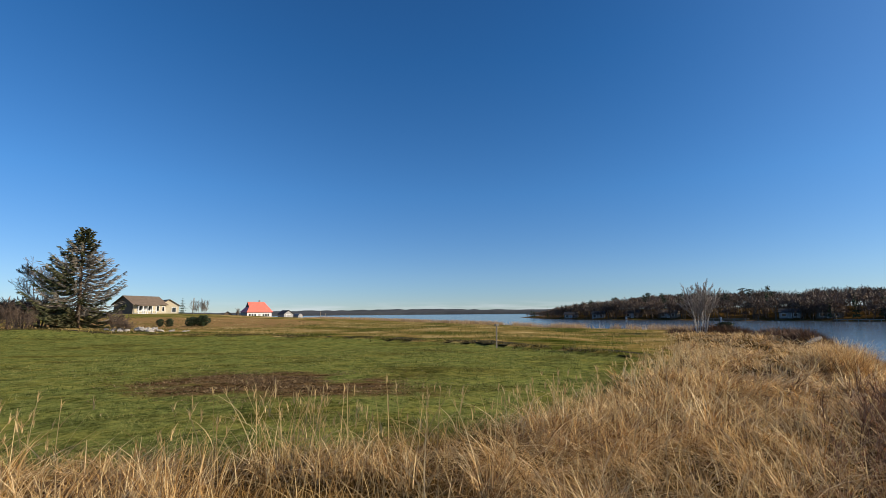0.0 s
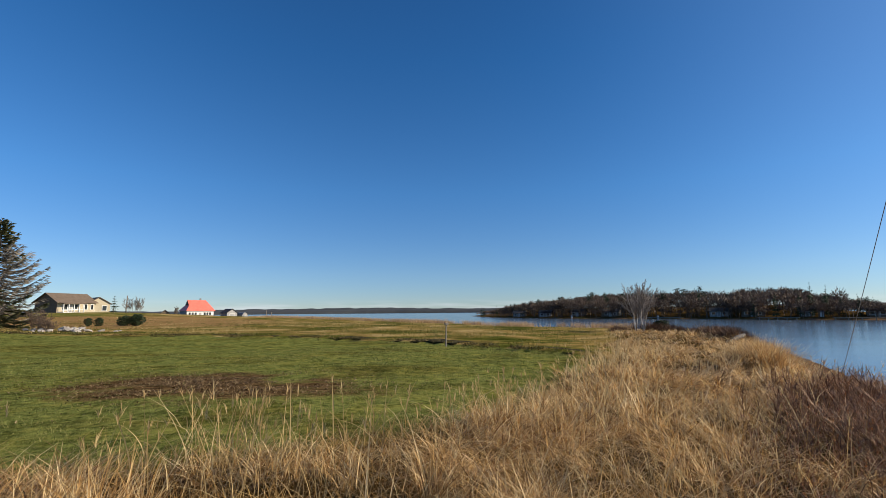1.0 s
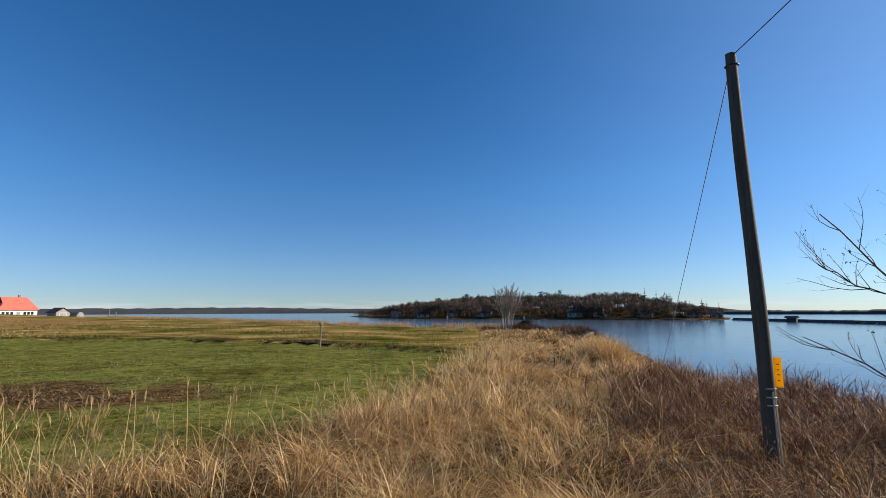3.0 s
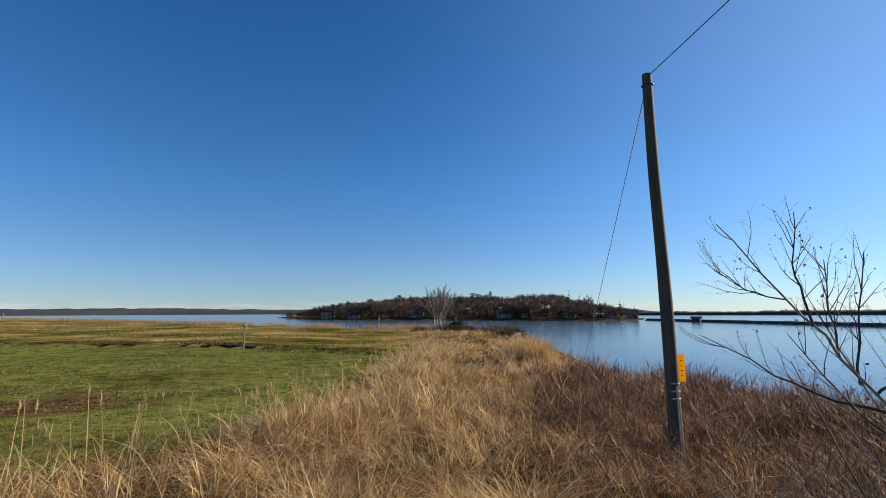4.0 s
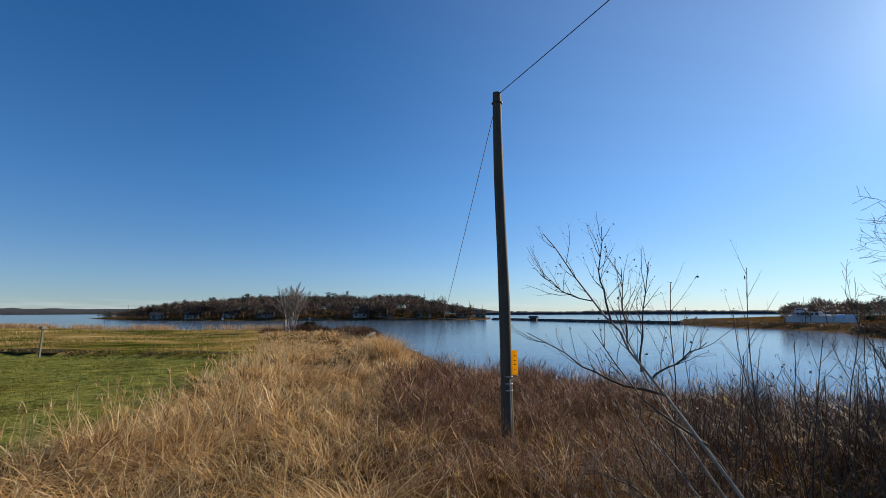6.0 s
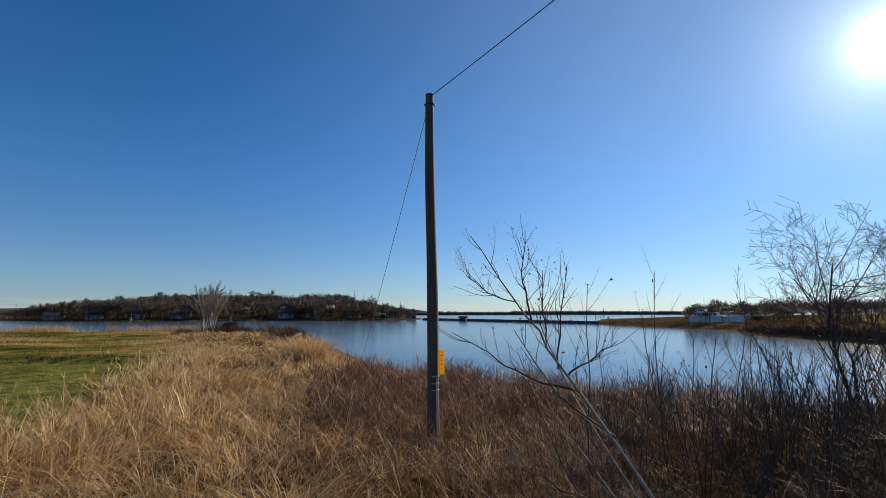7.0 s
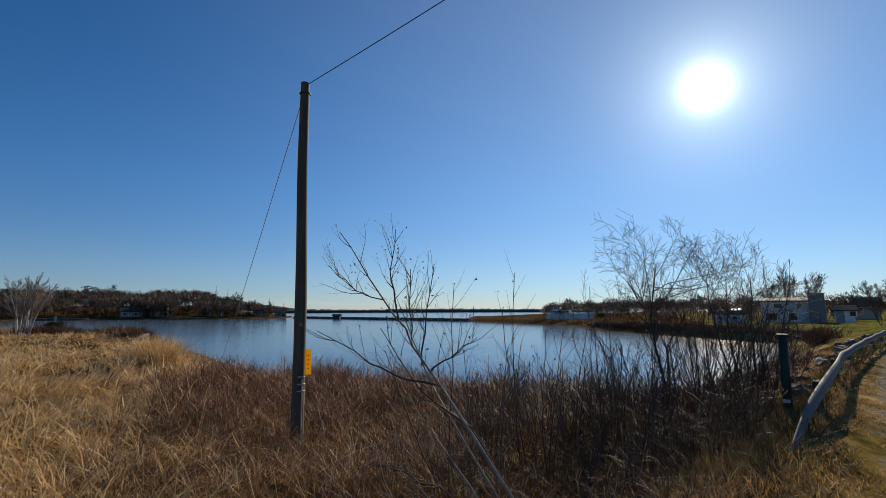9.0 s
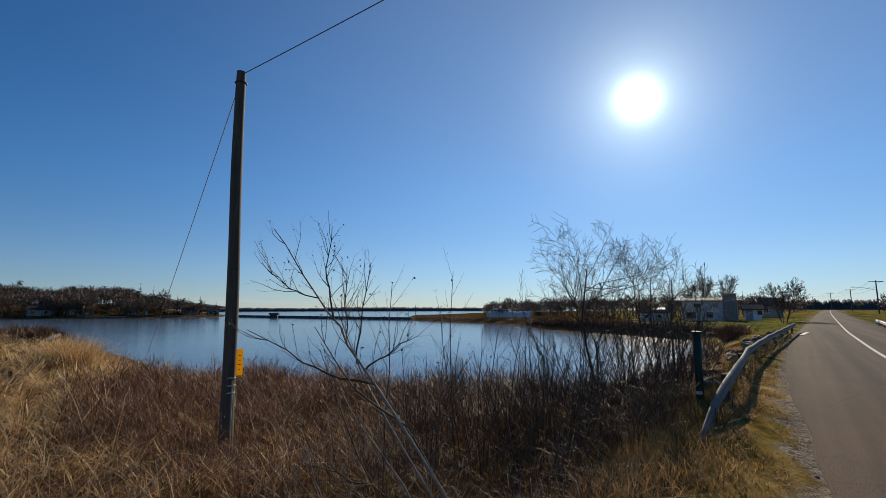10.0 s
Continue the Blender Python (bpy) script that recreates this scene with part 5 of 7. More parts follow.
# ---- buildings and works ----
def house(name, label, place, turn, W, L, wall_h, roof_h, wall_mat, roof_mat, openings=(), over=0.35, chimney=None, category="house", group=""):
    """A gabled building with its ridge along local y. openings: (kind, side, along, sill, wide, tall)."""
    ob = thing(name, label, category, (place[0], place[1], place[2]), turn, group)
    part("wall", prism("wall", [(-W / 2, -0.5), (W / 2, -0.5), (W / 2, wall_h), (0, wall_h + roof_h), (-W / 2, wall_h)], -L / 2, L / 2, wall_mat), ob)
    k = roof_h / (W / 2)
    t = 0.14
    e = W / 2 + over
    roof = part("roof", prism("roof", [(-e, wall_h - over * k), (0, wall_h + roof_h + 0.02), (e, wall_h - over * k), (e, wall_h - over * k + t), (0, wall_h + roof_h + t + 0.04), (-e, wall_h - over * k + t)], -L / 2 - over, L / 2 + over, roof_mat), ob)
    for kind, side, along, sill, wide, tall in openings:
        zc = sill + tall / 2
        flip = {"E": (W / 2, along, 0), "W": (-W / 2, along, 0), "N": (along, L / 2, 90), "S": (along, -L / 2, 90)}[side]
        x, y, a = flip
        sgn = 1 if side in "EN" else -1
        ox, oy = (sgn * 0.05, 0) if a == 0 else (0, sgn * 0.05)
        size = (0.1, wide + 0.24, tall + 0.24) if a == 0 else (wide + 0.24, 0.1, tall + 0.24)
        inner = (0.06, wide, tall) if a == 0 else (wide, 0.06, tall)
        frame_ob = part(kind, box(kind, size, (x + ox * 0.6, y + oy * 0.6, zc), M_WHITE, 0.01), ob)
        if kind == "window":
            part("pane", box("pane", inner, (x + ox * 1.3, y + oy * 1.3, zc), M_GLASS), frame_ob, "dark glass pane")
        else:
            part("door_leaf", box("door_leaf", inner, (x + ox * 1.3, y + oy * 1.3, zc), M_GREYWALL), frame_ob)
    if chimney:
        cx, cy, cw, cd, top = chimney
        ch = part("chimney", box("chimney", (cw, cd, top + 0.5), (cx, cy, (top - 0.5) / 2), M_BRICK, 0.02), ob, "grey block chimney")
        part("chimney_cap", box("chimney_cap", (cw + 0.16, cd + 0.16, 0.12), (cx, cy, top + 0.06), M_BRICK, 0.02), ch)
    return ob


def hip_roof(W, L, z0, rise, over, mat):
    """A hipped roof with a small upright gable at its south end."""
    e, l, k = W / 2 + over, L / 2 + over, 0.5
    bm = bmesh.new()
    A, B, C, D = (bm.verts.new(q) for q in ((-e, -l, z0), (e, -l, z0), (e, l, z0), (-e, l, z0)))
    R1, R2 = bm.verts.new((0, -l + 1.7, z0 + rise)), bm.verts.new((0, l - 2.4, z0 + rise))
    G1, G2 = bm.verts.new((-e * (1 - k), -l + 1.7, z0 + k * rise)), bm.verts.new((e * (1 - k), -l + 1.7, z0 + k * rise))
    for f in ((B, C, R2, R1, G2), (D, A, G1, R1, R2), (A, B, G2, G1), (C, D, R2), (G1, G2, R1), (D, C, B, A)):
        bm.faces.new(f)
    bmesh.ops.recalc_face_normals(bm, faces=bm.faces[:])
    g = e * (1 - k) - 0.3
    gable = prism("gable", [(-g, z0 + k * rise + 0.1), (g, z0 + k * rise + 0.1), (0, z0 + rise - 0.3)], -l + 1.62, -l + 1.69, M_DARKROOF)
    return bm_mesh("roof", bm, mat), gable


def build_houses():
    ob = house("bungalow", "grey-brown roofed cream bungalow with a white porch on a grassy rise", (-86.3, 119.3, 2.15), -14, 6.4, 9.6, 2.75, 1.95, M_CREAM, M_BROWNROOF,
               [("window", "E", -0.4, 0.9, 1.1, 1.2), ("window", "E", 2.2, 0.9, 0.9, 1.3), ("window", "E", 4.0, 0.9, 0.6, 1.2), ("door", "E", -1.7, 0.1, 0.9, 2.0), ("window", "E", -3.0, 0.8, 1.2, 1.3)], 0.5)
    # the gable end's shade, laid over the cream wall as a thin brown sheet
    part("gable_shade", prism("gable_shade", [(-3.2, -0.5), (3.2, -0.5), (3.2, 2.7), (0, 4.62), (-3.2, 2.7)], -4.86, -4.81, M_BROWNROOF), ob, "dark brown sheet for the shade on the gable")
    porch = part("porch_floor", box("porch_floor", (1.6, 5.2, 0.25), (4.0, -1.9, 0.1), M_WHITE, 0.02), ob)
    for y in (-4.4, -3.1, -1.8, -0.5, 0.7):
        part("porch_post", box("porch_post", (0.16, 0.16, 2.3), (4.6, y, 1.2), M_WHITE, 0.01), ob)
    part("porch_rail", box("porch_rail", (0.08, 5.2, 0.1), (4.62, -1.9, 0.95), M_WHITE, 0.01), ob)
    part("porch_roof", box("porch_roof", (1.9, 5.6, 0.14), (4.0, -1.9, 2.42), M_BROWNROOF, 0.02, (0, 10, 0)), ob)
    house("cream_house", "cream gabled house with white-trimmed windows", (-84.2, 126.6, 1.9), 46, 4.8, 7.0, 2.7, 1.5, M_CREAM, M_BROWNROOF,
          [("window", "S", -1.4, 0.9, 0.9, 1.2), ("window", "S", 1.2, 0.9, 0.9, 1.2)])
    ob = thing("red_roofed_house", "small white house with a steep bright red hipped metal roof", "house", (-85.7, 186.0, 0.3), -41)
    part("wall", box("wall", (6.0, 10.0, 3.3), (0, 0, 1.15), M_WHITE), ob)
    part("end_wall", box("end_wall", (5.9, 0.06, 2.7), (0, -5.03, 1.35), M_GREYWALL), ob, "thin grey end wall")
    shell, gable = hip_roof(6.0, 10.0, 2.6, 4.2, 0.5, M_REDROOF)
    roof = part("roof", shell, ob, "bright red metal roof")
    part("gable", gable, roof, "small dark upright gable")
    part("chimney", box("chimney", (0.5, 0.5, 1.2), (-0.3, 1.2, 6.9), M_BRICK, 0.02), ob)
    for y in (-4.0, -2.9, -1.8, 1.6, 2.6, 3.6):
        win = part("window", box("window", (0.1, 1.0, 1.25), (3.03, y, 1.55), M_WHITE, 0.01), ob)
        part("pane", box("pane", (0.06, 0.72, 0.95), (3.07, y, 1.55), M_GLASS), win, "dark glass pane")
    door = part("door", box("door", (0.1, 1.1, 2.1), (3.03, -0.1, 1.1), M_WHITE, 0.01), ob)
    part("door_leaf", box("door_leaf", (0.06, 0.9, 1.9), (3.07, -0.1, 1.05), M_GREYWALL), door)
    house("grey_shed", "weathered grey gabled shed beside the shore", (-72.2, 182.6, -0.05), 51, 4.0, 4.6, 2.2, 1.3, M_GREYWALL, M_DARKROOF,
          [("door", "S", 0.0, 0.0, 1.9, 1.9)], 0.3, category="shed")
    # round-topped store
    st = thing("arched_store", "small grey round-topped store beside a shed", "shed", (-67.6, 183.6, -0.1), 51)
    a = np.linspace(0, math.pi, 13)
    part("shell", prism("shell", [(1.3 * math.cos(q), 2.3 * math.sin(q)) for q in a], -2, 2, M_STEEL), st)
    part("door_leaf", box("door_leaf", (1.2, 0.08, 1.6), (0, -2.03, 0.8), M_GREYWALL, 0.01), st)
    house("brown_shed", "small dark brown shed near a red-roofed house", (-93.1, 177.2, 0.35), 30, 2.6, 3.4, 1.9, 0.9, M_BROWNROOF, M_DARKROOF, category="shed")
    # across the water to the east
    ob = house("white_house", "two-storey white house with a grey block chimney beside the road", (81.6, -20.2, -0.55), -13.3, 7.0, 7.2, 3.05, 0.4, M_PALEWALL, M_DARKROOF,
               [("window", "W", 1.6, 2.1, 0.9, 0.6), ("window", "W", -0.8, 2.1, 0.6, 0.6), ("window", "W", 2.4, 0.5, 1.2, 0.9), ("window", "W", 0.0, 0.5, 0.9, 0.9)], 0.3, (-3.95, -2.6, 0.9, 1.75, 4.0))
    house("white_annex", "low white outbuilding with a dark lean-to door", (80.2, -25.6, -0.5), -13.3, 2.6, 2.0, 1.8, 0.5, M_WHITE, M_DARKROOF, [("door", "W", 0.5, 0.0, 0.9, 1.8), ("window", "W", -0.8, 1.0, 0.6, 0.6)], category="shed")
    for x, y, t in ((74.9, -10.4, 5), (74.7, -12.3, -5)):
        house("white_shed", "small white shed on the far bank", (x, y, h1(x, y)), t - 10, 1.5, 1.8, 1.2, 0.35, M_PALEWALL, M_BROWNROOF, [("window", "W", 0.2, 0.5, 0.5, 0.4)], 0.12, category="shed", group="white sheds")
    house("brown_house", "brown-roofed house behind a leafless tree", (104.6, -36.6, h1(104.6, -36.6)), -20, 4.0, 3.6, 2.4, 1.2, M_CREAM, M_BROWNROOF, [("window", "W", 1.0, 0.9, 1.0, 1.0)])
    # white vessel-like boathouse
    zb = h1(99.5, 15.6)
    bt = thing("white_boathouse", "long low white boathouse with stepped cabins and a mast", "boathouse")
    bt.matrix_basis = pose(99.5, 14.6, zb, 0, 0, -8) @ Matrix.Diagonal((0.72, 0.72, 0.95, 1))
    part("hull_wall", prism("hull_wall", [(-1.6, -0.6), (1.6, -0.6), (1.8, 1.15), (-1.8, 1.15)], -4.6, 4.6, M_WHITE), bt)
    part("cabin", box("cabin", (2.6, 5.4, 0.75), (0, 0.6, 1.5), M_WHITE, 0.05), bt)
    part("wheelhouse", box("wheelhouse", (2.0, 2.0, 0.7), (0, 1.6, 2.2), M_WHITE, 0.05), bt)
    part("low_shed", prism("low_shed", [(-1.5, -0.6), (1.5, -0.6), (1.5, 0.8), (0, 1.3), (-1.5, 0.8)], -8.2, -4.7, M_WHITE), bt)
    for y in (-1.6, -0.7, 0.2, 1.1, 2.0, 2.9):
        part("window", box("window", (0.06, 0.55, 0.34), (-1.33, y, 1.52), M_GLASS), bt, "dark window")
    part("window", box("window", (0.06, 1.5, 0.3), (-1.03, 1.6, 2.3), M_GLASS), bt, "dark window")
    for y, t in ((1.0, 4.6), (-1.8, 3.6)):
        hp = Heap()
        tube(hp, [(0, y, 1.0), (0, y, t)], [0.05, 0.03], 6)
        part("mast", hp.mesh("mast", M_WIRE), bt)


build_houses()


def build_cottages():
    """Small cottages along the far wooded shore."""
    rows = ((47.5, 222.7, 6.5, 4.5, M_COTTAGE, M_BROWNROOF, "pale cottage with a dark roof under leafless trees"), (55.0, 203.5, 5.5, 4.5, M_GREYWALL, M_DARKROOF, "dark grey cottage under leafless trees"),
            (66.0, 192.0, 6.0, 4.5, M_BROWNROOF, M_DARKROOF, "brown cottage with a dark roof"), (75.6, 181.0, 7.0, 4.5, M_COTTAGE, M_DARKROOF, "grey-brown cottage with a broad dark roof"),
            (99.7, 150.5, 6.0, 4.5, M_GREYWALL, M_DARKROOF, "dark grey cottage in shade"), (105.5, 142.4, 6.5, 4.0, M_COTTAGE, M_BROWNROOF, "long grey-brown cottage near the water"),
            (114.0, 131.6, 4.0, 3.5, M_GREYWALL, M_DARKROOF, "small grey cottage near the water"), (125.4, 121.5, 4.5, 3.5, M_COTTAGE, M_DARKROOF, "small pale cottage near the water"), (133.5, 119.2, 4.0, 3.0, M_COTTAGE, M_DARKROOF, "small pale cottage near the end of the woods"))
    for x, y, L, W, wall, roof, label in rows:
        turn = 50 if x > 60 else 65
        x, y = x + 1.6, y + 2.0
        house("cottage", label, (x, y, h1(x, y) - 0.2), turn, W, L * 0.9, 1.8, 1.0, wall, roof, [("window", "W", -L * 0.25, 0.6, 0.9, 0.8), ("window", "W", L * 0.25, 0.6, 1.1, 0.8), ("door", "W", 0.0, 0.05, 0.8, 1.6)], 0.3, group="shore cottages")
    for x, y, s in ((116.1, 129.0, 0.8), (84.5, 161.2, 0.5), (62.5, 188.3, 0.5)):
        ob = thing("white_hut", "tiny white hut at the waterline", "hut", (x, y, h1(x, y)), 45, "white huts")
        part("body", box("body", (s, s, 1.7 * s), (0, 0, 0.85 * s), M_WHITE, 0.02), ob)
        part("roof", prism("roof", [(-s * 0.6, 1.7 * s), (s * 0.6, 1.7 * s), (0, 2.3 * s)], -s * 0.6, s * 0.6, M_GREYWALL), ob)
    # low landing stages of dark timber
    for x, y, L in ((84.0, 158.0, 14), (104.5, 131.0, 10), (116.5, 117.2, 12)):
        ob = thing("landing_stage", "low dark timber landing stage at the waterline", "landing stage", (x, y, WATER_Z), -52, "landing stages")
        part("deck", box("deck", (L, 1.6, 0.18), (0, 0, 0.55), M_WOOD, 0.02), ob)
        for i in range(5):
            part("pile", box("pile", (0.2, 0.2, 1.4), ((i - 2) * L / 4.4, -0.7, -0.1), M_WOOD, 0.02), ob)


build_cottages()


def rock_mesh(name, rng, size, mat, sub=1):
    bm = bmesh.new()
    bmesh.ops.create_icosphere(bm, subdivisions=sub, radius=0.5)
    for v in bm.verts:
        v.co *= rng.uniform(0.72, 1.15)
        v.co.x *= size[0]
        v.co.y *= size[1]
        v.co.z *= size[2]
    return bm_mesh(name, bm, mat)


def build_breakwater():
    rng = np.random.default_rng(3)
    line = np.array([(131, 111), (124, 92), (115, 64), (107, 38)], float)
    t = np.r_[0, np.cumsum(np.hypot(*np.diff(line, axis=0).T))]
    forms = []
    for i in range(6):
        me = rock_mesh("tmp", rng, (1.5, 1.3, 0.95), M_ROCK)
        co = np.empty(len(me.vertices) * 3, np.float32)
        me.vertices.foreach_get("co", co)
        tri = np.array([p.vertices[:] for p in me.polygons])
        forms.append((co.reshape(-1, 3), np.c_[tri, tri[:, 2]]))
        bpy.data.meshes.remove(me)
    v_all, f_all, n = [], [], 0
    for _ in range(900):
        s, o = rng.uniform(0, t[-1]), rng.normal(0, 1.1)
        x, y = np.interp(s, t, line[:, 0]) + o, np.interp(s, t, line[:, 1]) + o * 0.3
        v, f = forms[rng.integers(6)]
        k = rng.uniform(0.4, 0.9)
        v_all.append(v * k + np.array([x, y, WATER_Z + 0.34 - 0.3 * abs(o) + rng.uniform(-0.2, 0.15)]))
        f_all.append(f[:, :3] + n)
        n += len(v)
    tagged(new("breakwater_rocks", mesh_np("breakwater_rocks", np.concatenate(v_all), np.concatenate(f_all), M_ROCK)), "long low dark rock breakwater across the inlet", "breakwater", kind="stuff")
    core = np.stack([np.interp(np.linspace(0, t[-1], 30), t, line[:, c]) for c in (0, 1)], -1)
    hp = Heap()
    tube(hp, np.c_[core, np.full(30, WATER_Z - 0.1)], np.full(30, 0.9), 6)
    tagged(new("breakwater_core", hp.mesh("breakwater_core", M_ROCK)), "dark rubble bank under the breakwater", "breakwater", kind="structure")
    house("harbour_shed", "small dark shed on a breakwater", (118.5, 84.5, WATER_Z + 0.45), 20, 1.2, 2.0, 0.7, 0.25, M_DARKROOF, M_DARKROOF, category="shed")
    for x, y, top in ((132.7, 45.8, 2.9), (131.0, 47.5, 2.5)):
        ob = thing("mooring_pole", "thin dark pole on the far shore", "pole", (x, y, h1(x, y)), 0, "shore poles")
        hp = Heap()
        tube(hp, [(0, 0, -0.3), (0.1, 0, top + 0.9)], [0.1, 0.06], 6)
        part("shaft", hp.mesh("shaft", M_WIRE), ob)


build_breakwater()


def build_guardrail():
    path = np.array([(6.25, -1.40, -0.12), (6.75, -1.62, 0.06), (7.1, -1.78, 0.20), (7.5, -1.95, 0.34), (8.0, -2.17, 0.46), (8.7, -2.46, 0.545), (10.4, -3.12, 0.59), (14.3, -4.49, 0.58), (20.8, -7.18, 0.56), (35.8, -13.85, 0.6)])
    t = np.r_[0, np.cumsum(np.linalg.norm(np.diff(path, axis=0), axis=1))]
    s = np.linspace(0, t[-1], 110)
    c = np.stack([np.interp(s, t, path[:, k]) for k in range(3)], -1)
    for _ in range(2):
        c[1:-1] = 0.25 * c[:-2] + 0.5 * c[1:-1] + 0.25 * c[2:]
    c[:, 2] += 0.01 * np.sin(s * 1.7)
    tx, ty = np.gradient(c[:, 0]), np.gradient(c[:, 1])
    q = np.hypot(tx, ty)
    nx, ny = ty / q, -tx / q
    prof = [(0.0, 0.0), (0.045, -0.02), (0.075, -0.06), (0.075, -0.09), (0.015, -0.135), (0.015, -0.175), (0.075, -0.22), (0.075, -0.25), (0.045, -0.29), (0.0, -0.31),
            (-0.006, -0.306), (0.039, -0.284), (0.068, -0.25), (0.068, -0.22), (0.008, -0.175), (0.008, -0.135), (0.068, -0.09), (0.068, -0.06), (0.039, -0.024), (-0.006, -0.004)]
    grow_in = 0.66 * np.interp(s, [0, 0.6, 2.6], [0.6, 0.8, 1.0])
    v = np.stack([np.stack([c[:, 0] + nx * a * grow_in, c[:, 1] + ny * a * grow_in, c[:, 2] + b * grow_in], -1) for a, b in prof], 1)
    n, k = v.shape[:2]
    i, j = np.meshgrid(np.arange(n - 1), np.arange(k), indexing="ij")
    jj = (j + 1) % k
    f = np.stack([i * k + j, (i + 1) * k + j, (i + 1) * k + jj, i * k + jj], -1).reshape(-1, 4)
    rail = thing("guardrail", "dented galvanised steel guardrail on timber posts, sunken end", "guardrail", (0, 0, 0))
    part("beam", mesh_np("beam", v.reshape(-1, 3), f, M_RAIL), rail)
    for s0 in np.arange(3.4, t[-1] - 1, 3.81):
        x, y, z = (np.interp(s0, t, path[:, a]) for a in range(3))
        a = math.degrees(math.atan2(np.interp(s0 + 0.3, t, path[:, 1]) - y, np.interp(s0 + 0.3, t, path[:, 0]) - x))
        g = h1(x, y)
        ox, oy = -math.sin(radians(a)) * 0.07, math.cos(radians(a)) * 0.07
        part("post", box("post", (0.09, 0.11, z - g + 0.25), (x + ox, y + oy, (z + g - 0.35) / 2), M_POLE, 0.01, (0, 0, a)), rail)
    gp = thing("green_post", "dark green painted post beside a guardrail", "post", (9.5, -2.28, h1(9.5, -2.28)))
    hp = Heap()
    top = 1.16 - h1(9.5, -2.28)
    tube(hp, [(0, 0, -0.3), (0, 0, top * 0.5), (0.01, -0.01, top), (0.01, -0.01, top + 0.004)], [0.065, 0.065, 0.065, 0.004], 14)
    part("shaft", smooth(hp.mesh("shaft", M_GREENPOST)), gp)
    part("cap", box("cap", (0.15, 0.15, 0.03), (0.01, -0.01, top + 0.015), M_GREENPOST, 0.008), gp)
    part("reflector", box("reflector", (0.02, 0.09, 0.05), (-0.075, 0.03, 0.22 - 0.02), M_WHITE, 0.005), gp, "small white reflector")


build_guardrail()


def build_roadside():
    # low white barrier beyond the road
    for x, y, a in ((44.6, -23.2, -24), (48.5, -25.0, -24), (52.4, -26.7, -24)):
        ob = thing("low_barrier", "low white-painted roadside barrier", "barrier", (x, y, h1(x, y)), a, "low barriers")
        part("beam", box("beam", (3.4, 0.14, 0.24), (0, 0, 0.32), M_WHITE, 0.03), ob)
        for dx in (-1.3, 1.3):
            part("post", box("post", (0.14, 0.16, 0.4), (dx, 0, 0.12), M_WOOD, 0.01), ob)
    spots = [(157.0, -80.5, 9.3), (228.0, -108.0, 9.2), (300, -133.0, 9.4), (390.0, -162.0, 9.4)]
    for i, (x, y, top) in enumerate(spots):
        z = h1(x, y)
        ob = thing("roadside_pole", "tall wooden utility pole with a crossarm" + (" and a street lamp" if i == 0 else ""), "utility pole", (x, y, z), -24, "roadside poles")
        hp = Heap()
        tube(hp, [(0, 0, -0.4), (0, 0, top * 0.5), (0.05, 0, top)], [0.2, 0.17, 0.13], 8)
        part("shaft", smooth(hp.mesh("shaft", M_POLE)), ob)
        part("crossarm", box("crossarm", (0.14, 3.2, 0.18), (0, 0, top - 0.35), M_POLE, 0.02), ob)
        if i == 0:
            hp = Heap()
            tube(hp, [(0, 0, top - 2.7), (0, 2.5, top - 2.0), (0, 4.6, top - 1.75)], [0.06, 0.05, 0.045], 6)
            arm = part("lamp_arm", hp.mesh("lamp_arm", M_STEEL), ob)
            part("lamp_head", box("lamp_head", (0.3, 0.9, 0.16), (0, 4.9, top - 1.75), M_STEEL, 0.05), arm)
    for (x0, y0, t0), (x1, y1, t1) in zip(spots, spots[1:]):
        for dz, dy in ((-0.2, 1.4), (-0.2, -1.4), (-1.6, 0)):
            wire("pole_wire", (x0, y0 + dy, h1(x0, y0) + t0 + dz), (x1, y1 + dy, h1(x1, y1) + t1 + dz), 0.9, 0.03, "dark wire between roadside poles")
    # stake in the field
    z = h1(1.95, 28.0)
    ob = thing("field_stake", "thin weathered wooden stake with a small box on top", "stake", (1.95, 28.0, z))
    part("shaft", box("shaft", (0.07, 0.07, 0.93 - z + 0.3), (0, 0, (0.93 - z - 0.3) / 2), M_WOOD, 0.01, (0, 1.5, 20)), ob)
    part("box", box("box", (0.22, 0.2, 0.13), (0.02, 0, 0.95 - z), M_WOOD, 0.015, (0, 4, 20)), ob)
    # weathered posts by the shore
    for x, y, tall in ((-57.6, 181.0, 2.6), (-55.4, 180.0, 1.9), (-45.3, 178.0, 2.2), (-79.0, 131.0, 4.6)):
        z = h1(x, y)
        ob = thing("shore_post", "weathered grey wooden post on rough grass", "post", (x, y, z), 0, "shore posts")
        part("shaft", box("shaft", (0.22, 0.22, tall + 0.3), (0, 0, (tall - 0.3) / 2), M_WOOD, 0.02, (0, 1.5, 20)), ob)
    # pale rubble heap
    rng = np.random.default_rng(77)
    heap = thing("rubble_heap", "heap of pale broken concrete and stones on the field", "rubble", (-35.6, 50.6, h1(-35.6, 50.6)))
    forms = [rock_mesh("stone", rng, (0.9, 0.7, 0.34), M_PALESTONE) for _ in range(6)]
    for i in range(46):
        ob = part("stone", forms[i % 6], heap)
        a, r = rng.uniform(0, 6.283), abs(rng.normal(0, 1))
        x, y = 2.1 * r * math.cos(a), 1.0 * r * math.sin(a)
        ob.matrix_basis = pose(x, y, h1(-35.6 + x, 50.6 + y) - h1(-35.6, 50.6) + 0.05 + max(0, 0.3 - 0.16 * r), *rng.uniform(-25, 25, 2), rng.uniform(0, 360)) @ Matrix.Scale(rng.uniform(0.5, 1.25), 4)
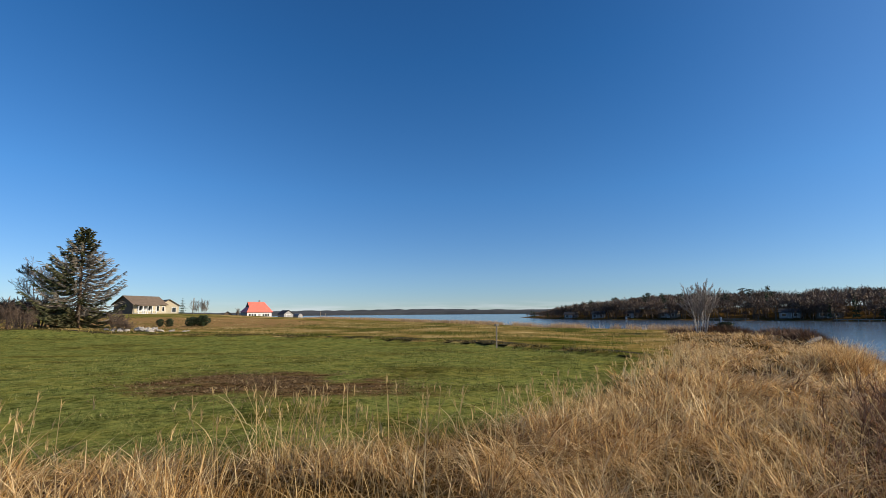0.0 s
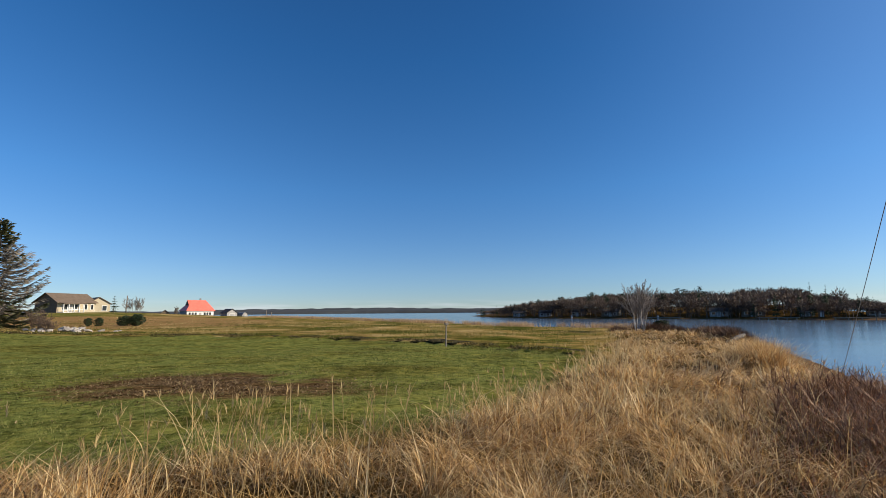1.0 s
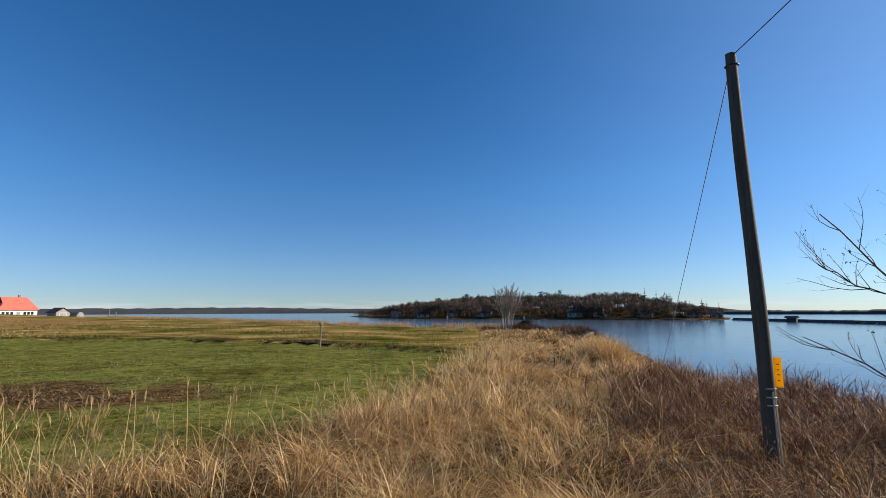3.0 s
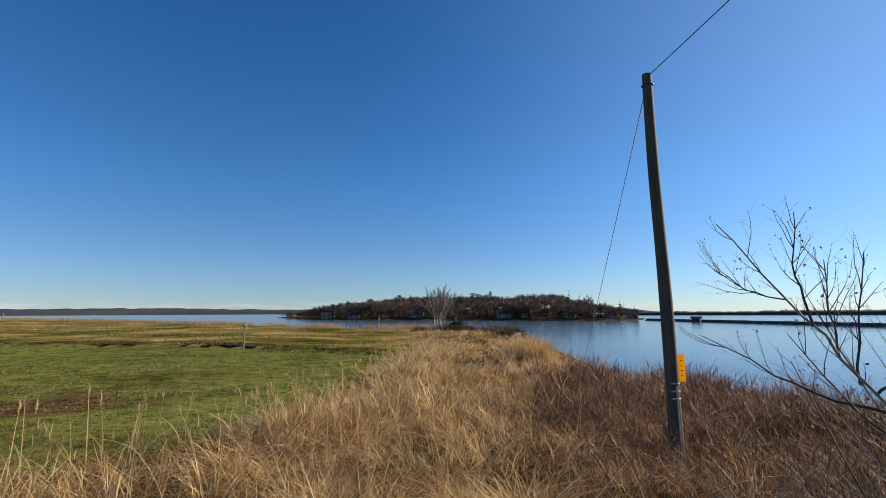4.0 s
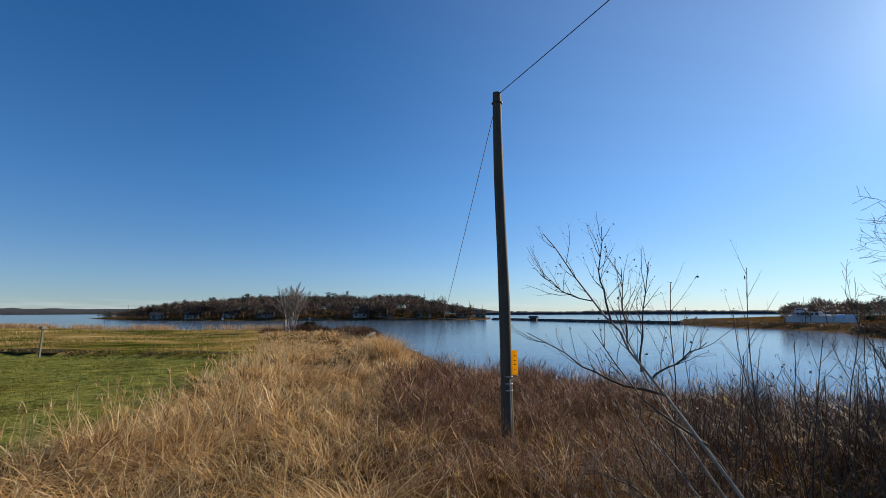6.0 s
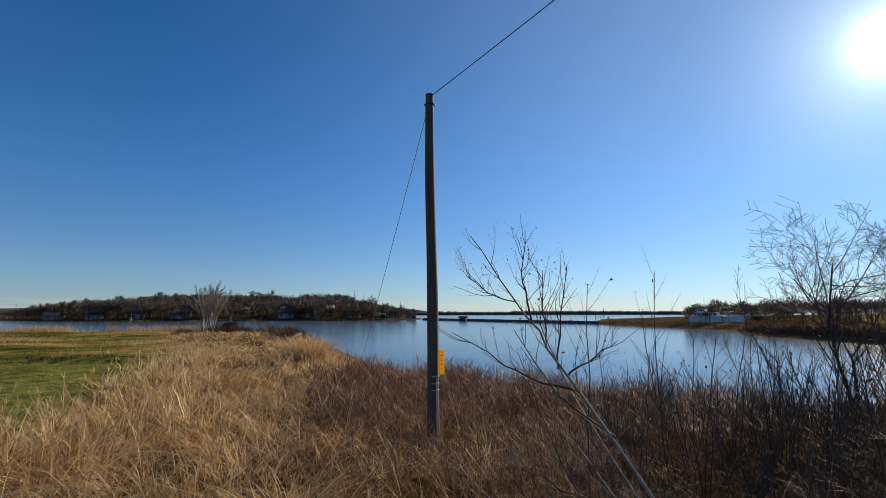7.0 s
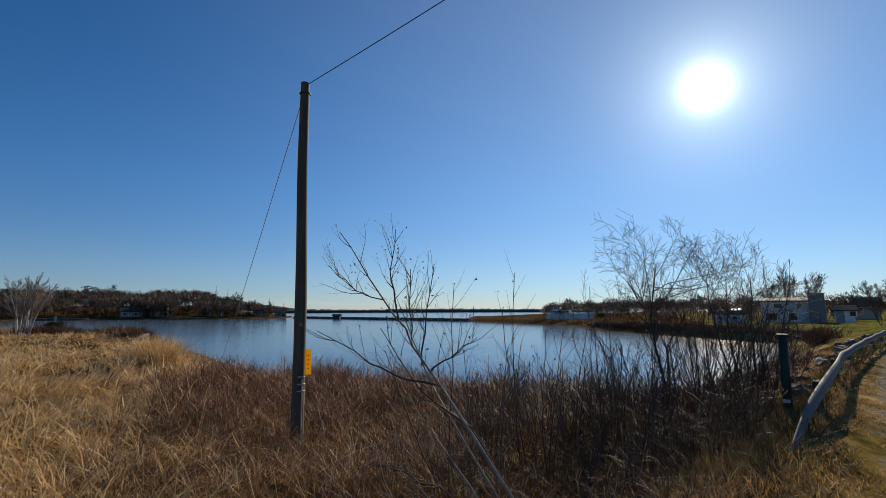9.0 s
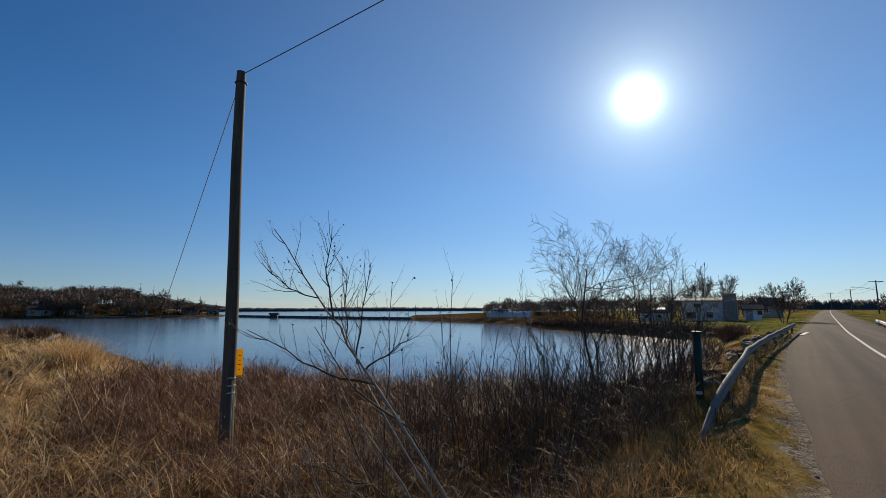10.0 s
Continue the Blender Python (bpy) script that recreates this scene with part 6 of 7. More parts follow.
    # dark stones on the road bank
    forms = [rock_mesh("stone", rng, (0.6, 0.5, 0.4), M_ROCK) for _ in range(5)]
    for i in range(46):
        s = rng.uniform(9.5, 34)
        x, y = s + rng.normal(0, 0.2) + 0.45, -2.65 - (s - 9.5) * 0.405 + abs(rng.normal(0.5, 0.5))
        ob = tagged(new("bank_stone", forms[i % 5]), "dark angular stone on the bank below a guardrail", "stone", "bank stones")
        ob.matrix_basis = pose(x, y, h1(x, y) + 0.03, *rng.uniform(-30, 30, 2), rng.uniform(0, 360)) @ Matrix.Scale(rng.uniform(0.5, 1.2), 4)
    # driftwood log on the bank crest
    ob = thing("driftwood_log", "dark driftwood log lying in bank grass", "log", (19.6, 27.4, h1(19.6, 27.4)), 35)
    hp = Heap()
    tube(hp, [(-1.1, 0, 0.15), (-0.3, 0.05, 0.28), (0.4, 0, 0.36), (1.0, 0.1, 0.40)], [0.11, 0.13, 0.12, 0.08], 7)
    part("trunk", smooth(hp.mesh("trunk", M_ROCK)), ob)
    hp = Heap()
    tube(hp, [(0.3, 0, 0.36), (0.5, 0.2, 0.55)], [0.05, 0.02], 5)
    part("stub", hp.mesh("stub", M_TWIG), ob)


build_roadside()


# ---- grasses and thicket ----
def road_gap(x, y):
    return np.abs(line_distance(ROAD, x, y))


def scatter_points(rng, x0, x1, y0, y1, n):
    return rng.uniform(x0, x1, n), rng.uniform(y0, y1, n)


def stuff(name, label, category, v, f, mat):
    return tagged(new(name, mesh_np(name, v, f, mat)), label, category, kind="stuff")


def thicket_share(x, y):
    """How far the red-brown thicket has taken over from the pale grass."""
    w = (vnoise(x, y, 2.2, 7) - 0.5) * 2.4
    s = smoothstep(-0.7, 1.0, (x * 1.22 - y - 0.55 + w) / 1.6)
    return s * smoothstep(13.5, 11.0, y + 0.25 * w)


def tall_grass():
    """Tussocks of locks: the blades of a lock share one arch, and the locks follow the local lie of the grass."""
    rng = np.random.default_rng(20)
    cx, cy, locks, per = [], [], [], []
    for x0, x1, y0, y1, dens, k, b in ((-10, 15, 0.5, 14, 9.0, 10, 4), (-32, -9, 2, 8, 3.0, 5, 5), (2, 24, 13.5, 34, 5.5, 6, 4), (8, 34, 33, 60, 2.4, 3, 5)):
        n = int((x1 - x0) * (y1 - y0) * dens)
        x, y = scatter_points(rng, x0, x1, y0, y1, n)
        cx.append(x)
        cy.append(y)
        locks.append(np.full(n, k))
        per.append(np.full(n, b))
    cx, cy, locks, per = np.concatenate(cx), np.concatenate(cy), np.concatenate(locks), np.concatenate(per)
    edge = line_distance(GRASS_EDGE, cx, cy) + (vnoise(cx, cy, 1.6, 9) - 0.5) * 2.2
    share, shore = thicket_share(cx, cy), poly_distance(SHORE, cx, cy)
    keep = (edge < 0.4) & (shore > 0.4) & (road_gap(cx, cy) > 4.0) & (np.hypot(cx - 0.45, cy + 0.1) > 2.5)
    keep &= rng.random(len(cx)) > share * 0.84
    keep &= rng.random(len(cx)) > 0.75 * smoothstep(-1.0, 0.4, edge)
    keep &= ~((cy > 29) & (shore < 3.6))
    keep &= vnoise(cx, cy, 0.75, 16) < 0.56 + 0.14 * rng.random(len(cx))
    cx, cy, locks, per, edge, share = cx[keep], cy[keep], locks[keep], per[keep], edge[keep], share[keep]
    m = len(cx)
    far = np.hypot(cx, cy)
    tall = rng.uniform(0.6, 1.0, m) * (0.36 + 1.12 * vnoise(cx, cy, 1.15, 17)) * np.interp(far, [3, 9, 16, 24, 34, 50], [0.95, 1.02, 0.86, 0.66, 0.5, 0.42]) * np.interp(edge, [-1.2, 0.2], [1.0, 0.76])
    tall *= np.interp(cx, [-9, -3, 0, 2.5], [0.78, 0.8, 0.9, 1.0]) * (1 - 0.3 * share)
    flat = smoothstep(0.42, 0.66, vnoise(cx, cy, 1.5, 15) * 0.8 + rng.random(m) * 0.2)
    flow = 2.7 + (vnoise(cx, cy, 1.2, 13) - 0.5) * 9.0 + rng.normal(0, 0.9, m)
    # locks
    i = np.repeat(np.arange(m), locks)
    n = len(i)
    ra = rng.uniform(0, 6.283, n)
    rr = 0.13 * np.sqrt(rng.random(n)) * np.interp(far[i], [5, 30], [1.0, 2.2])
    lx, ly, f = cx[i] + rr * np.cos(ra), cy[i] + rr * np.sin(ra), flat[i]
    la = np.arctan2(np.sin(ra) * (0.9 - 0.6 * f) + np.sin(flow[i]) * (0.6 + f), np.cos(ra) * (0.9 - 0.6 * f) + np.cos(flow[i]) * (0.6 + f)) + rng.normal(0, 0.7, n)
    lt = tall[i] * rng.uniform(0.6, 1.12, n)
    ll = np.abs(rng.normal(0.13, 0.13, n)) + 0.55 * f * rng.random(n)
    lb = np.clip(rng.gamma(2.2, 0.36, n) + 0.6 * f, 0.08, 2.2) * np.interp(lx, [-5, 1], [0.6, 1.0])
    # blades of each lock
    j = np.repeat(np.arange(n), per[i])
    n = len(j)
    x, y = lx[j] + rng.normal(0, 0.018, n) * np.interp(far[i][j], [5, 30], [1, 3]), ly[j] + rng.normal(0, 0.018, n) * np.interp(far[i][j], [5, 30], [1, 3])
    z = height(x, y) - 0.03
    r = np.hypot(x - 0.45, y + 0.1)
    hgt = lt[j] * rng.uniform(0.55, 1.06, n)
    a = la[j] + rng.normal(0, 0.35, n)
    lean, bend = np.abs(ll[j] + rng.normal(0, 0.07, n)), np.clip(lb[j] * rng.uniform(0.7, 1.3, n), 0.03, 2.2)
    wid = (0.004 + 0.014 * rng.random(n) ** 1.6) * np.clip(r / 6.0, 0.65, 3.4)
    hp = Heap()
    near = r < 9
    for g, segs in ((near, 4), (~near, 3)):
        hp.add(*blades(rng, x[g], y[g], z[g], hgt[g], wid[g], a[g], lean[g], bend[g], segs))
    # a tangle of fallen blades through the tussocks
    pick = rng.random(n) < np.interp(r, [4, 10, 18], [0.22, 0.18, 0.08])
    k = int(pick.sum())
    fx, fy = x[pick] + rng.normal(0, 0.25, k), y[pick] + rng.normal(0, 0.25, k)
    hp.add(*blades(rng, fx, fy, height(fx, fy) + rng.uniform(0.02, 0.34, k) * tall[i][j][pick], rng.uniform(0.14, 0.34, k), wid[pick] * 1.1, flow[i][j][pick] + rng.normal(0, 1.0, k), rng.uniform(0.8, 2.6, k), rng.uniform(-0.4, 1.2, k), 3))
    stuff("tall_dry_grass", "tall matted straw-coloured dead grass", "grass", *hp.arrays(), M_DRY)
    # long pale leaves arching out of the mass
    k = 5200
    d, q = 2.7 + 10.0 * rng.random(k), rng.uniform(radians(-54), radians(66), k)
    gx, gy = 0.45 + d * np.sin(q), d * np.cos(q)
    keep = (road_gap(gx, gy) > 4.8) & (line_distance(GRASS_EDGE, gx, gy) < -0.1) & (rng.random(k) > 0.97 * thicket_share(gx, gy)) & (vnoise(gx, gy, 0.6, 11) > 0.4)
    gx, gy, d = gx[keep], gy[keep], d[keep]
    k = len(gx)
    stuff("arching_leaves", "long pale dry grass leaves arching over the mass", "grass", *blades(rng, gx, gy, height(gx, gy), rng.uniform(0.5, 0.95, k) * np.interp(gx, [-6, 1], [0.8, 1.0]), rng.uniform(0.006, 0.013, k) * np.clip(d / 6, 0.7, 2), rng.uniform(0, 6.283, k), np.abs(rng.normal(0.2, 0.15, k)), rng.uniform(0.3, 1.9, k), 5), M_STALK)
    # short matted undergrowth
    k = 26000
    d, q = 2.6 + 9.0 * rng.random(k) ** 1.3, rng.uniform(radians(-56), radians(72), k)
    gx, gy = 0.45 + d * np.sin(q), d * np.cos(q)
    keep = (road_gap(gx, gy) > 3.6) & (line_distance(GRASS_EDGE, gx, gy) < 0.3) & (rng.random(k) > 0.8 * thicket_share(gx, gy))
    gx, gy, d = gx[keep], gy[keep], d[keep]
    k = len(gx)
    stuff("low_dry_grass", "short matted orange-brown dead grass", "grass", *blades(rng, gx, gy, height(gx, gy) - 0.01, rng.uniform(0.08, 0.34, k), rng.uniform(0.004, 0.012, k) * np.clip(d / 5, 0.8, 2), rng.uniform(0, 6.283, k), np.abs(rng.normal(0.5, 0.4, k)), rng.uniform(0, 1.5, k), 3), M_MAT)
    # low yellow-green growth in the hollows
    k = 7000
    d, q = 2.6 + 4.5 * rng.random(k), rng.uniform(radians(-52), radians(48), k)
    gx, gy = 0.45 + d * np.sin(q), d * np.cos(q)
    keep = (road_gap(gx, gy) > 3.3) & (vnoise(gx, gy, 0.9, 18) > 0.5)
    gx, gy = gx[keep], gy[keep]
    k = len(gx)
    stuff("low_green_grass", "low yellow-green grass between dry tussocks", "grass", *blades(rng, gx, gy, height(gx, gy) - 0.01, rng.uniform(0.06, 0.24, k), rng.uniform(0.004, 0.009, k), rng.uniform(0, 6.283, k), np.abs(rng.normal(0.4, 0.3, k)), rng.uniform(0, 1.2, k), 3), M_VERGE)
    # upright seed stalks, thickest along the lawn's edge
    k = 12000
    x, y = scatter_points(rng, -14, 14, 1.5, 22, k)
    e, r = line_distance(GRASS_EDGE, x, y), np.hypot(x - 0.45, y + 0.1)
    keep = (e < 0.1) & (r > 2.9) & (road_gap(x, y) > 4.0) & (poly_distance(SHORE, x, y) > 0.6) & (rng.random(k) > 0.95 * thicket_share(x, y))
    keep &= rng.random(k) < (0.2 + 0.75 * smoothstep(-3.2, -0.4, e)) * np.interp(x, [-6, 0, 4], [1.5, 1.3, 0.6]) * smoothstep(0.28, 0.6, vnoise(x, y, 0.8, 19))
    x, y, r = x[keep], y[keep], r[keep]
    n = len(x)
    z = height(x, y) - 0.03
    hgt = rng.uniform(0.6, 1.0, n) ** 0.7 * np.interp(x, [-8, -2, 3], [1.12, 1.2, 1.14])
    a = rng.normal(0.6, 1.6, n)
    lean, bend = np.abs(rng.normal(0.12, 0.17, n)), np.clip(rng.gamma(1.4, 0.2, n), 0, 1)
    wid = rng.uniform(0.0035, 0.006, n) * np.clip(r / 6.0, 0.8, 2.5)
    hp = Heap()
    hp.add(*blades(rng, x, y, z, hgt, wid * 2.0, a, lean, bend, 5))
    hx = x + hgt * (lean * 0.86 + bend * 0.74) * np.cos(a)
    hy = y + hgt * (lean * 0.86 + bend * 0.74) * np.sin(a)
    hz = z + hgt * (0.86 - 0.42 * bend * 0.72)
    for _ in range(5):
        hp.add(*blades(rng, hx + rng.normal(0, 0.004, n), hy + rng.normal(0, 0.004, n), hz + rng.uniform(-0.03, 0.05, n), rng.uniform(0.07, 0.15, n), rng.uniform(0.005, 0.010, n) * np.clip(r / 6.0, 0.8, 2.0),
                       a + rng.normal(0, 1.0, n), np.abs(rng.normal(0.15, 0.12, n)), np.abs(rng.normal(0.25, 0.2, n)), 2))
    # a long dry leaf hanging from each stalk
    q = rng.uniform(0.25, 0.6, n)
    hp.add(*blades(rng, x + hgt * lean * q * np.cos(a), y + hgt * lean * q * np.sin(a), z + hgt * q, hgt * rng.uniform(0.3, 0.5, n), wid * 1.8, rng.uniform(0, 6.283, n), rng.uniform(0.2, 0.5, n), rng.uniform(0.4, 1.5, n), 4))
    stuff("seed_stalks", "upright pale dry seed stalks with drooping heads", "grass", *hp.arrays(), M_STALK)


def thicket():
    rng = np.random.default_rng(30)
    x, y = scatter_points(rng, 2, 18, -6, 13, 40000)
    th = thicket_share(x, y)
    shore = poly_distance(SHORE, x, y)
    gap = road_gap(x, y)
    r = np.hypot(x - 0.45, y + 0.1)
    keep = (rng.random(len(x)) < th) & (shore > 0.1) & (gap > 3.95 + 0.3 * vnoise(x, y, 1.0, 4)) & (r > 2.6) & (vnoise(x, y, 0.7, 21) > 0.22 * rng.random(len(x)) + 0.1)
    x, y, r = x[keep], y[keep], r[keep]
    n = len(x)
    z = height(x, y) - 0.03
    tall = (0.18 + 0.72 * vnoise(x, y, 0.9, 22)) * rng.uniform(0.6, 1.3, n)
    tall *= 1 - 0.6 * np.exp(-(((x - 5.5) / 1.1) ** 2 + ((y - 3.9) / 1.1) ** 2))
    a = rng.uniform(0, 6.283, n)
    lean, bend = np.abs(rng.normal(0.2, 0.25, n)), np.clip(rng.normal(0.3, 0.35, n), -0.3, 1.3)
    w = np.clip(r / 6, 0.7, 2.2)
    leaves, pale = Heap(), Heap()
    # russet weeds towards the open bank, dark suckers towards the road
    near_road = y < 0.40 * x - 0.2 + 1.2 * (vnoise(x, y, 1.1, 23) - 0.5) + rng.normal(0, 0.7, n)
    heaps = {False: Heap(), True: Heap()}

    def both(xs, ys, zs, hs, ws, angle, ln, bd, segs):
        for side in (False, True):
            g = near_road == side
            heaps[side].add(*blades(rng, xs[g], ys[g], zs[g], hs[g], ws[g], angle[g], ln[g], bd[g], segs))

    both(x, y, z, tall, 0.008 * w, a, lean, bend, 3)
    for k in range(4):
        q = rng.uniform(0.35, 0.98, n)
        out = (lean * q + bend * q * q) * tall
        tx, ty, tz = x + out * np.cos(a), y + out * np.sin(a), z + tall * (q - 0.42 * bend * q ** 2.2)
        ta = rng.uniform(0, 6.283, n)
        L = tall * rng.uniform(0.15, 0.4, n)
        both(tx, ty, tz, L, rng.uniform(0.0035, 0.008, n) * w, ta, rng.uniform(0.3, 1.2, n), rng.uniform(-0.5, 1.2, n), 3 if k < 2 else 2)
        m = rng.random(n) < np.where(near_road, 0.07, 0.2)
        lx, ly, lz = tx[m] + L[m] * 0.5 * np.cos(ta[m]), ty[m] + L[m] * 0.5 * np.sin(ta[m]), tz[m] + L[m] * 0.7
        j = int(m.sum())
        leaves.add(*blades(rng, lx, ly, lz, rng.uniform(0.018, 0.038, j), rng.uniform(0.010, 0.018, j) * w[m] ** 0.5, rng.uniform(0, 6.283, j), rng.uniform(-1.2, 1.2, j), rng.uniform(0, 0.8, j), 2))
    stuff("russet_thicket", "dense knee-high russet dead weeds", "thicket", *heaps[False].arrays(), M_THICKET)
    stuff("dark_thicket", "dense knee-high dark leafless alder suckers", "thicket", *heaps[True].arrays(), M_SUCKER)
    # pale dead stalks lying through it
    m = rng.random(n) < np.interp(r, [3, 6, 9, 12], [0.15, 0.12, 0.06, 0.04]) * np.where(near_road, 0.55, 1.0) * (gap[keep] > 4.6)
    j = int(m.sum())
    pale.add(*blades(rng, x[m], y[m], z[m], rng.uniform(0.35, 0.85, j), rng.uniform(0.004, 0.009, j) * w[m], rng.uniform(0, 6.283, j), np.abs(rng.normal(0.5, 0.4, j)), rng.uniform(-0.2, 1.3, j), 4))
    stuff("dead_stalks", "pale dead stalks lying through the thicket", "grass", *pale.arrays(), M_MAT)
    stuff("withered_leaves", "small withered russet leaves in the thicket", "leaves", *leaves.arrays(), M_LEAF)


def lawn_blades():
    rng = np.random.default_rng(40)
    d = 4.5 + 24 * rng.random(84000) ** 1.5
    a = rng.uniform(radians(-70), radians(60), 84000)
    x, y = d * np.sin(a), d * np.cos(a)
    keep = (line_distance(GRASS_EDGE, x, y) > -0.5) & (line_distance(DITCH, x, y) < 0) & (road_gap(x, y) > 4.0)
    soil = np.exp(-(((x + 5.5 + (y - 13.8) * 0.42) / 4.2) ** 2 + ((y - 14.0) / 2.5) ** 2) ** 2)
    keep &= rng.random(len(x)) > soil * 0.93
    x, y = x[keep], y[keep]
    n = len(x)
    r = np.hypot(x, y)
    patch = vnoise(x, y, 0.9, 41)
    hgt = rng.uniform(0.03, 0.10, n) * (0.25 + 2.0 * patch * vnoise(x, y, 0.35, 42))
    v, f = blades(rng, x, y, height(x, y) - 0.01, hgt, rng.uniform(0.007, 0.014, n) * np.clip(r / 9, 0.8, 2.6), rng.uniform(0, 6.283, n), np.abs(rng.normal(0.4, 0.3, n)), rng.uniform(0, 0.9, n), 2)
    # clods and dead stubble on the bare patch
    q = 9000
    sx, sy = rng.normal(-5.5, 2.3, q), rng.normal(14.0, 1.3, q)
    sx -= (sy - 13.8) * 0.42
    keep = vnoise(sx, sy * 1.6, 0.8, 43) > 0.35
    sx, sy = sx[keep], sy[keep]
    q = len(sx)
    stuff("soil_stubble", "dead brown stubble and clods on bare soil", "stubble", *blades(rng, sx, sy, height(sx, sy) - 0.01, rng.uniform(0.02, 0.07, q), rng.uniform(0.012, 0.035, q), rng.uniform(0, 6.283, q), rng.uniform(0.2, 1.6, q), rng.uniform(0, 0.8, q), 2), M_STUBBLE)
    stuff("lawn_grass", "short damp green lawn grass", "grass", v, f, M_LAWN)


def field_tufts():
    rng = np.random.default_rng(50)
    x, y = scatter_points(rng, -75, 26, 22, 100, 120000)
    keep = (line_distance(DITCH, x, y) > 0.05) & (line_distance(GRASS_EDGE, x, y) > -2) & (poly_distance(SHORE, x, y) > 0.5)
    keep &= vnoise(x, y, 3.0, 51) * 0.5 + vnoise(x, y, 0.8, 52) * 0.6 > 0.5
    keep &= rng.random(len(x)) < np.interp(np.hypot(x, y), [25, 60, 110], [1.0, 0.55, 0.25])
    x, y = x[keep], y[keep]
    n = len(x)
    r = np.hypot(x, y)
    v, f = blades(rng, x, y, height(x, y) - 0.02, rng.uniform(0.05, 0.22, n) * (0.5 + 1.3 * vnoise(x, y, 2.2, 54)), rng.uniform(0.02, 0.05, n) * np.clip(r / 40, 0.8, 2.0), rng.uniform(0, 6.283, n), np.abs(rng.normal(0.4, 0.3, n)), rng.uniform(0, 0.9, n), 2)
    stuff("field_grass", "rough olive and straw-coloured field grass", "grass", v, f, M_FIELD)
    # the turf lip along the far edge of the lawn
    p = np.array(DITCH, float)
    t = np.r_[0, np.cumsum(np.hypot(*np.diff(p, axis=0).T))]
    s = rng.uniform(70, t[-1] - 3, 13000)
    x, y = np.interp(s, t, p[:, 0]) + rng.normal(0, 0.45, 13000), np.interp(s, t, p[:, 1]) + rng.normal(0.1, 0.4, 13000)
    keep = vnoise(s, s * 0, 2.6, 53) * 0.6 + vnoise(x, y, 0.6, 55) * 0.5 > 0.5
    x, y = x[keep], y[keep]
    n = len(x)
    v, f = blades(rng, x, y, height(x, y) - 0.03, rng.uniform(0.02, 0.17, n), rng.uniform(0.03, 0.06, n), rng.uniform(0, 6.283, n), np.abs(rng.normal(0.6, 0.4, n)), rng.uniform(0, 0.9, n), 2)
    stuff("ditch_grass", "dark rank grass along the edge of the lawn", "grass", v, f, M_RANK)


def turf_lip():
    """The broken earth step along the far edge of the lawn."""
    rng = np.random.default_rng(58)
    s, cx, cy, nx, ny = strip_along(DITCH, 0.22)
    n = len(s)
    rise = 0.17 * (smoothstep(0.42, 0.72, 0.6 * vnoise(s, s * 0, 3.2, 56) + 0.4 * vnoise(s, s * 0, 0.9, 57))) * smoothstep(100, 122, s)
    wob = 0.5 * (vnoise(s, s * 0, 2.0, 58) - 0.5) + 0.25 * (vnoise(s, s * 0, 0.6, 59) - 0.5)
    rows = []
    for off, k in ((-0.10, -0.35), (-0.04, 0.25), (0.0, 0.75), (-0.06, 0.95), (0.25, 1.05), (0.9, 0.55), (1.6, -0.3)):
        x, y = cx + nx * (off + wob) + rng.normal(0, 0.05, n), cy + ny * (off + wob) + rng.normal(0, 0.05, n)
        rows.append(np.stack([x, y, height(cx - nx * 0.6, cy - ny * 0.6) - 0.01 + rise * k * rng.uniform(0.7, 1.3, n) + (np.maximum(height(x, y) - height(cx - nx * 0.6, cy - ny * 0.6), 0) if off > 0.5 else 0)], -1))
    v = np.stack(rows, 1)
    k = v.shape[1]
    i, j = np.meshgrid(np.arange(n - 1), np.arange(k - 1), indexing="ij")
    f = np.stack([i * k + j, (i + 1) * k + j, (i + 1) * k + j + 1, i * k + j + 1], -1).reshape(-1, 4)
    tagged(new("turf_lip", mesh_np("turf_lip", v.reshape(-1, 3), f, M_TURF)), "broken dark earth step along the edge of a lawn", "earth bank", kind="structure")


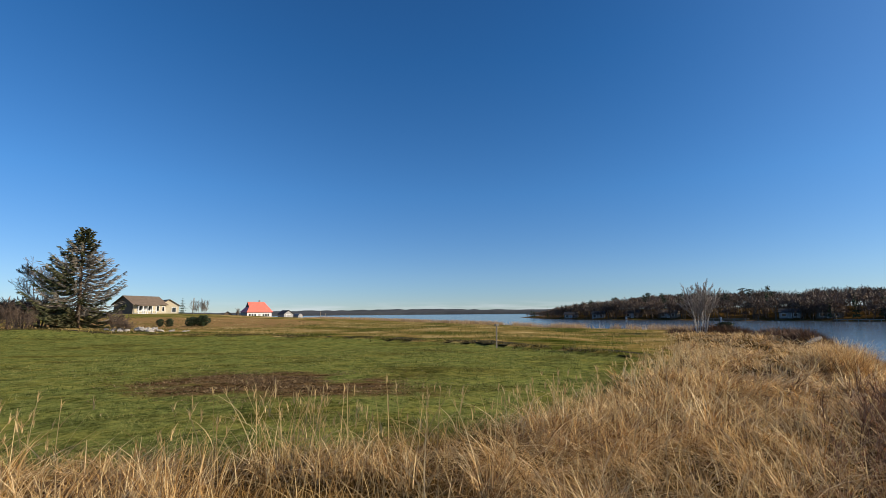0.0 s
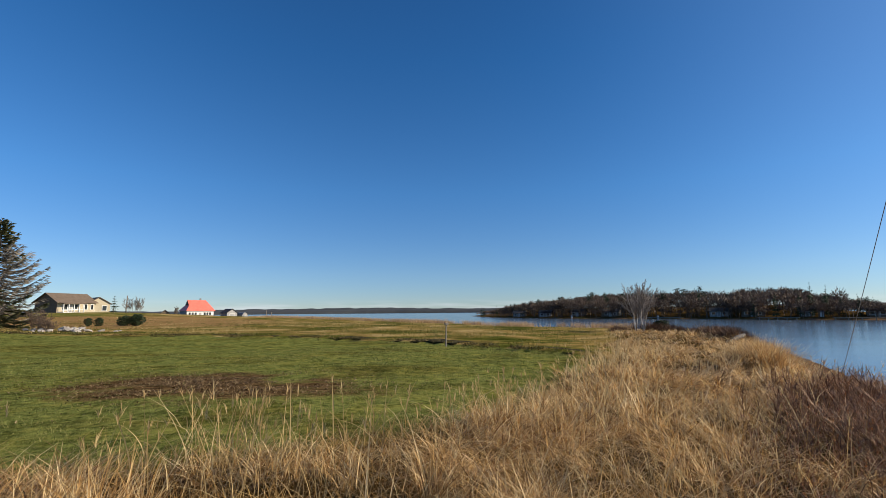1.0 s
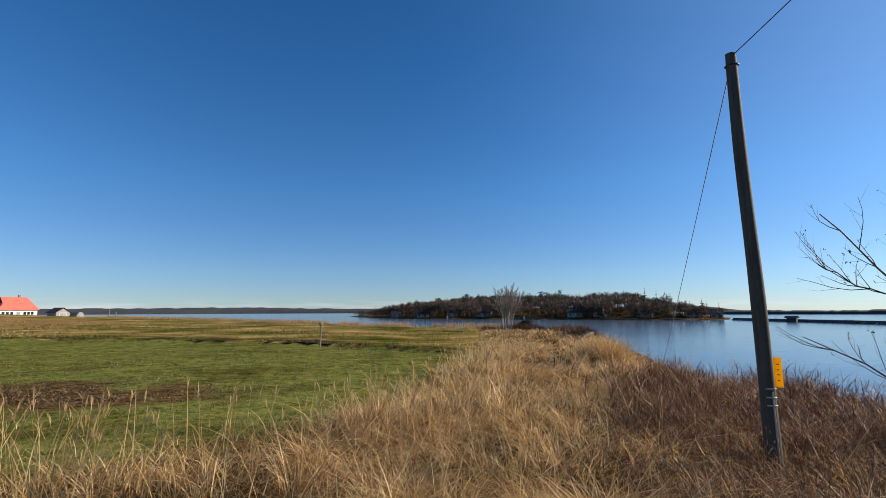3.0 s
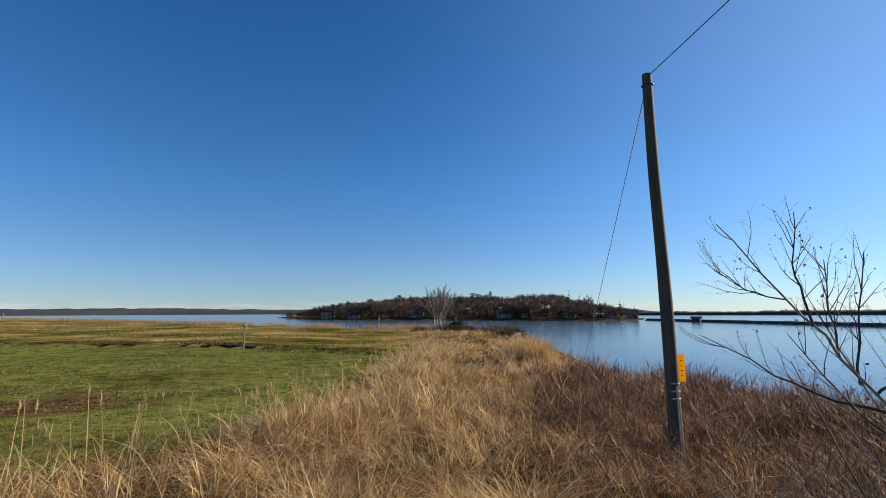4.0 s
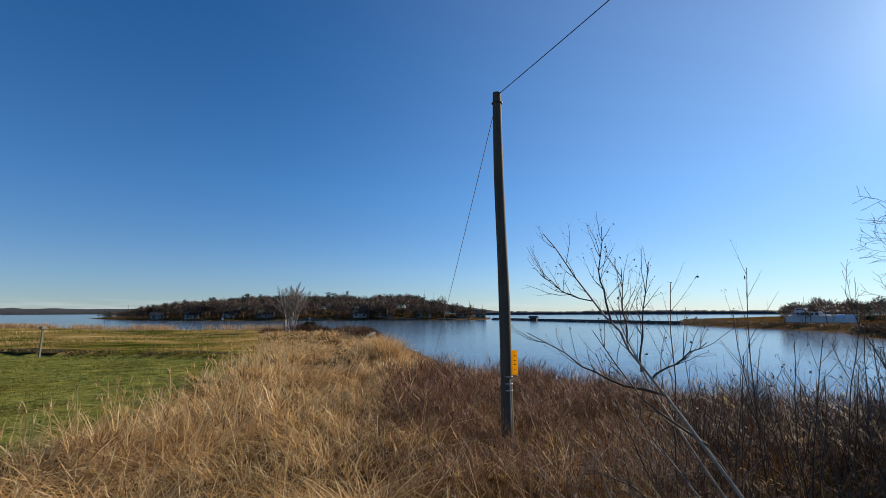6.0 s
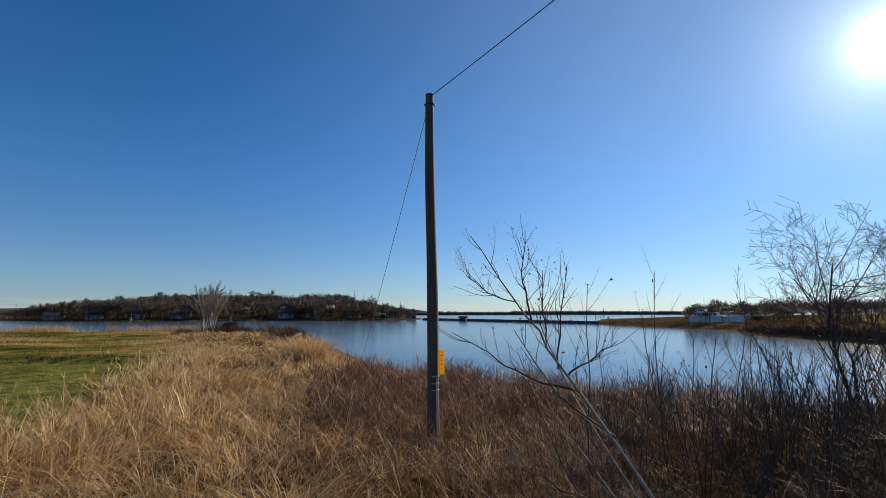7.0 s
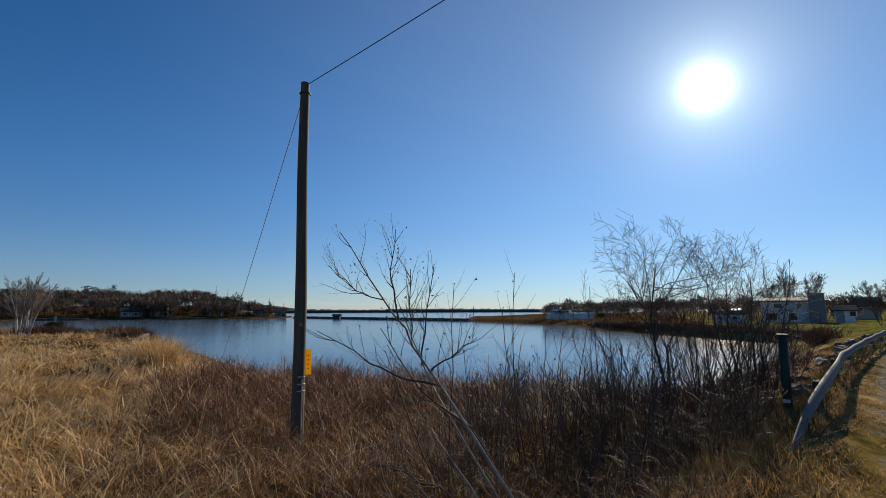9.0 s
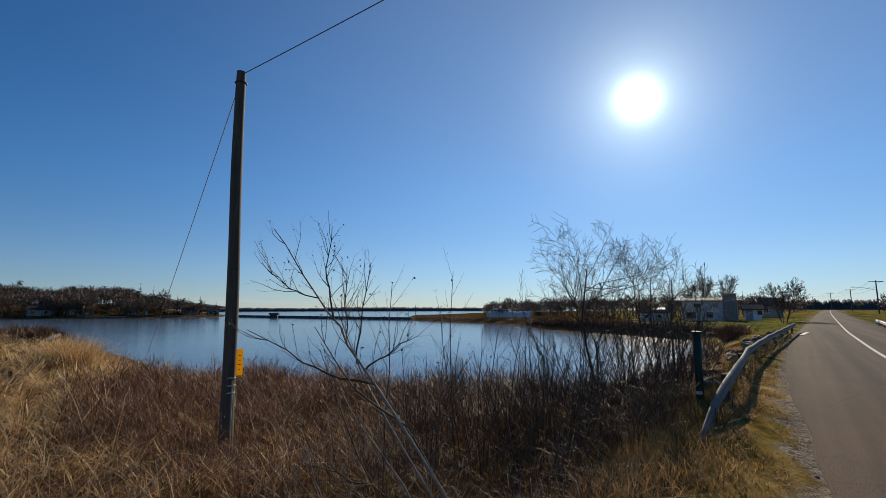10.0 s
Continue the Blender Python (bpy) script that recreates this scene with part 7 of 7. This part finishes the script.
def shore_reeds():
    rng = np.random.default_rng(60)
    line = [(-120, 258), (-69, 210), (-14, 121), (7, 83), (20, 64), (28, 57)]
    p = np.array(line, float)
    t = np.r_[0, np.cumsum(np.hypot(*np.diff(p, axis=0).T))]
    s = t[-1] * rng.random(26000) ** 0.6
    off = np.abs(rng.normal(0, 2.0, len(s)))
    x, y = np.interp(s, t, p[:, 0]) - off * 0.6, np.interp(s, t, p[:, 1]) - off * 0.8
    keep = vnoise(x, y, 5.0, 61) * 0.6 + vnoise(x, y, 1.6, 62) * 0.5 > 0.42
    x, y = x[keep], y[keep]
    n = len(x)
    r = np.hypot(x, y)
    v, f = blades(rng, x, y, height(x, y) - 0.05, rng.uniform(0.45, 1.0, n), 0.02 * np.clip(r / 40, 1, 4), rng.uniform(0, 6.283, n), np.abs(rng.normal(0.15, 0.15, n)), rng.uniform(0, 0.5, n), 2)
    stuff("shore_reeds", "pale dry reeds along the water edge", "reeds", v, f, M_REED)
    # brown growth along the crest of the near bank and the far shore
    q = np.array([(20.5, 46.5), (25.0, 45), (25.5, 40), (23.2, 34), (20.6, 28.6)], float)
    t = np.r_[0, np.cumsum(np.hypot(*np.diff(q, axis=0).T))]
    s = t[-1] * rng.random(15000)
    x, y = np.interp(s, t, q[:, 0]) + rng.normal(0.1, 0.8, 15000), np.interp(s, t, q[:, 1]) + rng.normal(0, 0.7, 15000)
    keep = vnoise(x, y, 1.2, 63) > 0.3
    x, y = x[keep], y[keep]
    n = len(x)
    v, f = blades(rng, x, y, height(x, y) - 0.05, rng.uniform(0.4, 0.9, n) * (0.6 + 0.8 * vnoise(x, y, 1.5, 64)), rng.uniform(0.02, 0.045, n), rng.uniform(0, 6.283, n), np.abs(rng.normal(0.3, 0.25, n)), rng.uniform(0, 0.5, n), 2)
    stuff("bank_scrub", "dark red-brown low scrub on the bank crest", "thicket", v, f, M_SUCKER)
    # big pale tuft where the bank drops to the water
    c = rng.integers(0, 4, 3200)
    x = np.array([13.2, 13.8, 12.7, 13.3])[c] + rng.normal(0, 0.36, 3200)
    y = np.array([17.4, 17.9, 16.8, 17.0])[c] + rng.normal(0, 0.36, 3200)
    n = len(x)
    v, f = blades(rng, x, y, height(x, y) - 0.05, rng.uniform(0.7, 1.45, n), rng.uniform(0.010, 0.022, n), rng.uniform(0, 6.283, n), np.abs(rng.normal(0.2, 0.2, n)), rng.uniform(0.1, 1.0, n), 3)
    stuff("bank_tuft", "large pale dry grass tuft on the bank edge", "grass", v, f, M_DRY)
    # dark scrub on the far bank below the white house
    q = np.array([(40, -10.8), (47, -12.2), (50.5, -10), (58, -4), (67.5, 3.5), (80, 8)], float)
    t = np.r_[0, np.cumsum(np.hypot(*np.diff(q, axis=0).T))]
    s = t[-1] * rng.random(9000)
    o = np.abs(rng.normal(0, 1.2, 9000))
    x, y = np.interp(s, t, q[:, 0]) + o * 0.5, np.interp(s, t, q[:, 1]) - o * 0.8
    n = len(x)
    v, f = blades(rng, x, y, height(x, y) - 0.05, rng.uniform(0.4, 0.95, n) * (0.5 + 0.9 * vnoise(x, y, 3.0, 65)), rng.uniform(0.03, 0.06, n), rng.uniform(0, 6.283, n), np.abs(rng.normal(0.3, 0.3, n)), rng.uniform(0, 0.5, n), 2)
    stuff("far_bank_scrub", "dark brown scrub along the far bank", "thicket", v, f, M_SUCKER)
    # brown marsh grass on the far shore
    q = np.array([(57, -1.5), (67, 6), (82, 10.5), (104, 38), (125, 47)], float)
    t = np.r_[0, np.cumsum(np.hypot(*np.diff(q, axis=0).T))]
    s = t[-1] * rng.random(16000)
    o = np.abs(rng.normal(0, 4.0, 16000))
    x, y = np.interp(s, t, q[:, 0]) + o * 0.75 + 0.6, np.interp(s, t, q[:, 1]) - o * 0.65
    keep = poly_distance(SHORE, x, y) > 0.3
    x, y = x[keep], y[keep]
    n = len(x)
    v, f = blades(rng, x, y, height(x, y) - 0.05, rng.uniform(0.10, 0.28, n), rng.uniform(0.06, 0.12, n), rng.uniform(0, 6.283, n), np.abs(rng.normal(0.4, 0.3, n)), rng.uniform(0, 0.8, n), 2)
    stuff("marsh_grass", "brown marsh grass along the far shore", "grass", v, f, M_MARSH)


def verge_grass():
    rng = np.random.default_rng(70)
    x, y = scatter_points(rng, 2.5, 22, -10, 1.5, 230000)
    d = line_distance(ROAD, x, y)
    keep = (d > 2.5 + 0.3 * vnoise(x, y, 0.8, 72)) & (d < 4.2 + 0.4 * vnoise(x, y, 0.6, 73)) & (poly_distance(SHORE, x, y) > 0) & (vnoise(x, y, 0.5, 71) + 0.35 * smoothstep(2.6, 3.6, d) > 0.34)
    x, y = x[keep], y[keep]
    n = len(x)
    d = line_distance(ROAD, x, y)
    r = np.hypot(x, y)
    v, f = blades(rng, x, y, height(x, y) - 0.01, rng.uniform(0.04, 0.13, n) * np.interp(d, [2.5, 3.0, 3.6, 4.4], [0.4, 0.6, 1.1, 2.2]), rng.uniform(0.008, 0.016, n) * np.clip(r / 8, 0.8, 2.4), rng.uniform(0, 6.283, n), np.abs(rng.normal(0.5, 0.3, n)), rng.uniform(0, 0.9, n), 2)
    # rank weeds under the guardrail
    t = rng.uniform(0, 1, 4200) ** 1.3
    wx = 6.4 + 26 * t
    wy = np.interp(wx, [6.2, 8.3, 10.4, 16.2, 22, 29, 36], [-1.4, -2.3, -3.05, -5.3, -7.75, -10.85, -13.5]) + rng.normal(0.22, 0.16, 4200)
    m = len(wx)
    stuff("rail_weeds", "rank brown weeds under a guardrail", "weeds", *blades(rng, wx, wy, height(wx, wy) - 0.02, rng.uniform(0.1, 0.36, m), rng.uniform(0.008, 0.016, m) * np.clip(wx / 9, 0.8, 2.5), rng.uniform(0, 6.283, m), np.abs(rng.normal(0.3, 0.25, m)), rng.uniform(0, 0.8, m), 2), M_RANK)
    # crumbled stones along the edge of the asphalt
    forms = []
    for k in range(4):
        me = rock_mesh("tmp", rng, (1.0, 0.9, 0.6), M_PALESTONE)
        co = np.empty(len(me.vertices) * 3, np.float32)
        me.vertices.foreach_get("co", co)
        forms.append((co.reshape(-1, 3), np.array([q.vertices[:] for q in me.polygons])))
        bpy.data.meshes.remove(me)
    gx, gy = rng.uniform(3.5, 24, 6000), rng.uniform(-11, -1, 6000)
    gd = line_distance(ROAD, gx, gy)
    near = (gd > 2.46) & (gd < 2.52 + np.abs(rng.normal(0, 0.22, 6000)))
    gx, gy = gx[near][:700], gy[near][:700]
    gv, gf, c = [], [], 0
    for px, py, pz in zip(gx, gy, height(gx, gy)):
        sv, sf = forms[rng.integers(4)]
        gv.append(sv * (0.015 + 0.05 * rng.random() ** 2.5) + np.array([px, py, pz + 0.006]))
        gf.append(sf + c)
        c += len(sv)
    stuff("edge_gravel", "loose pale stones along the crumbled asphalt edge", "gravel", np.concatenate(gv), np.concatenate(gf), M_GRAVEL)
    stuff("verge_grass", "sparse yellowing grass on the gravel verge", "grass", v, f, M_VERGE)


tall_grass()
thicket()
lawn_blades()
field_tufts()
turf_lip()
shore_reeds()
verge_grass()
